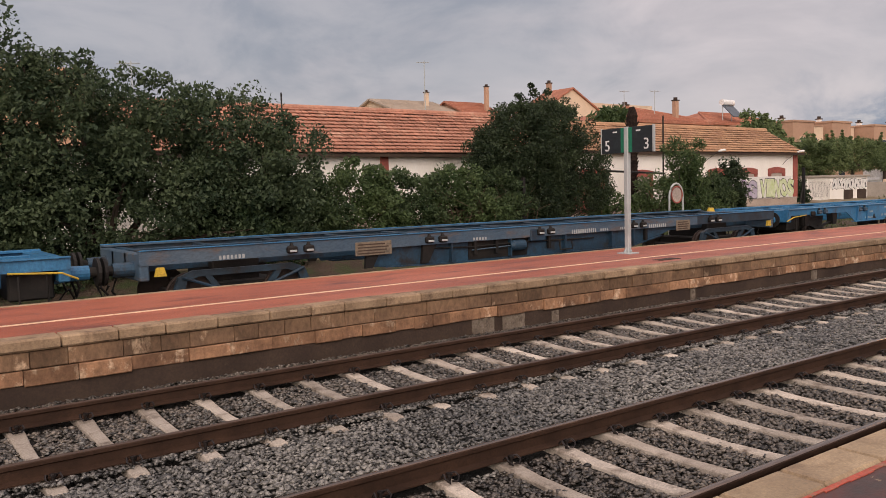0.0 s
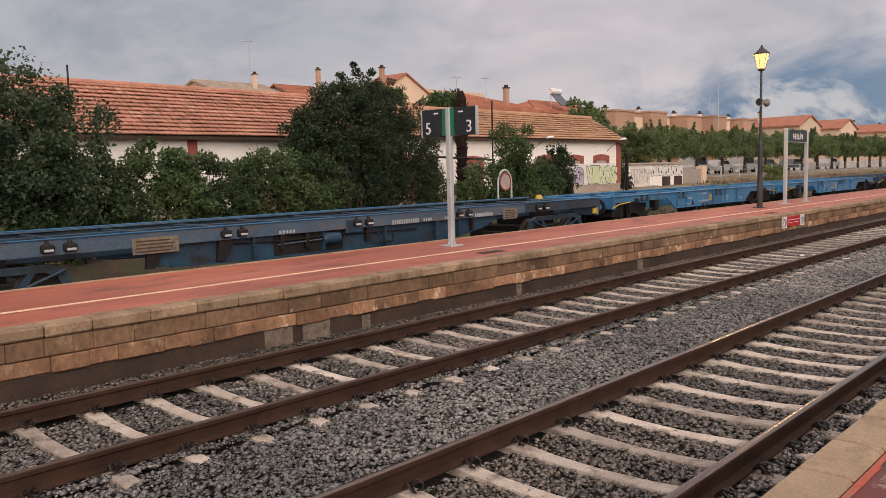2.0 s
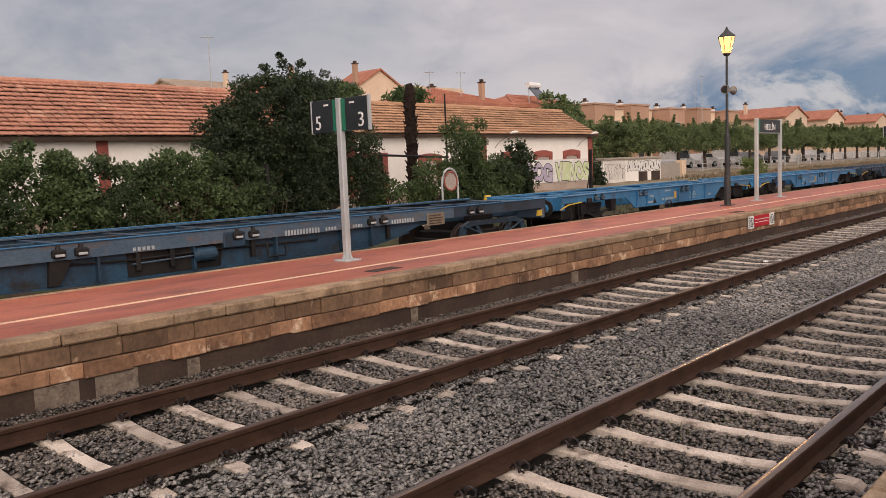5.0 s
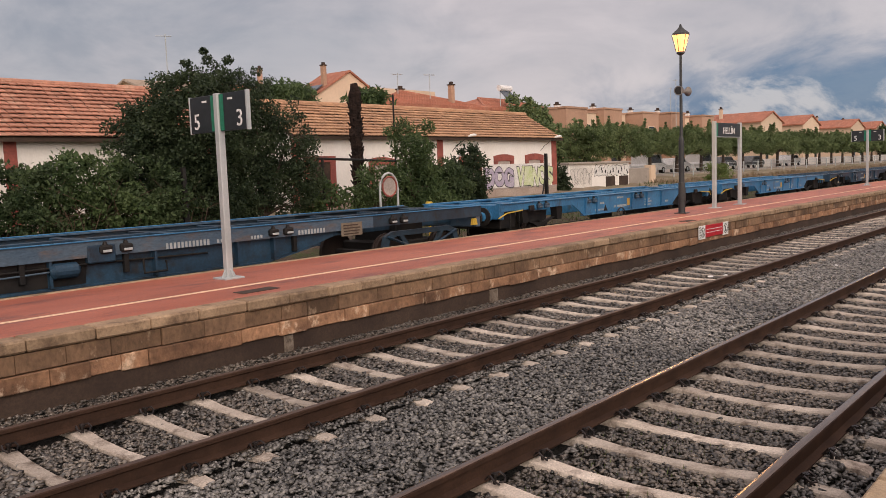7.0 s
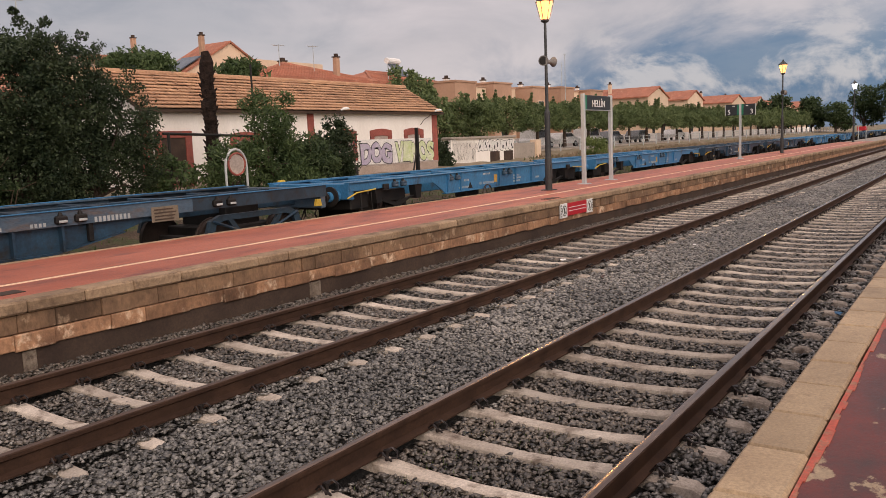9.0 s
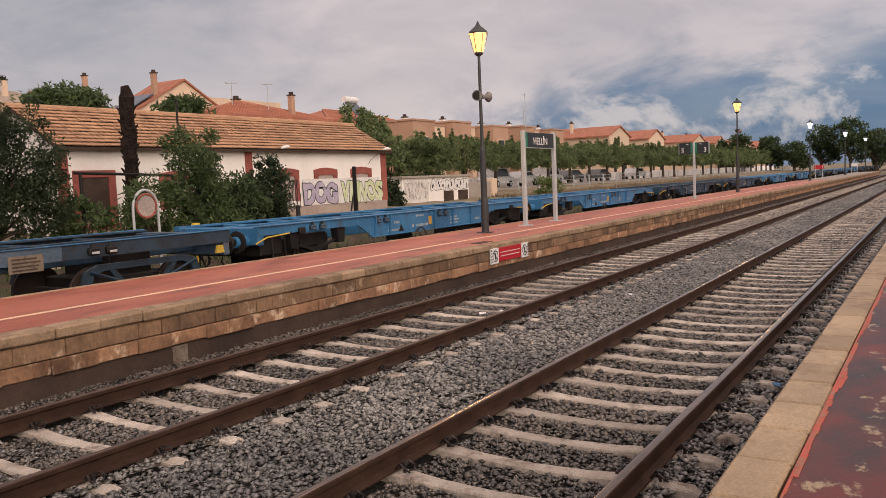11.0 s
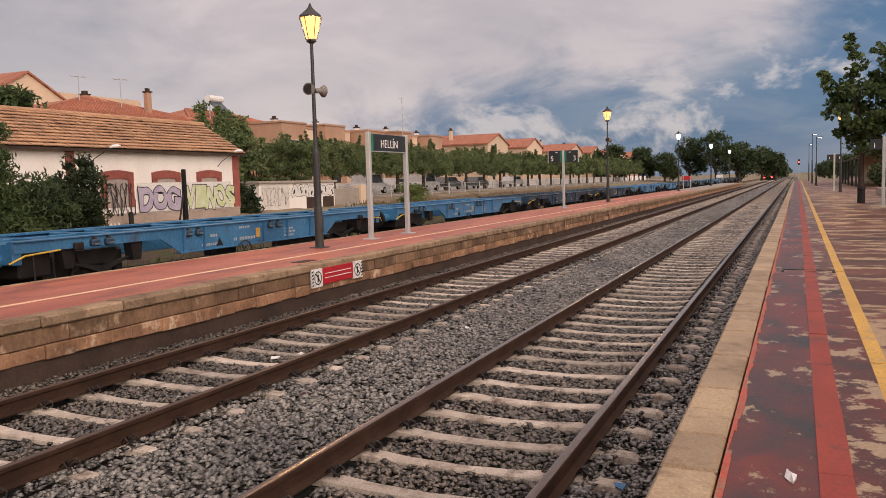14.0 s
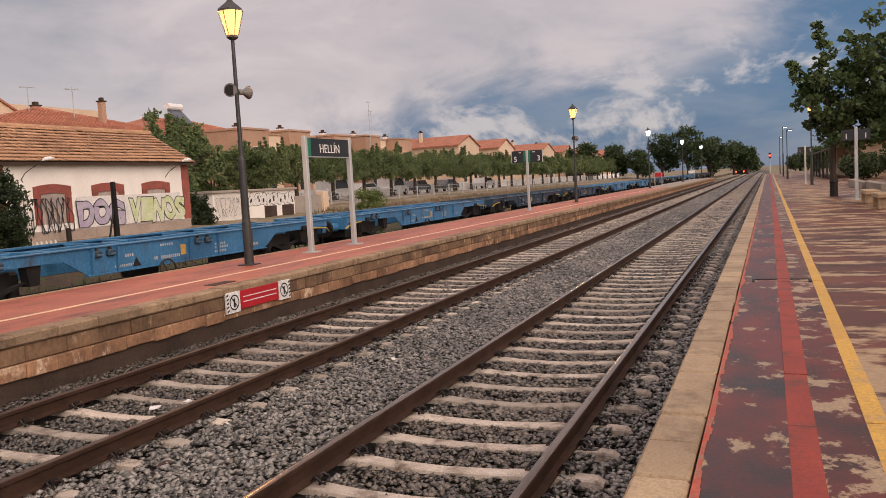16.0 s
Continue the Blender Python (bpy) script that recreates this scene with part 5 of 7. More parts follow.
def long_house(name, label, x0, x1, front, eave, ridge_y, ridge, base, tile_mat, rows, singles, seed):
    t = thing(name, pose(0, 0, 0), label, "building")
    back = 2 * ridge_y - front
    wall = Shape()
    k = (ridge - eave) / (ridge_y - front)
    prof = [(front, base - 0.6), (front, eave - 0.05), (ridge_y, ridge - 0.12), (back, eave - 0.05), (back, base - 0.6)]
    part("wall", Shape().prism(prof, "x", x0, x1), M_WHITEWALL, t, "stained white plaster wall")
    of = 0.36
    # slab coloured dark so the gaps under tiles and eave look shaded
    roof = part("roof", Shape().prism([(front - of, eave - k * of), (ridge_y, ridge), (back + of, eave - k * of), (back + of, eave - k * of - 0.10), (ridge_y, ridge - 0.10), (front - of, eave - k * of - 0.10)], "x", x0 - 0.3, x1 + 0.3), M_BASE, t, "clay tiled gable roof")
    tiled_slope(roof, tile_mat, x0 - 0.3, x1 + 0.3, front - of - 0.02, eave - k * of, ridge_y, ridge, 0.235, rows, singles, seed)
    return t


goods = long_house("railway_house", "white plastered railway house with red trim and graffiti", 27.3, 46.35, 27.9, 3.86, 30.2, 5.22, 0.5, M_TILEOLD, 11, 240, 3)
F = 27.9
part("plinth", Shape().box(27.3, F - 0.045, 0.0, 46.35, F + 0.02, 0.98), M_PLINTH, goods, "pinkish grey plinth")
part("plinth_band", Shape().box(36.4, F - 0.055, 0.98, 46.35, F + 0.02, 1.05), M_INFILL, goods)
part("corner_pilaster", Shape().box(45.95, F - 0.05, 0.98, 46.40, F + 0.1, 3.55), M_REDTRIM, goods, "red brick corner strip")
part("corner_pilaster", Shape().box(36.0, F - 0.05, 0.98, 36.4, F + 0.02, 3.55), M_REDTRIM, goods, "red brick wall strip")
part("corner_pilaster", Shape().box(27.25, F - 0.05, 0.98, 27.6, F + 0.1, 3.55), M_REDTRIM, goods, "red brick corner strip")
for x in (38.5, 41.33, 44.18):
    window(goods, x, 1.3 if x < 44 else 1.75, 1.15, 1.15 if x < 44 else 0.72, F, M_INFILL)
window(goods, 32.2, 1.3, 1.0, 1.1, F, M_INFILL)
dw = part("door_surround", Shape().box(27.75, F - 0.06, 0.9, 28.05, F + 0.02, 2.6).box(29.15, F - 0.06, 0.9, 29.45, F + 0.02, 2.6).box(27.75, F - 0.07, 2.6, 29.45, F + 0.02, 2.85).box(27.7, F - 0.08, 0.72, 29.5, F + 0.02, 0.92), M_REDTRIM, goods, "red brick opening surround")
part("shutter", Shape().box(28.05, F - 0.02, 0.92, 29.15, F + 0.015, 2.6), M_BASE, dw, "dark closed shutter")
for x in (37.6, 45.3):
    wl_ = part("wall_lamp", Shape().tube([(x - 0.45, F, 3.0), (x - 0.45, F - 0.25, 3.25), (x, F - 0.75, 3.72)], 0.016, 6), M_CLIP, goods, "grey bracket wall lamp")
    part("lamp_head", Shape().tube([(x - 0.05, F - 0.7, 3.69), (x + 0.02, F - 0.78, 3.74), (x + 0.16, F - 0.90, 3.76), (x + 0.26, F - 0.97, 3.75)], [0.03, 0.065, 0.07, 0.03], 10), M_SIGNWHITE, wl_)


def blob(cx, cz, w, h, seed, slant=0.15, n=26, grow=0.0):
    r = random.Random(seed)
    p = [r.uniform(0, 6.28) for _ in range(4)]
    pts = []
    for k in range(n):
        g = 2 * math.pi * k / n
        q = 1 + 0.14 * math.sin(3 * g + p[0]) + 0.10 * math.sin(5 * g + p[1])
        sx = abs(math.cos(g)) ** 0.7 * (1 if math.cos(g) > 0 else -1)
        sz = abs(math.sin(g)) ** 0.7 * (1 if math.sin(g) > 0 else -1)
        z = (h / 2 + grow) * sz * q
        pts.append((cx + (w / 2 + grow) * sx * q + slant * z, cz + z))
    return pts


def graffiti(parent, y, letters, fill, label, shade=M_GRAF_K):
    """Bubble shapes, each a filled blob with a dark outline and a few inner strokes."""
    back, faces, lines = Shape(), [], Shape()
    for i, (cx, cz, w, h, seed) in enumerate(letters):
        back.prism(blob(cx, cz, w, h, seed, grow=0.03), "y", y - 0.004 - 0.001 * i, y)
        faces.append(Shape().prism(blob(cx, cz, w, h, seed), "y", y - 0.012 - 0.001 * i, y - 0.006))
        r = random.Random(seed + 5)
        for k in range(2):
            a, b = r.uniform(-0.25, 0.25) * w, r.uniform(-0.3, 0.3) * h
            lines.prism(blob(cx + a, cz + b, w * 0.22, h * 0.30, seed + k, n=12), "y", y - 0.024, y - 0.0205)
    g = part("graffiti", back, shade, parent, label)
    for face in faces:
        part("fill", face, fill, g)
    tagged(part("spray_stroke", lines, shade, g), kind="stuff")


def scrawl(parent, y, x0, x1, z0, z1, n, seed, thick=0.022):
    """Loose sprayed lines."""
    r = random.Random(seed)
    s = Shape()
    for k in range(n):
        cx = x0 + (x1 - x0) * (k + 0.5) / n
        pts, a = [], r.uniform(0, 6)
        for i in range(14):
            g = i / 13
            pts.append((cx + (x1 - x0) / n * 0.75 * math.sin(a + g * r.uniform(5, 8)), (z0 + z1) / 2 + (z1 - z0) * 0.5 * math.sin(a * 1.7 + g * 7.5)))
        for (ax, az), (bx_, bz_) in zip(pts, pts[1:]):
            L = math.hypot(bx_ - ax, bz_ - az) or 1
            nx, nz = -(bz_ - az) / L * thick, (bx_ - ax) / L * thick
            s.add([(ax - nx, y, az - nz), (bx_ - nx, y, bz_ - nz), (bx_ + nx, y, bz_ + nz), (ax + nx, y, az + nz)], [(0, 1, 2, 3)])
    tagged(part("spray_scrawl", s, M_GRAF_K, parent), kind="stuff")


Y_ = F - 0.06


def sprayed_word(parent, y, word, x0, x1, z0, z1, fill, label, seed):
    """Fat sprayed letters: a filled face before a wider black outline, each letter wobbling."""
    r = random.Random(seed)
    root = None
    step = (x1 - x0) / len(word)
    for i, ch in enumerate(word):
        dz, dw, tilt = r.uniform(-0.05, 0.06), r.uniform(1.02, 1.2), r.uniform(-0.10, 0.16)
        for fat, off, mat, nm in ((0.095, 0.004 + 0.0008 * i, M_GRAF_K, "outline"), (0.06, 0.012 + 0.0008 * i, fill, "fill")):
            cu = bpy.data.curves.new("letter", "FONT")
            cu.body, cu.size, cu.offset = ch, 1.0, fat
            tmp = bpy.data.objects.new("letter", cu)
            me = bpy.data.meshes.new_from_object(tmp)
            bpy.data.objects.remove(tmp)
            me.materials.clear()
            xs = [v.co.x for v in me.vertices]
            zs = [v.co.y for v in me.vertices]
            mx, mz, wx, wz = (min(xs) + max(xs)) / 2, (min(zs) + max(zs)) / 2, max(xs) - min(xs), max(zs) - min(zs)
            kx = step * dw / wx * (1.0 if nm == "outline" else 0.9)
            kz = (z1 - z0) / wz * (1.0 if nm == "outline" else 0.93)
            for v in me.vertices:
                u, w = (v.co.x - mx) * kx, (v.co.y - mz) * kz
                v.co = (x0 + (i + 0.5) * step + u + tilt * w + 0.03 * math.sin(w * 9 + i), y - off, (z0 + z1) / 2 + w + dz + 0.03 * math.sin(u * 8 + i))
            if root is None:
                root = part("graffiti", me, mat, parent, label)
            else:
                part("letter_" + nm, me, mat, root)


part("white_patch", Shape().box(39.6, F - 0.058, 1.06, 45.7, F - 0.04, 2.3), M_GRAF_W, goods, "patch of white paint under the letters")
sprayed_word(goods, Y_, "DOG", 39.6, 42.1, 1.06, 2.16, M_GRAF_V, "violet and silver bubble letters with black outline", 3)
sprayed_word(goods, Y_, "VINOS", 42.4, 45.95, 1.04, 2.16, M_GRAF_G, "lime green and white angular letters with black outline", 5)
scrawl(goods, F - 0.07, 36.7, 39.35, 0.95, 2.3, 11, 5, 0.02)

store = long_house("goods_shed", "long white plastered goods shed with a red clay tile roof", 6.5, 23.8, 26.5, 3.66, 28.9, 5.28, 0.5, M_TILE, 13, 240, 5)
for x in (9.2, 16.0, 22.5):
    part("pilaster", Shape().box(x - 0.17, 26.44, 0.4, x + 0.17, 26.52, 3.4), M_REDTRIM, store, "dark red wall strip")
part("plinth", Shape().box(6.5, 26.45, 0.0, 23.8, 26.52, 1.0), M_PLINTH, store)
part("aerial", Shape().tube([(12.6, 27.9, 4.4), (12.6, 27.9, 5.7)], 0.03, 6), M_BLACK, store)
old = long_house("old_house", "old house with a dull brown tile roof behind the trees", -9.0, 6.1, 26.9, 3.9, 29.3, 6.2, 0.5, M_TILEOLD, 9, 0, 9)

# flat-roofed block with graffiti
t = thing("brick_hut", pose(0, 0, 0), "low flat-roofed white hut with graffiti and two dark doors", "building")
part("wall", Shape().box(49.8, 29.2, 0.0, 57.6, 33.0, 2.16), M_WHITEWALL, t, "stained white plaster wall")
part("roof", Shape().box(49.65, 29.05, 2.16, 57.75, 33.1, 2.30, 0.02), M_CONCRETE, t)
part("grey_panel", Shape().box(49.95, 29.185, 0.3, 52.6, 29.21, 2.1), M_PANEL, t, "dirty white wall panel with faint scrawls")
part("door", Shape().box(54.4, 29.17, 0.3, 55.6, 29.21, 1.3), M_BASE, t, "dark brown door")
part("door", Shape().box(56.2, 29.17, 0.3, 57.45, 29.21, 1.3), M_BASE, t, "dark brown door")
graffiti(t, 29.19, [(53.2 + 0.57 * k, 1.68, 0.60, 0.66, 40 + k) for k in range(8)], M_GRAF_W, "white bubble graffiti with black outline")
scrawl(t, 29.17, 50.1, 52.6, 0.9, 1.9, 7, 12, 0.008)
part("side_wall", Shape().box(57.6, 29.6, 0.2, 61.5, 29.8, 1.75, 0.02), M_CONCRETE, t, "grey rendered yard wall")
part("gate_pier", Shape().box(61.5, 29.45, 0.2, 62.2, 30.0, 1.95, 0.02), M_CREAM, t)


def pane(parent, x, z, w, h, y, sill=True):
    wd = part("window", Shape().box(x - w / 2 - 0.08, y - 0.05, z - 0.08, x + w / 2 + 0.08, y + 0.02, z + h + 0.08), M_CREAM, parent)
    part("pane", Shape().box(x - w / 2, y - 0.065, z, x + w / 2, y + 0.02, z + h), M_DARKGLASS, wd)


def chimney(parent, x, y, z0, z1, mat, w=0.35):
    c = part("chimney", Shape().box(x - w, y - w, z0, x + w, y + w, z1, 0.03), mat, parent)
    part("chimney_cap", Shape().box(x - w - 0.06, y - w - 0.06, z1, x + w + 0.06, y + w + 0.06, z1 + 0.1).box(x - w * 0.6, y - w * 0.6, z1 + 0.1, x + w * 0.6, y + w * 0.6, z1 + 0.35), M_BASE, c)


def aerial(parent, x, y, z0, h):
    s = Shape().tube([(x, y, z0), (x, y, z0 + h)], 0.035, 5)
    s.tube([(x - 0.7, y, z0 + h * 0.92), (x + 0.7, y, z0 + h * 0.98)], 0.025, 5)
    for k in range(5):
        s.tube([(x - 0.6 + 0.3 * k, y - 0.25, z0 + h * 0.93), (x - 0.6 + 0.3 * k, y + 0.25, z0 + h * 0.97)], 0.015, 4)
    part("aerial", s, M_POST, parent)


def flat_block(x0, x1, y, top, step, mat=M_BRICKFAR):
    t = thing("brick_house", pose(0, 0, 0), "brown brick terraced house with a flat parapet roof", "house", "brown brick terrace")
    m = (x0 + x1) / 2
    part("wall", Shape().box(x0, y, 0.5, m, y + 9, top), mat, t, "brown brick wall")
    part("wing", Shape().box(m, y + step, 0.5, x1, y + 9, top - 0.25), M_CREAM, t, "cream rendered wing")
    part("parapet", Shape().box(x0 - 0.1, y - 0.1, top, m + 0.1, y + 9, top + 0.18).box(m, y + step - 0.1, top - 0.25, x1, y + 9, top - 0.1), mat, t)
    for z in (2.2, 5.0):
        pane(t, (x0 + m) / 2, z, 1.3, 1.3, y)
        pane(t, (m + x1) / 2, z, 1.2, 1.4, y + step)
    chimney(t, m + 0.6, y + 4, top - 0.3, top + 0.75, M_WHITEWALL, 0.24)
    return t


for i in range(5):
    x0 = 76.5 + i * 8.2
    flat_block(x0, x0 + 7.9, 46.0 + 0.4 * (i % 2), 7.75 + (0.12, 0.3, 0.1, 0.35, 0.2, 0.3)[i], 1.2 + 0.5 * (i % 3))


def gable_house(x0, x1, y0, y1, eave, ridge, wall_mat, label, along="x", group="", over=0.5, wins=3, stack=None, storeys=2, tiles=None, hip=0.0):
    t = thing("house", pose(0, 0, 0), label, "house", group)
    tiles = tiles or M_TILEFAR
    if hip:
        m = (y0 + y1) / 2
        part("wall", Shape().box(x0, y0, 0.3, x1, y1, eave), wall_mat, t)
        a, b, c, d = x0 - over, x1 + over, y0 - over, y1 + over
        low, n, edge = eave - 0.12, 14, eave + 0.12
        roof = part("roof", Shape().add([(a, c, low), (b, c, low), (b, d, low), (a, d, low), (a, c, edge), (b, c, edge), (b, d, edge), (a, d, edge), (a + hip, m, ridge), (b - hip, m, ridge)],
                                        [(0, 1, 5, 4), (1, 2, 6, 5), (2, 3, 7, 6), (3, 0, 4, 7), (4, 5, 9, 8), (5, 6, 9), (6, 7, 8, 9), (7, 4, 8), (3, 2, 1, 0)]), tiles, t, "red clay tile hip roof")
        for p, e in (((a, c, edge), (a + hip, m, ridge)), ((b, c, edge), (b - hip, m, ridge)), ((a + hip, m, ridge), (b - hip, m, ridge))):
            part("ridge_tile", Shape().tube([(p[0], p[1], p[2] + 0.03), (e[0], e[1], e[2] + 0.03)], 0.13, 8), tiles, roof)
        barrels = Shape()
        k = 0
        while a + 0.4 + k * 0.42 < b - 0.3:
            px = a + 0.4 + k * 0.42
            g = min(1.0, (px - a) / hip, (b - px) / hip)
            barrels.tube([(px, c, edge + 0.02), (px, c + (m - c) * g, edge + (ridge - edge) * g + 0.02)], 0.075, 5)
            k += 1
        tagged(part("tile_course", barrels, tiles, roof), kind="stuff")
    elif along == "x":
        m = (y0 + y1) / 2
        k = (ridge - eave) / (m - y0)
        part("wall", Shape().prism([(y0, 0.3), (y0, eave), (m, ridge - 0.15), (y1, eave), (y1, 0.3)], "x", x0, x1), wall_mat, t)
        roof = part("roof", Shape().prism([(y0 - over, eave - k * over), (m, ridge), (y1 + over, eave - k * over), (y1 + over, eave - k * over - 0.2), (m, ridge - 0.2), (y0 - over, eave - k * over - 0.2)], "x", x0 - over, x1 + over), tiles, t, "clay tile roof")
        rows = Shape()
        for r in range(9):
            g = (r + 0.5) / 9
            yy, zz = y0 - over + (m - y0 + over) * g, eave - k * over + (ridge - eave + k * over) * g
            rows.box(x0 - over, yy - 0.06, zz - 0.02, x1 + over, yy + 0.06, zz + 0.07)
        tagged(part("tile_course", rows, tiles, roof), kind="stuff")
    else:
        m = (x0 + x1) / 2
        k = (ridge - eave) / (m - x0)
        part("wall", Shape().prism([(x0, 0.3), (x0, eave), (m, ridge - 0.15), (x1, eave), (x1, 0.3)], "y", y0, y1), wall_mat, t)
        roof = part("roof", Shape().prism([(x0 - over, eave - k * over), (m, ridge), (x1 + over, eave - k * over), (x1 + over, eave - k * over - 0.2), (m, ridge - 0.2), (x0 - over, eave - k * over - 0.2)], "y", y0 - over * 0.5, y1), M_TILEFAR, t, "red clay tile roof")
    for i in range(wins):
        for s in range(storeys):
            pane(t, x0 + (x1 - x0) * (i + 0.5) / wins, 2.0 + s * 2.9, 1.2, 1.3, y0)
    if stack:
        chimney(t, stack[0], stack[1], stack[2], stack[3], wall_mat if len(stack) < 5 else stack[4], 0.24)
    return t


# terrace of gabled houses along the street, further off
for i, (x, w, deep) in enumerate(((135.6, 4.7, 14), (155.2, 4.5, 12), (185.0, 5.0, 14), (204.0, 4.8, 12), (233.5, 5.2, 14), (258.0, 5.2, 14))):
    gable_house(x - w, x + w, 46.0, 46.0 + deep, 7.95, 9.45, M_CREAM, "cream house with a red clay tile roof", "y", "gabled street houses", stack=(x - 2.6, 53, 8.2, 10.1), wins=2)
# houses behind the railway house
h = gable_house(56.5, 71.6, 52.6, 60.4, 8.0, 9.75, M_CREAM, "house with a broad red tile hip roof and tall brick stack", stack=(67.6, 53.4, 7.9, 10.3, M_BRICKFAR), hip=7.6)
aerial(h, 62.0, 55.2, 9.0, 2.3)
aerial(h, 65.6, 54.4, 8.8, 2.6)
chimney(h, 64.6, 57.4, 9.0, 10.1, M_BRICKFAR, 0.3)
h = gable_house(73.0, 86.6, 53.6, 61.0, 8.2, 9.75, M_CREAM, "house with a red tile hip roof and a solar water heater", hip=4.2)
sh = part("solar_heater", Shape().tube([(76.0, 53.9, 10.55), (78.0, 53.9, 10.55)], 0.32, 12), M_SIGNWHITE, h, "white solar water tank")
part("collector", Shape().prism([(52.5, 8.95), (53.9, 10.35), (53.95, 10.27), (52.55, 8.87)], "x", 76.1, 77.9), M_SOLAR, sh)
for x in (76.2, 77.8):
    part("stand", Shape().tube([(x, 53.9, 8.3), (x, 53.9, 10.4)], 0.05, 6), M_POST, sh)
h = gable_house(59.9, 77.5, 69, 73.5, 8.6, 13.5, M_CREAM, "tall cream house with its gable end towards the line", "y", wins=0, stack=(65.4, 69.4, 10.8, 13.8, M_BRICKFAR))
part("side_block", Shape().box(72.2, 69.4, 1, 83.5, 80, 11.9), M_CREAM, h)
part("solar_panel", Shape().prism([(60.6, 9.2), (65.0, 11.65), (65.0, 11.77), (60.6, 9.32)], "y", 69.2, 72.2), M_SOLAR, h)
gable_house(53.5, 62.3, 84, 94, 12.0, 13.6, M_CREAM, "distant house under a pale beige low-pitched roof", "x", tiles=M_GREIGE, stack=(59.8, 86, 12.4, 14.3))
gable_house(63.0, 68.2, 82, 90, 11.7, 13.4, M_BRICKFAR, "distant house with a red tile roof and brick stacks", "x", stack=(66.9, 82.6, 11.8, 15.0, M_BRICKFAR))
for x, y, z, hh in ((13.5, 50, 5, 5.0), (101.6, 46.0, 6, 6.2), (130, 60, 8, 6), (40, 58, 8, 5)):
    t = thing("roof_aerial", pose(x, y, 0), "thin television aerial mast above the roofs", "aerial", "roof aerials")
    part("mast", Shape().tube([(0, 0, 0.5), (0, 0, z + hh)], 0.04, 5), M_POST, t)
    part("cross_bar", Shape().tube([(-0.8, 0, z + hh - 0.2), (0.5, 0, z + hh - 0.1)], 0.03, 5), M_POST, t)

# boundary wall, fence posts and cars along the street
setting("street_wall", Shape().box(64, 40.5, 0.4, 240, 40.8, 2.1), M_WHITEWALL)
setting("street", Shape().box(60, 33.6, 0.6, 260, 40.5, 1.06), M_CONCRETE)
for k in range(40):
    x = 64 + k * 4.0
    tagged(part("fence_post", Shape().box(-0.05, -0.05, -0.1, 0.05, 0.05, 1.1, 0.01), M_POST, at=pose(x, 32.6, 0.82)), "pale concrete fence post beside the street", "post", "fence posts")
rails_ = Shape()
for z in (1.2, 1.55, 1.85):
    rails_.tube([(64, 32.6, z), (220, 32.6, z)], 0.012, 4)
setting("fence_wire", rails_, M_POST)


def car(x, y, z, mat, label, van=False):
    t = thing("van" if van else "car", pose(x, y, z), label, "van" if van else "car", "parked cars")
    top = 1.85 if van else 1.45
    prof = [(-2.1, 0.35), (-2.15, 0.8), (-1.95, 1.0), (-1.5 if not van else -1.9, top - 0.05), (-1.2, top), (0.6 if not van else 0.9, top), (1.25, 1.02), (2.0, 0.88), (2.15, 0.6), (2.1, 0.35)]
    part("body", Shape().prism(prof, "y", -0.85, 0.85), mat, t)
    part("side_window", Shape().prism([(-1.45, 1.02), (-1.25, top - 0.1), (0.5, top - 0.1), (1.0, 1.02)], "y", -0.865, 0.865), M_DARKGLASS, t)
    for sx in (-1.3, 1.3):
        for sy in (-0.8, 0.8):
            w = part("wheel", Shape().tube([(sx, sy - 0.1, 0.31), (sx, sy + 0.1, 0.31)], 0.31, 14), M_BLACK, t)
            part("rim", Shape().tube([(sx, sy - 0.115, 0.31), (sx, sy + 0.115, 0.31)], 0.18, 10), M_POST, w)


for i, (x, m, l, v) in enumerate(((79.0, M_CARWHITE, "white van parked under the street trees", True), (84.5, M_CARWHITE, "white car parked under the street trees", False), (91.0, M_CARWHITE, "white van parked under the street trees", True),
                                  (97.0, M_CARGREY, "dark grey car parked under the street trees", False), (106.0, M_CARGREY, "dark grey car parked under the street trees", False), (120.0, M_CARWHITE, "white car parked under the street trees", False))):
    car(x, 38.4, 1.06, m, l, v)

# station building at the end of the near platform
t = thing("station_building", pose(0, 0, 0), "low brick station building with a projecting canopy", "building")
part("wall", Shape().box(96, -13, 0.4, 128, -5.2, 3.6), M_CREAM, t)
part("canopy", Shape().prism([(-2.2, 3.1), (-5.4, 3.9), (-13, 3.9), (-13, 3.75), (-5.4, 3.75), (-2.2, 2.95)], "x", 95, 129), M_BASE, t)
for x in (97, 103, 109, 115, 121, 127):
    part("canopy_post", Shape().box(x - 0.09, -2.6, 0.45, x + 0.09, -2.42, 3.1), M_LAMPPOST, t)
for x in (99, 104, 110, 116):
    pane(t, x, 1.3, 1.3, 1.4, -5.2 + 0.03)
t = thing("brick_gable_house", pose(0, 0, 0), "sand-coloured house beside the station", "house")
part("wall", Shape().box(84, -16, 0.3, 93, -8, 4.2), M_CREAM, t)
part("roof", Shape().prism([(-16.4, 4.1), (-12, 5.6), (-7.6, 4.1), (-7.6, 3.95), (-12, 5.4), (-16.4, 3.95)], "x", 83.6, 93.4), M_TILEFAR, t)
setting("near_side_wall", Shape().box(-25, -9.9, -0.5, 84, -9.6, 4.0), M_CREAM)


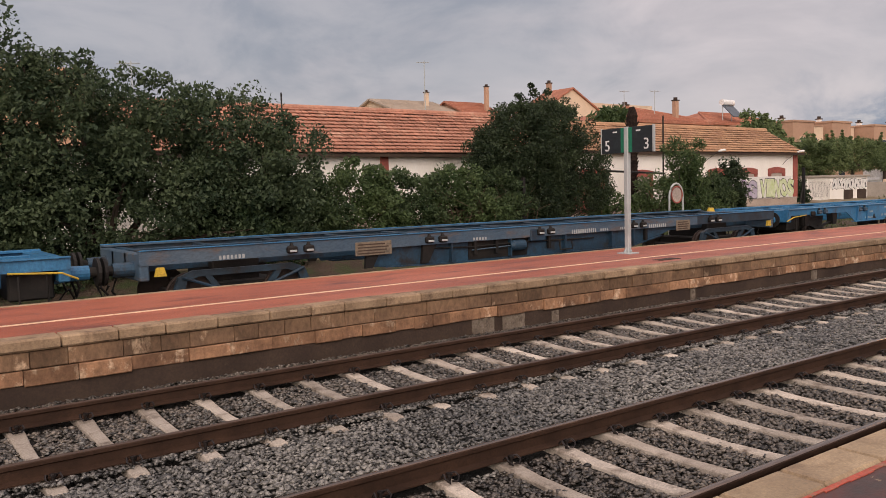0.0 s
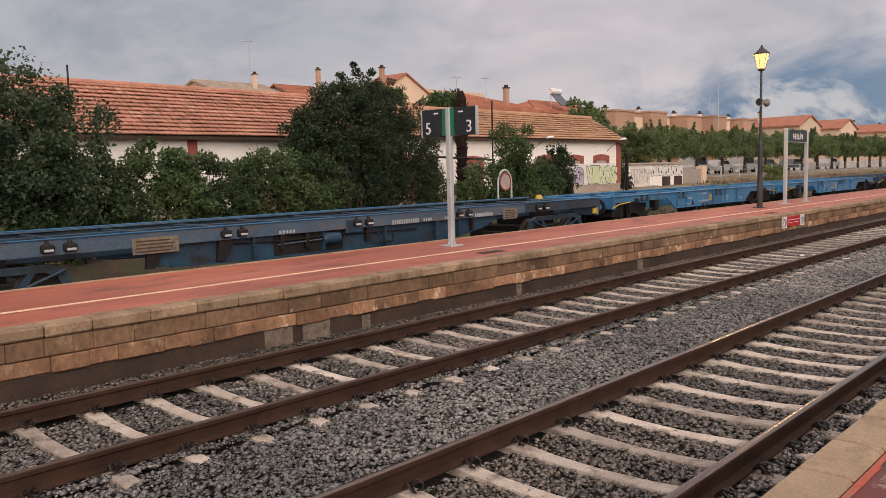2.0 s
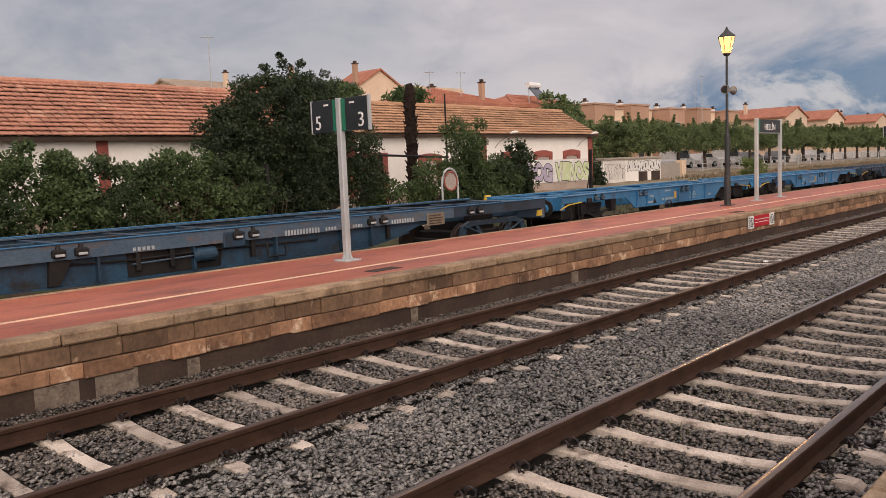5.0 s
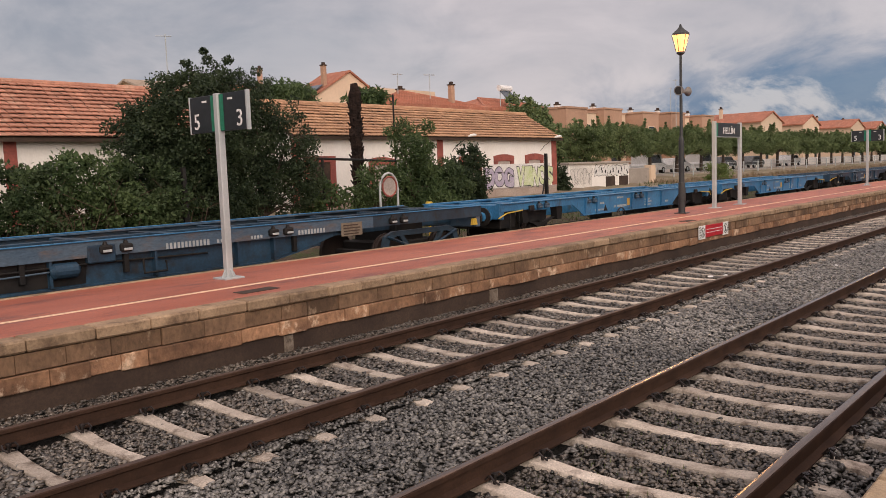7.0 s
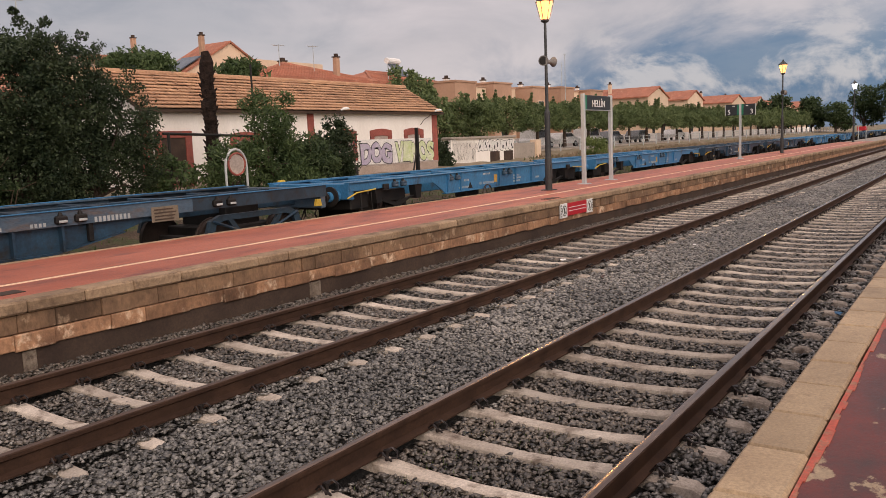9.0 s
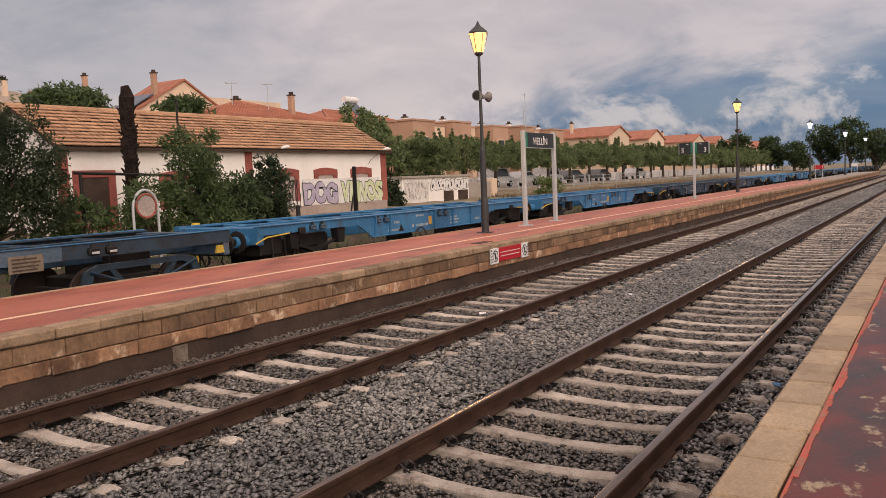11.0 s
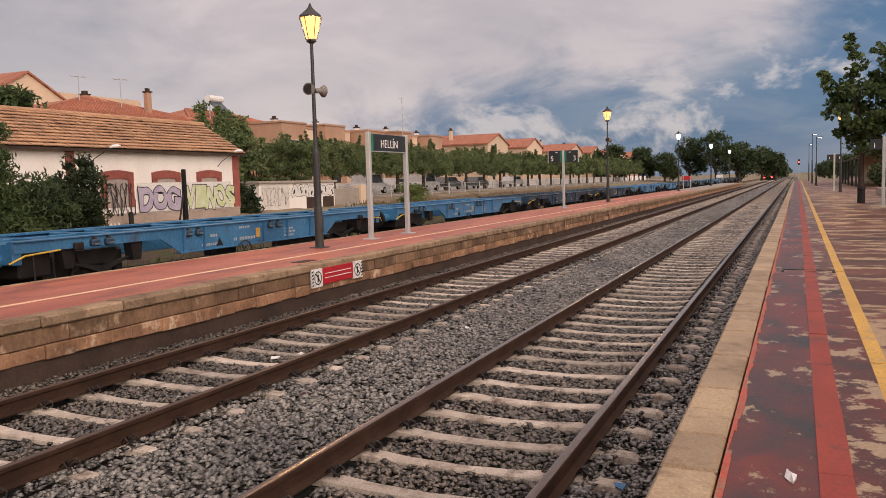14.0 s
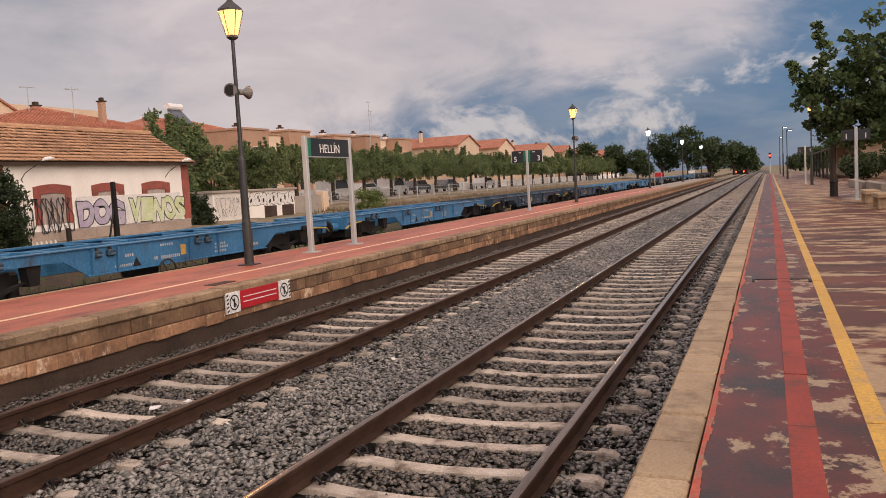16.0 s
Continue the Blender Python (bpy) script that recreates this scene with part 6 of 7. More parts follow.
# ---- plants ----
def leaf_cloud(name, clumps, leaf, per, rng_, flat=0.55):
    """Leaves as bent four-cornered blades round clump centres (x, y, z, radius)."""
    c = np.asarray(clumps, float)
    n = len(c) * per
    idx = np.repeat(np.arange(len(c)), per)
    dirs = rng_.normal(size=(n, 3))
    dirs /= np.linalg.norm(dirs, axis=1)[:, None]
    rad = c[idx, 3] * rng_.uniform(0.15, 1.0, n) ** 0.5
    p = c[idx, :3] + dirs * rad[:, None] * np.array([1, 1, 0.8])
    u = rng_.normal(size=(n, 3)) + dirs * 0.6
    u[:, 2] -= 0.25
    u /= np.linalg.norm(u, axis=1)[:, None]
    w = np.cross(u, rng_.normal(size=(n, 3)) + np.array([0, 0, 1.2]))
    w /= np.linalg.norm(w, axis=1)[:, None] + 1e-9
    nn = np.cross(u, w)
    L = (leaf * rng_.uniform(0.6, 1.3, n))[:, None]
    v = np.stack([p - u * L * 0.5, p + w * L * flat * 0.5 + nn * L * 0.12, p + u * L * 0.5, p - w * L * flat * 0.5 + nn * L * 0.12], 1)
    q_ = np.arange(n)[:, None] * 4
    f = np.concatenate([q_ + np.array([[0, 1, 2]]), q_ + np.array([[0, 2, 3]])], 0)
    return mesh_np(name, v.reshape(-1, 3), f)


def crown_clumps(blobs, n, rng_, r):
    """Clump centres spread over ellipsoids (cx, cy, cz, rx, ry, rz), most of them near the surface."""
    b = np.asarray(blobs, float)
    wgt = b[:, 3] * b[:, 4] * b[:, 5]
    k = rng_.choice(len(b), n, p=wgt / wgt.sum())
    d = rng_.normal(size=(n, 3))
    d /= np.linalg.norm(d, axis=1)[:, None]
    s = rng_.uniform(0.25, 1.0, n) ** 0.45
    c = b[k, :3] + d * s[:, None] * b[k, 3:6]
    return np.concatenate([c, (r * rng_.uniform(0.6, 1.35, n))[:, None]], 1)


def tree(name, base, blobs, n, r, leaf, per, mat, label, category="tree", group="", trunk=0.14, limbs=7, seed=1, flat=0.55, bark=None, sprigs=()):
    rg = np.random.default_rng(seed)
    t = thing(name, pose(*base), label, category, group)
    rel = [(a - base[0], b - base[1], c - base[2], d, e, f) for a, b, c, d, e, f in blobs]
    cl = crown_clumps(rel, n, rg, r)
    if sprigs:
        cl = np.concatenate([cl, np.array([(a - base[0], b - base[1], c - base[2], d) for a, b, c, d in sprigs])])
    low = min(b[2] - b[5] for b in rel)
    fork = Vector((0, 0, max(0.35, low + 0.25)))
    w = Shape()
    if trunk:
        w.tube([(0, 0, -0.15), (0.03, 0.02, fork.z * 0.5), fork], [trunk * 1.35, trunk, trunk * 0.85], 9)
        for k in rg.choice(len(cl), min(limbs, len(cl)), replace=False):
            e = Vector(cl[k, :3])
            mid = fork.lerp(e, 0.5) + Vector((rg.uniform(-0.2, 0.2), rg.uniform(-0.2, 0.2), 0.15))
            w.tube([fork - Vector((0, 0, 0.1)), mid, e], [trunk * 0.6, trunk * 0.33, trunk * 0.08], 6)
        part("trunk", w, bark or M_BARK, t)
    part("crown", leaf_cloud("crown", cl, leaf, per, rg, flat), mat, t, "dense leafy crown")
    return t


tree("broadleaf_tree", (4.8, 21.6, 0.2), [(3.6, 21.0, 3.4, 2.6, 1.9, 2.0), (6.3, 21.2, 3.2, 2.3, 1.8, 1.7), (8.2, 21.2, 3.0, 1.7, 1.5, 1.9), (9.6, 21.2, 2.8, 1.2, 1.1, 1.5), (5.0, 20.4, 1.6, 4.6, 1.3, 1.3), (8.0, 20.5, 1.7, 2.2, 1.2, 1.2), (1.6, 20.8, 3.2, 2.4, 1.8, 2.6)],
     1000, 0.40, 0.125, 105, M_LEAFD, "large dark green broadleaf tree beside the siding", trunk=0.2, limbs=12, seed=11,
     sprigs=[(2.6, 20.2, 6.0, 0.4), (2.2, 20.2, 5.6, 0.5), (2.9, 20.3, 5.5, 0.35), (4.4, 20.9, 5.35, 0.28), (5.3, 21, 5.1, 0.3), (6.2, 21, 4.95, 0.28), (7.4, 21.1, 4.75, 0.3), (8.7, 21.1, 4.45, 0.3), (5.8, 20.9, 5.0, 0.3)])
tree("evergreen_tree", (20.0, 22.9, 0.35), [(19.6, 22.8, 3.3, 1.9, 1.5, 1.75), (18.3, 22.7, 2.7, 1.3, 1.2, 1.5), (20.3, 22.7, 4.5, 1.0, 0.9, 0.85), (19.6, 22.8, 1.5, 2.0, 1.2, 1.0)],
     520, 0.34, 0.105, 120, M_LEAFE, "dense dark evergreen tree between the sheds", trunk=0.18, limbs=10, seed=12,
     sprigs=[(19.3, 22.8, 5.0, 0.24), (19.5, 22.8, 5.35, 0.18), (20.2, 22.8, 5.5, 0.22), (20.6, 22.8, 5.3, 0.26), (20.9, 22.8, 5.55, 0.18), (20.1, 22.8, 5.75, 0.14), (18.6, 22.8, 4.5, 0.28), (17.6, 22.8, 4.05, 0.26), (17.1, 22.8, 3.5, 0.3), (21.2, 22.8, 5.1, 0.24)])
tree("feathery_tree", (22.2, 23.2, 0.35), [(21.6, 23.1, 3.9, 1.4, 1.1, 1.35), (22.9, 23.2, 3.0, 1.4, 1.1, 1.3), (23.2, 23.1, 1.7, 1.2, 0.9, 0.9), (21.5, 23.1, 1.8, 1.3, 1.0, 1.1)],
     360, 0.31, 0.12, 80, M_LEAFE, "thin-crowned dark tree with bare twigs at its top", trunk=0.09, limbs=22, seed=13, flat=0.4,
     sprigs=[(21.5, 23.1, 5.25, 0.2), (22.1, 23.1, 5.35, 0.2), (22.6, 23.1, 5.1, 0.22), (23.5, 23.1, 4.5, 0.25), (24.2, 23.2, 3.2, 0.22), (24.3, 23.2, 2.5, 0.2)])
for i, (x, y, z, rx, rz, m) in enumerate(((9.9, 21.6, 1.6, 1.5, 1.35, M_LEAF), (12.0, 21.8, 1.65, 1.5, 1.4, M_LEAFB), (14.0, 22.0, 1.55, 1.5, 1.35, M_LEAF), (15.9, 21.8, 1.6, 1.3, 1.35, M_LEAFB), (17.4, 22.0, 1.5, 1.2, 1.3, M_LEAF), (7.6, 20.6, 1.0, 1.6, 1.0, M_LEAF), (2.0, 20.2, 1.0, 2.2, 1.1, M_LEAFD))):
    tree("shrub", (x, y, 0.2), [(x, y, z, rx, 1.1, rz), (x + 0.5, y - 0.3, z - 0.4, rx * 0.9, 1.0, rz * 0.7)], 125, 0.30, 0.12, 95, m, "overgrown green shrub in front of the goods shed", "shrub", "overgrown shrubs", trunk=0.05, limbs=6, seed=30 + i, bark=M_TWIG)
# saplings and creepers before the railway house
for i, (x, y, h, n) in enumerate(((28.0, 22.1, 4.1, 42), (29.3, 22.4, 2.9, 34), (26.9, 22.9, 2.6, 32), (30.0, 22.0, 2.4, 34), (28.4, 21.6, 1.7, 34))):
    tree("sapling", (x, y, 0.4), [(x, y, h - 0.9, 1.0, 0.8, 0.85), (x + 0.2, y, h * 0.45, 1.0, 0.8, 0.8)], n + 14, 0.36, 0.20, 66, (M_LEAFB, M_LEAF)[i % 2], "feathery young tree growing wild by the railway house", "tree", "wild saplings", trunk=0.05, limbs=8, seed=50 + i, flat=0.26)
# blackish leaves: the shade of this gap is put into the hedge's colour
tree("hedge", (47.9, 28.9, 0.6), [(47.5, 28.9, 1.4, 0.8, 0.5, 1.0), (48.6, 29.0, 1.2, 0.8, 0.5, 0.9)], 120, 0.26, 0.14, 60, M_LEAFE, "green hedge darkened for the shaded gap between the house and the hut", "hedge", trunk=0.05, limbs=6, seed=67)
tree("ivy_mass", (31.5, 22.4, 0.4), [(31.5, 22.4, 1.75, 0.95, 0.8, 1.25), (30.6, 22.5, 1.2, 0.9, 0.7, 0.9)], 200, 0.28, 0.13, 70, M_LEAFE, "dense ivy-covered stump before the white wall", "shrub", trunk=0.12, limbs=6, seed=61)
tree("leaning_shrub", (29.6, 22.8, 0.4), [(29.6, 22.8, 1.5, 1.1, 0.8, 1.1), (28.9, 22.6, 0.9, 1.3, 0.8, 0.7)], 90, 0.3, 0.15, 50, M_LEAF, "straggly shrub with red-brown stems", "shrub", trunk=0.05, limbs=9, seed=62, bark=M_TWIG)
tree("shrub", (25.2, 23.6, 0.35), [(25.2, 23.6, 1.1, 1.0, 0.8, 0.8)], 50, 0.3, 0.16, 40, M_LEAFB, "low green shrub beside the tree", "shrub", trunk=0.04, limbs=5, seed=63)
tree("wild_shrub", (46.2, 18.3, -0.2), [(46.2, 18.3, 1.0, 0.95, 0.7, 1.1)], 80, 0.26, 0.13, 46, M_LEAFW, "bright green wild shrub beside the wagons", "shrub", trunk=0.04, limbs=6, seed=64, flat=0.35)
tree("background_tree", (43.5, 40.0, 1.0), [(43.3, 40.0, 6.7, 1.5, 1.2, 0.7)], 60, 0.5, 0.5, 26, M_LEAFB, "light green treetop rising behind the roof", "tree", trunk=0.12, limbs=6, seed=65, flat=0.3)
tree("background_tree", (32.4, 35.0, 0.9), [(32.0, 35.0, 5.9, 1.5, 1.3, 0.9), (33.4, 35.2, 5.8, 1.2, 1.1, 0.85)], 110, 0.45, 0.26, 60, M_LEAFB, "light green treetop rising behind the roof", "tree", trunk=0.14, limbs=7, seed=66, flat=0.35)
# twigs
brush = Shape()
rt = random.Random(4)
for k in range(90):
    x, y = rt.uniform(14.5, 18.6), rt.uniform(21.0, 22.4)
    brush.tube([(x, y, 0.4), (x + rt.uniform(-0.4, 0.4), y + rt.uniform(-0.2, 0.2), rt.uniform(0.9, 1.5)), (x + rt.uniform(-0.9, 0.9), y + rt.uniform(-0.3, 0.3), rt.uniform(1.3, 2.2))], [0.014, 0.010, 0.004], 4)
tagged(part("dry_brush", brush, M_TWIG), "tangle of bare brown twigs and dry stems", "brushwood", kind="stuff")
# burnt palm trunk
pt = Shape()
pts, rad = [], []
for k in range(30):
    z = 0.3 + k * 0.177
    pts.append((27.7 + 0.02 * math.sin(k), 24.65 + 0.02 * math.cos(k * 1.7), z))
    rad.append(0.225 + 0.06 * noise.noise((k * 0.9, 1.3, 0)) + 0.02 * math.sin(k * 2.1) - (0.07 if k > 27 else 0))
pt.tube(pts, rad, 12)
for k in range(90):
    g, z = k * 2.4 + noise.noise((k * 0.7, 0, 0)), 0.7 + k * 0.046
    pt.tube([(27.7 + 0.19 * math.cos(g), 24.65 + 0.19 * math.sin(g), z), (27.7 + 0.31 * math.cos(g), 24.65 + 0.31 * math.sin(g), z + 0.14)], [0.055, 0.02], 5)
tagged(part("dead_palm", pt, M_PALM), "blackened dead palm without a crown", "palm")
# iron frame between the palm and the saplings
t = thing("iron_trellis", pose(25.4, 24.0, 0.35), "black iron bar between a short post and a tall thin pole", "trellis")
part("short_post", Shape().tube([(0, 0, -0.2), (0, 0, 2.32)], 0.05, 8), M_BLACK, t)
part("tall_pole", Shape().tube([(4.1, 0.4, -0.2), (4.1, 0.4, 4.75)], 0.035, 8), M_BLACK, t)
part("cross_bar", Shape().tube([(-0.2, 0, 2.3), (1.8, 0.2, 2.24), (4.15, 0.38, 2.16)], 0.045, 8), M_BLACK, t)
# oval mirror-like sign on two posts, black posts and yellow cap by the siding
t = thing("oval_sign", pose(24.1, 19.5, 0.1), "faded round sign in a bent tube frame", "sign")
hoop = [(-0.38, 0, -0.2), (-0.38, 0, 1.45)] + [(0.38 * math.cos(math.pi * (1 - k / 8)), 0, 1.5 + 0.46 * math.sin(math.pi * k / 8)) for k in range(9)] + [(0.38, 0, 1.45), (0.38, 0, -0.2)]
part("tube_frame", Shape().tube(hoop, 0.035, 8), M_POST, t)
part("disc", Shape().tube([(0, -0.03, 1.55), (0, 0.02, 1.55)], 0.30, 22), M_INFILL, t, "faded disc")
part("disc_rim", Shape().tube([(0.30 * math.cos(2 * math.pi * k / 22), -0.035, 1.55 + 0.30 * math.sin(2 * math.pi * k / 22)) for k in range(23)], 0.03, 6, False), M_REDTRIM, t)
for x, y, h in ((33.45, 20.0, 2.5), (18.2, 21.2, 2.3)):
    p = Shape().prism([(-0.09, -0.2), (0.09, -0.2), (0.05, h), (-0.05, h)], "y", -0.05, 0.05)
    p.tube([(-0.02, 0, h * 0.72), (-0.55, 0, 0.0)], 0.03, 6)
    tagged(part("iron_post", p, M_BLACK, at=pose(x, y, 0.1)), "tapered black iron post with a raking stay", "post", "black iron posts")
tagged(part("yellow_cap", Shape().tube([(0, 0, -0.1), (0, 0, 0.9), (0, 0, 0.95), (0, 0, 1.15)], [0.04, 0.04, 0.16, 0.10], 10), M_YELLOWSTEEL, at=pose(24.9, 18.6, 0.0)), "small post with a yellow cap by the siding", "post")
t = thing("picket_fence", pose(36.3, 27.45, 0.3), "short pale paling fence at the foot of the house", "fence")
for k in range(9):
    part("paling", Shape().prism([(k * 0.21, -0.1), (k * 0.21 + 0.11, -0.1), (k * 0.21 + 0.11, 0.34), (k * 0.21 + 0.055, 0.42), (k * 0.21, 0.34)], "y", -0.015, 0.015), M_PANEL, t)
for z in (0.05, 0.24):
    part("fence_rail", Shape().box(-0.05, 0.016, z, 1.85, 0.05, z + 0.05), M_PANEL, t)
tagged(part("iron_stub", Shape().tube([(0, 0, -0.2), (0, 0, 0.78), (0, 0, 0.82)], [0.10, 0.10, 0.07], 10), M_BLACK, at=pose(38.55, 27.3, 0.3)), "short black iron stub post before the house", "post")
# street trees
for i in range(26):
    x = 63.0 + i * 5.6
    top = 5.1 + 0.35 * math.sin(i * 2.1)
    rs = random.Random(300 + i)
    shoots = []
    for k in range(11):
        sx, sy = x + rs.uniform(-2.6, 2.6), 35.9 + rs.uniform(-1.6, 1.2)
        z0, lean = top - 0.35 * abs(sx - x) + 0.1, rs.uniform(-0.12, 0.12)
        shoots += [(sx + lean * u, sy, z0 + 0.26 * u, 0.22 - 0.05 * u) for u in range(rs.choice((2, 3, 3, 4)))]
    tree("street_tree", (x, 35.9, 1.0), [(x, 35.9, 4.15, 3.1, 2.5, 1.15), (x + 0.5, 35.6, 3.4, 3.0, 2.3, 0.75), (x - 0.5, 36, top - 0.6, 2.0, 1.7, 0.75)], 110, 0.46, 0.20 if i < 12 else 0.38, 96 if i < 12 else 26, M_LEAFS,
         "leafy mulberry street tree with a broad ragged crown", "tree", "street trees", trunk=0.16, limbs=6, seed=100 + i, flat=0.42, sprigs=shoots)
for i, (x, y, h) in enumerate(((57.0, 36.6, 7.6), (60.0, 37.0, 6.5), (63.5, 37.0, 5.8), (54.0, 36.5, 7.2))):
    tree("tall_shrub_tree", (x, y, 0.9), [(x, y, h - 2.8, 2.3, 1.6, 2.0), (x + 0.3, y, h - 0.6, 0.55, 0.5, 0.9), (x - 0.9, y, h - 1.0, 0.4, 0.4, 0.8)], 90, 0.42, 0.28, 40, M_LEAFS, "upright leafy tree behind the railway house", "tree", "trees behind the house", trunk=0.12, limbs=6, seed=140 + i)
tree("shooting_tree", (52.0, 34.2, 0.9), [(52.0, 34.2, 4.0, 1.7, 1.2, 1.4), (52.6, 34.4, 2.6, 2.0, 1.3, 1.2)], 110, 0.36, 0.26, 44, M_LEAFS, "young leafy tree with tall upright shoots behind the hut", "tree", trunk=0.1, limbs=8, seed=150, flat=0.4,
     sprigs=[(51.4, 34.1, 5.0 + 0.28 * k, 0.24 - 0.012 * k) for k in range(7)] + [(52.1, 33.6, 5.0 + 0.28 * k, 0.24 - 0.012 * k) for k in range(7)] + [(53.4, 34.3, 4.6 + 0.3 * k, 0.26 - 0.02 * k) for k in range(6)])
# dark pines far down the line
for i, (x, y, h, r) in enumerate(((198, 12.5, 11.2, 4.5), (202, 18.5, 10.5, 3.6), (200, 8.0, 8.6, 4.0), (205, 3.5, 7.6, 3.6), (206, 0.8, 6.0, 2.4), (196, 23, 7.0, 3.0), (200, 28.5, 8.8, 2.6), (198, 34.5, 9.6, 2.8), (202, 39.5, 8.2, 2.4))):
    tree("pine_tree", (x, y + 6, 0.5), [(x, y + 6, h * 0.72, r, r * 0.8, h * 0.26), (x + 2, y + 5, h * 0.45, r * 0.9, r * 0.7, h * 0.25)], 110, 1.0, 0.6, 34, M_LEAF, "dark spreading pine far down the line", "tree", "distant pines", trunk=0.3, limbs=6, seed=160 + i)
for i, (x, y, h) in enumerate(((190, -6, 4.6), (205, -11, 5.5), (215, -18, 6.5), (225, -27, 7.0), (240, -5, 4.5), (250, -14, 6.0))):
    tree("distant_tree", (x, y, 0.3), [(x, y, h * 0.6, 3.6, 3.4, h * 0.42)], 90, 0.9, 0.6, 30, M_LEAF, "hazy dark tree far beyond the platform end", "tree", "trees beyond the platform", trunk=0.2, limbs=5, seed=210 + i)
# the mulberry on the near platform
tree("platform_tree", (55.0, -0.25, NEAR_TOP), [(55.0, -1.2, 5.0, 2.3, 2.4, 1.9), (54.6, 0.2, 4.8, 1.4, 1.0, 1.3), (55.4, -2.6, 5.8, 2.2, 2.0, 2.0), (55.0, -1.0, 3.5, 1.9, 1.9, 0.9), (54.9, -2.6, 4.0, 1.6, 1.8, 1.2)], 185, 0.42, 0.27, 44, M_LEAFB, "large-leaved mulberry tree on the platform", trunk=0.13, limbs=10, seed=180, flat=0.8,
     sprigs=[(54.3, 0.35, 7.9, 0.25), (54.3, 0.25, 7.5, 0.3), (54.4, 0.1, 7.1, 0.3), (54.4, -0.1, 6.7, 0.4), (54.3, 1.35, 6.3, 0.3), (54.3, 1.2, 5.9, 0.35), (54.4, 1.0, 5.6, 0.4), (54.6, -0.9, 7.3, 0.4), (54.6, -1.8, 8.0, 0.5), (54.6, -2.6, 8.4, 0.6)])
tagged(part("tree_guard", Shape().tube([(0, 0, -0.02), (0, 0, 0.6), (0, 0, 0.62), (0, 0, 0.75)], [0.17, 0.16, 0.20, 0.15], 12), M_BLACK, at=pose(55.0, -0.25, NEAR_TOP)), "black iron guard round the foot of the tree", "tree guard")
for i, (x, y, h) in enumerate(((70, -5.5, 2.6), (78, -6.5, 2.4), (88, -4.6, 2.0), (140, -4, 3.5), (150, -6, 4.5))):
    tree("garden_shrub", (x, y, NEAR_TOP - 0.01), [(x, y, h * 0.62 + 0.4, 2.0, 1.6, h * 0.5)], 70, 0.45, 0.3, 30, M_LEAF, "rounded green shrub by the station", "shrub", "station shrubs", trunk=0.06, limbs=4, seed=190 + i)

# weeds beside the siding and in the waste ground
def blades(name, n, x0, x1, y0, y1, h, mat, label, seed, w=0.02, bare=-0.2, bed=None):
    rg = np.random.default_rng(seed)
    x, y = rg.uniform(x0, x1, n), rg.uniform(y0, y1, n)
    patch = np.sin(x * 0.7 + seed) + np.sin(y * 1.9 + x * 0.33) + rg.uniform(-0.9, 0.9, n)
    keep = patch > bare
    x, y = x[keep], y[keep]
    n = len(x)
    z = (bed(y) if bed else ground_height(x, y)) - 0.03
    g, hh = rg.uniform(0, 6.28, n), h * rg.uniform(0.35, 1.2, n)
    dx, dy = np.cos(g), np.sin(g)
    lean = rg.uniform(0.1, 0.6, n) * hh
    v = np.stack([np.stack([x - dy * w, y + dx * w, z], 1), np.stack([x + dy * w, y - dx * w, z], 1), np.stack([x + dx * lean, y + dy * lean, z + hh], 1)], 1)
    tagged(part(name, mesh_np(name, v.reshape(-1, 3), np.arange(3 * n).reshape(-1, 3)), mat), label, "weeds", kind="stuff")


blades("siding_weeds", 12000, 14, 60, 13.78, 15.0, 0.13, M_GRASS, "green and yellow weeds beside the siding", 1)
blades("mound_grass", 9000, 15.5, 20.5, 13.78, 14.7, 0.16, M_GRASS, "green grass tuft between the platform and the wagon", 5, 0.012, -0.6)
blades("track_weeds", 14000, 1, 36, 4.15, 5.5, 0.07, M_LEAFW, "tiny green weeds between the rails", 6, 0.006, 1.35, ballast_height)
blades("edge_weeds", 6000, 2, 36, 9.6, 10.4, 0.06, M_LEAFW, "tiny green weeds along the platform foot", 7, 0.006, 1.35, ballast_height)
blades("rough_weeds", 9000, 16, 62, 18.4, 21.0, 0.22, M_GRASS, "rough green weeds behind the wagons", 2, 0.025)
blades("waste_grass", 26000, 60, 130, 19, 29, 0.35, M_STRAW, "dry straw-coloured grass on the waste ground", 3, 0.05)
blades("waste_weeds", 4000, 56, 110, 19, 29, 0.28, M_GRASS, "green weeds on the waste ground", 4, 0.03)

rl = np.random.default_rng(9)
lx, ly = rl.uniform(3.5, 16.5, 520), rl.uniform(13.85, 18.4, 520)
heaps = np.stack([lx, ly, ground_height(lx, ly) + 0.03, rl.uniform(0.08, 0.2, 520)], 1)
tagged(part("leaf_litter", leaf_cloud("leaf_litter", heaps, 0.09, 22, rl), M_LITTER), "brown dead leaves and debris heaped under the wagon", "leaf litter", kind="stuff")


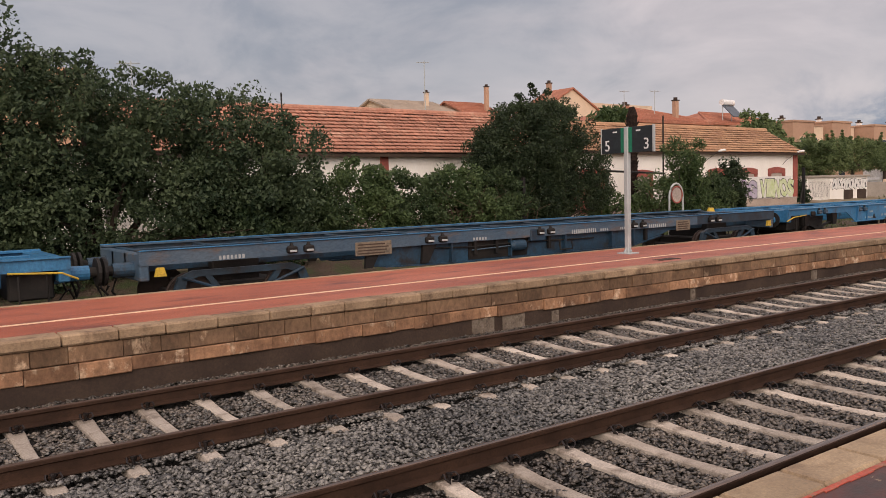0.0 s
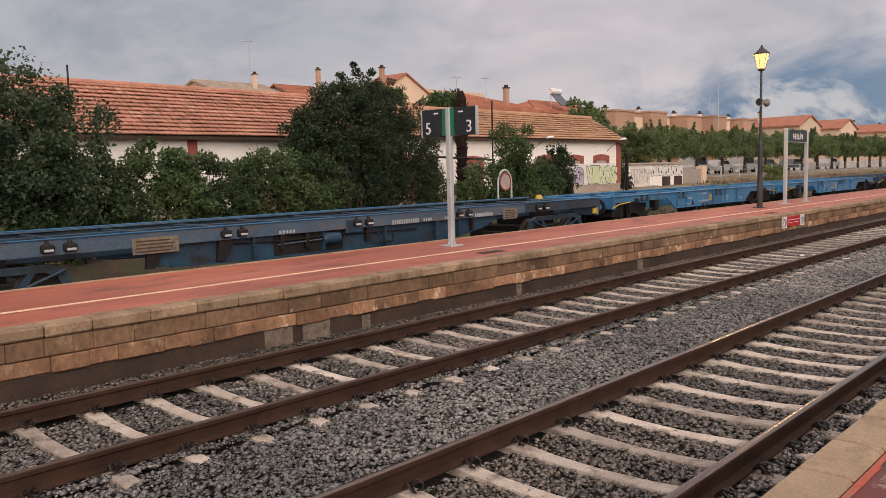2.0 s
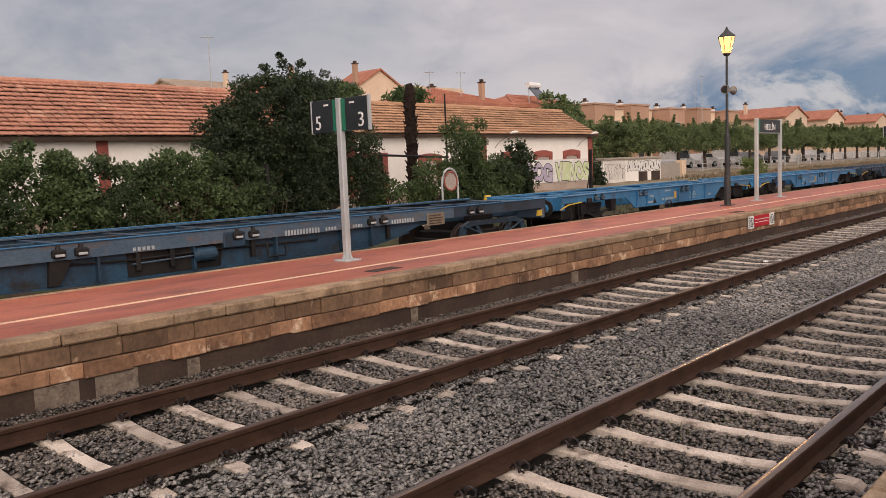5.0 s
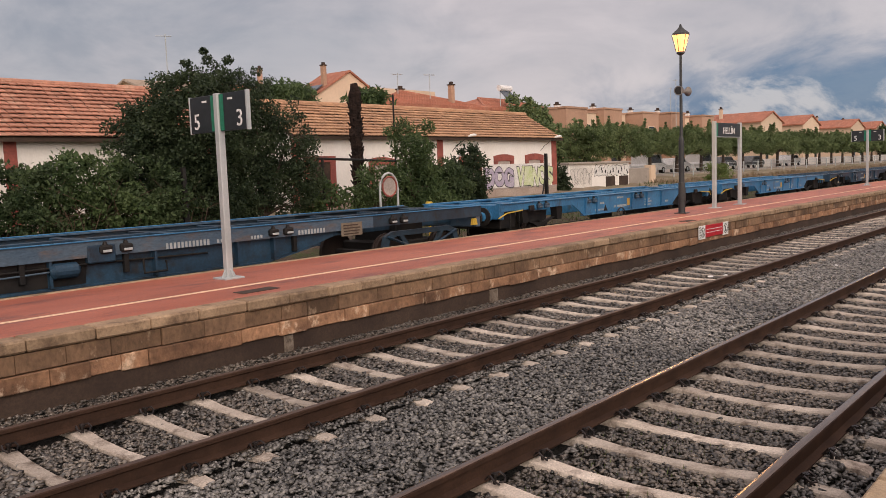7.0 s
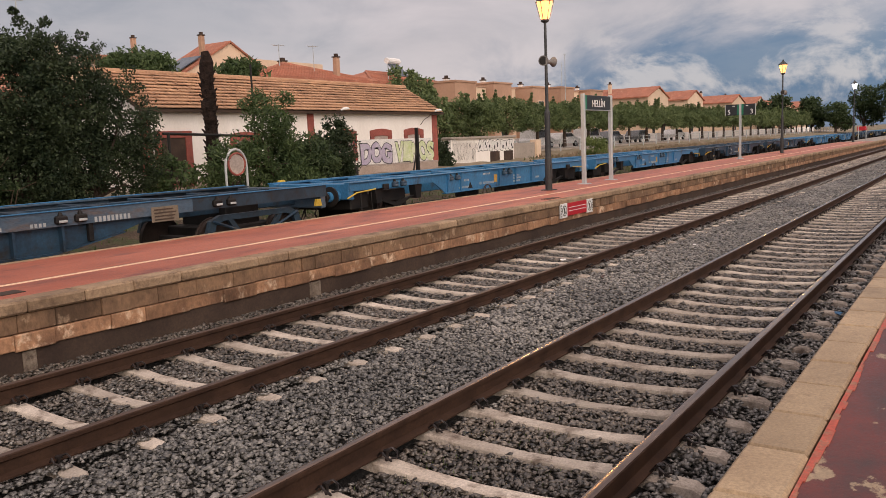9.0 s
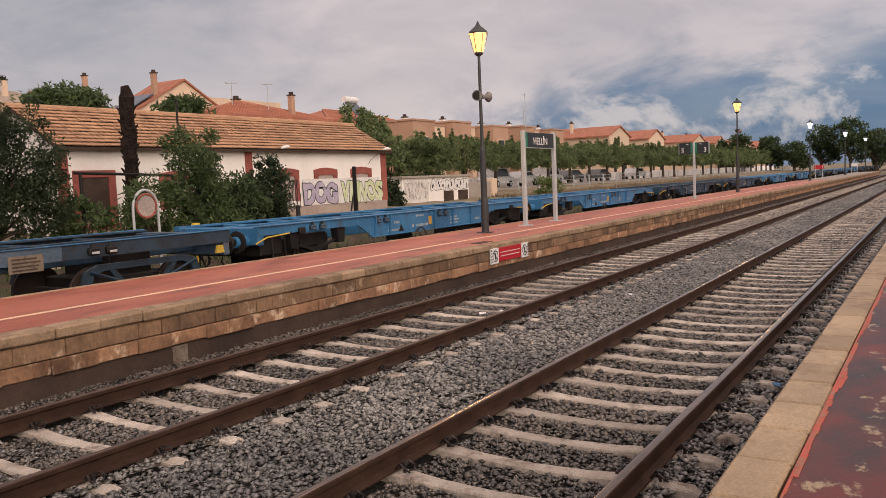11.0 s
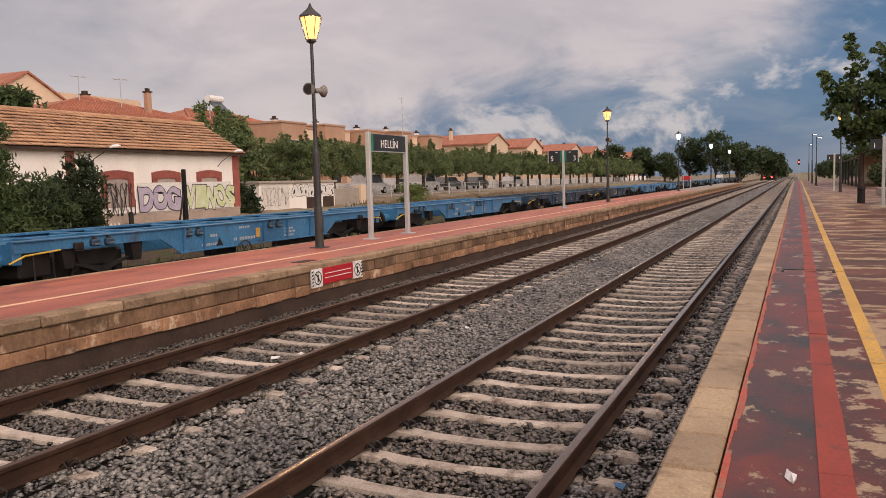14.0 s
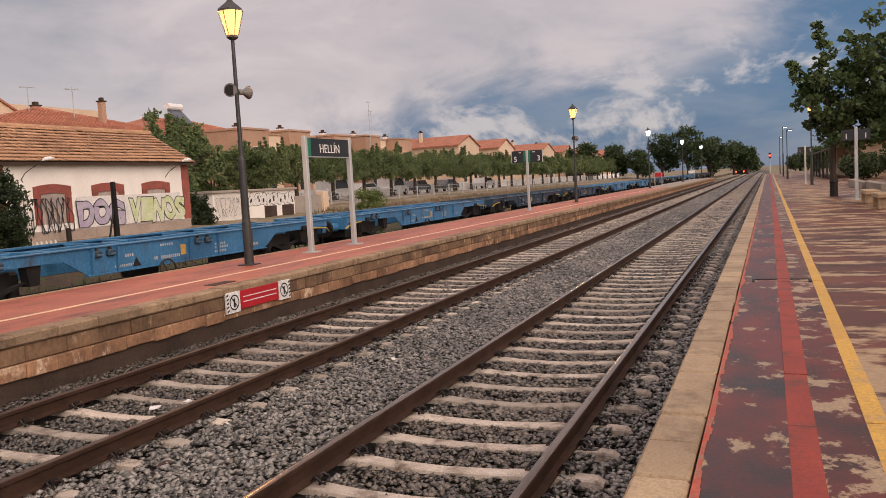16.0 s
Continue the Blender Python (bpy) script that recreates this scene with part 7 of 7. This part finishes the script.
# ---- pieces of the platforms ----
def pieces(name, parent, mat, x0, x1, y0, y1, z0, z1, length, jitter, seed, gap=0.004, proud=0.012, chamfer=0.012, ragged=0.0, far=None):
    """A course of blocks along the line, each block an object of its own."""
    r = random.Random(seed)
    shapes = [Shape().box(-0.5, y0 + d, z0 + g, 0.5, y1, z1 + e, chamfer).mesh(name) for d, e, g in
              [(r.uniform(-proud, proud), r.uniform(-0.004, 0.003), r.uniform(-ragged, ragged)) for _ in range(7)]]
    for me in shapes:
        me.materials.append(mat)
    x = x0
    while x < x1:
        w = length * r.uniform(1 - jitter, 1 + jitter)
        ob = new(name, r.choice(shapes))
        ob.parent = parent
        ob.location = (x + w / 2, 0, 0)
        ob.scale = (w - gap, 1, 1)
        x += w
    if far:
        s = Shape()
        while x < far:
            w = length * r.uniform(1 - jitter, 1 + jitter)
            s.box(x, y0 + r.uniform(-proud, proud), z0, x + w - gap, y1, z1)
            x += w
        tagged(part("distant_" + name, s, mat, parent), kind="stuff")


pieces("coping_block", far_platform, M_COPING, -9, 60, FAR_EDGE - 0.03, FAR_EDGE + 0.30, FAR_TOP - 0.13, FAR_TOP + 0.004, 0.62, 0.2, 1, gap=0.008, chamfer=0.022, far=150)
pieces("stone_block", far_platform, M_BLOCK, -9, 60, FAR_EDGE, FAR_EDGE + 0.10, FAR_TOP - 0.335, FAR_TOP - 0.14, 0.45, 0.4, 2, far=150, proud=0.016, chamfer=0.010)
pieces("stone_block", far_platform, M_BLOCKLOW, -9.2, 60, FAR_EDGE, FAR_EDGE + 0.10, FAR_TOP - 0.515, FAR_TOP - 0.345, 0.5, 0.4, 3, far=150, proud=0.02, chamfer=0.010, ragged=0.016)
near_face = bpy.data.objects["near_platform_face"]
pieces("coping_block", near_face, M_NEARCOPING, -9, 75, NEAR_EDGE - 0.285, NEAR_EDGE, NEAR_TOP - 0.16, NEAR_TOP + 0.006, 0.565, 0.06, 5, gap=0.022, proud=0.008, chamfer=0.018, far=170)
pieces("painted_slab", near_strip, M_REDLINE, -9, 75, 2.17, 2.325, NEAR_TOP - 0.02, NEAR_TOP, 1.27, 0.02, 8, gap=0.007, proud=0.003, chamfer=0.002, far=170)
pieces("yellow_slab", near_strip, M_YELLOW, -9, 75, 1.785, 1.905, NEAR_TOP - 0.02, NEAR_TOP, 1.27, 0.02, 9, gap=0.005, proud=0.003, chamfer=0.002, far=170)
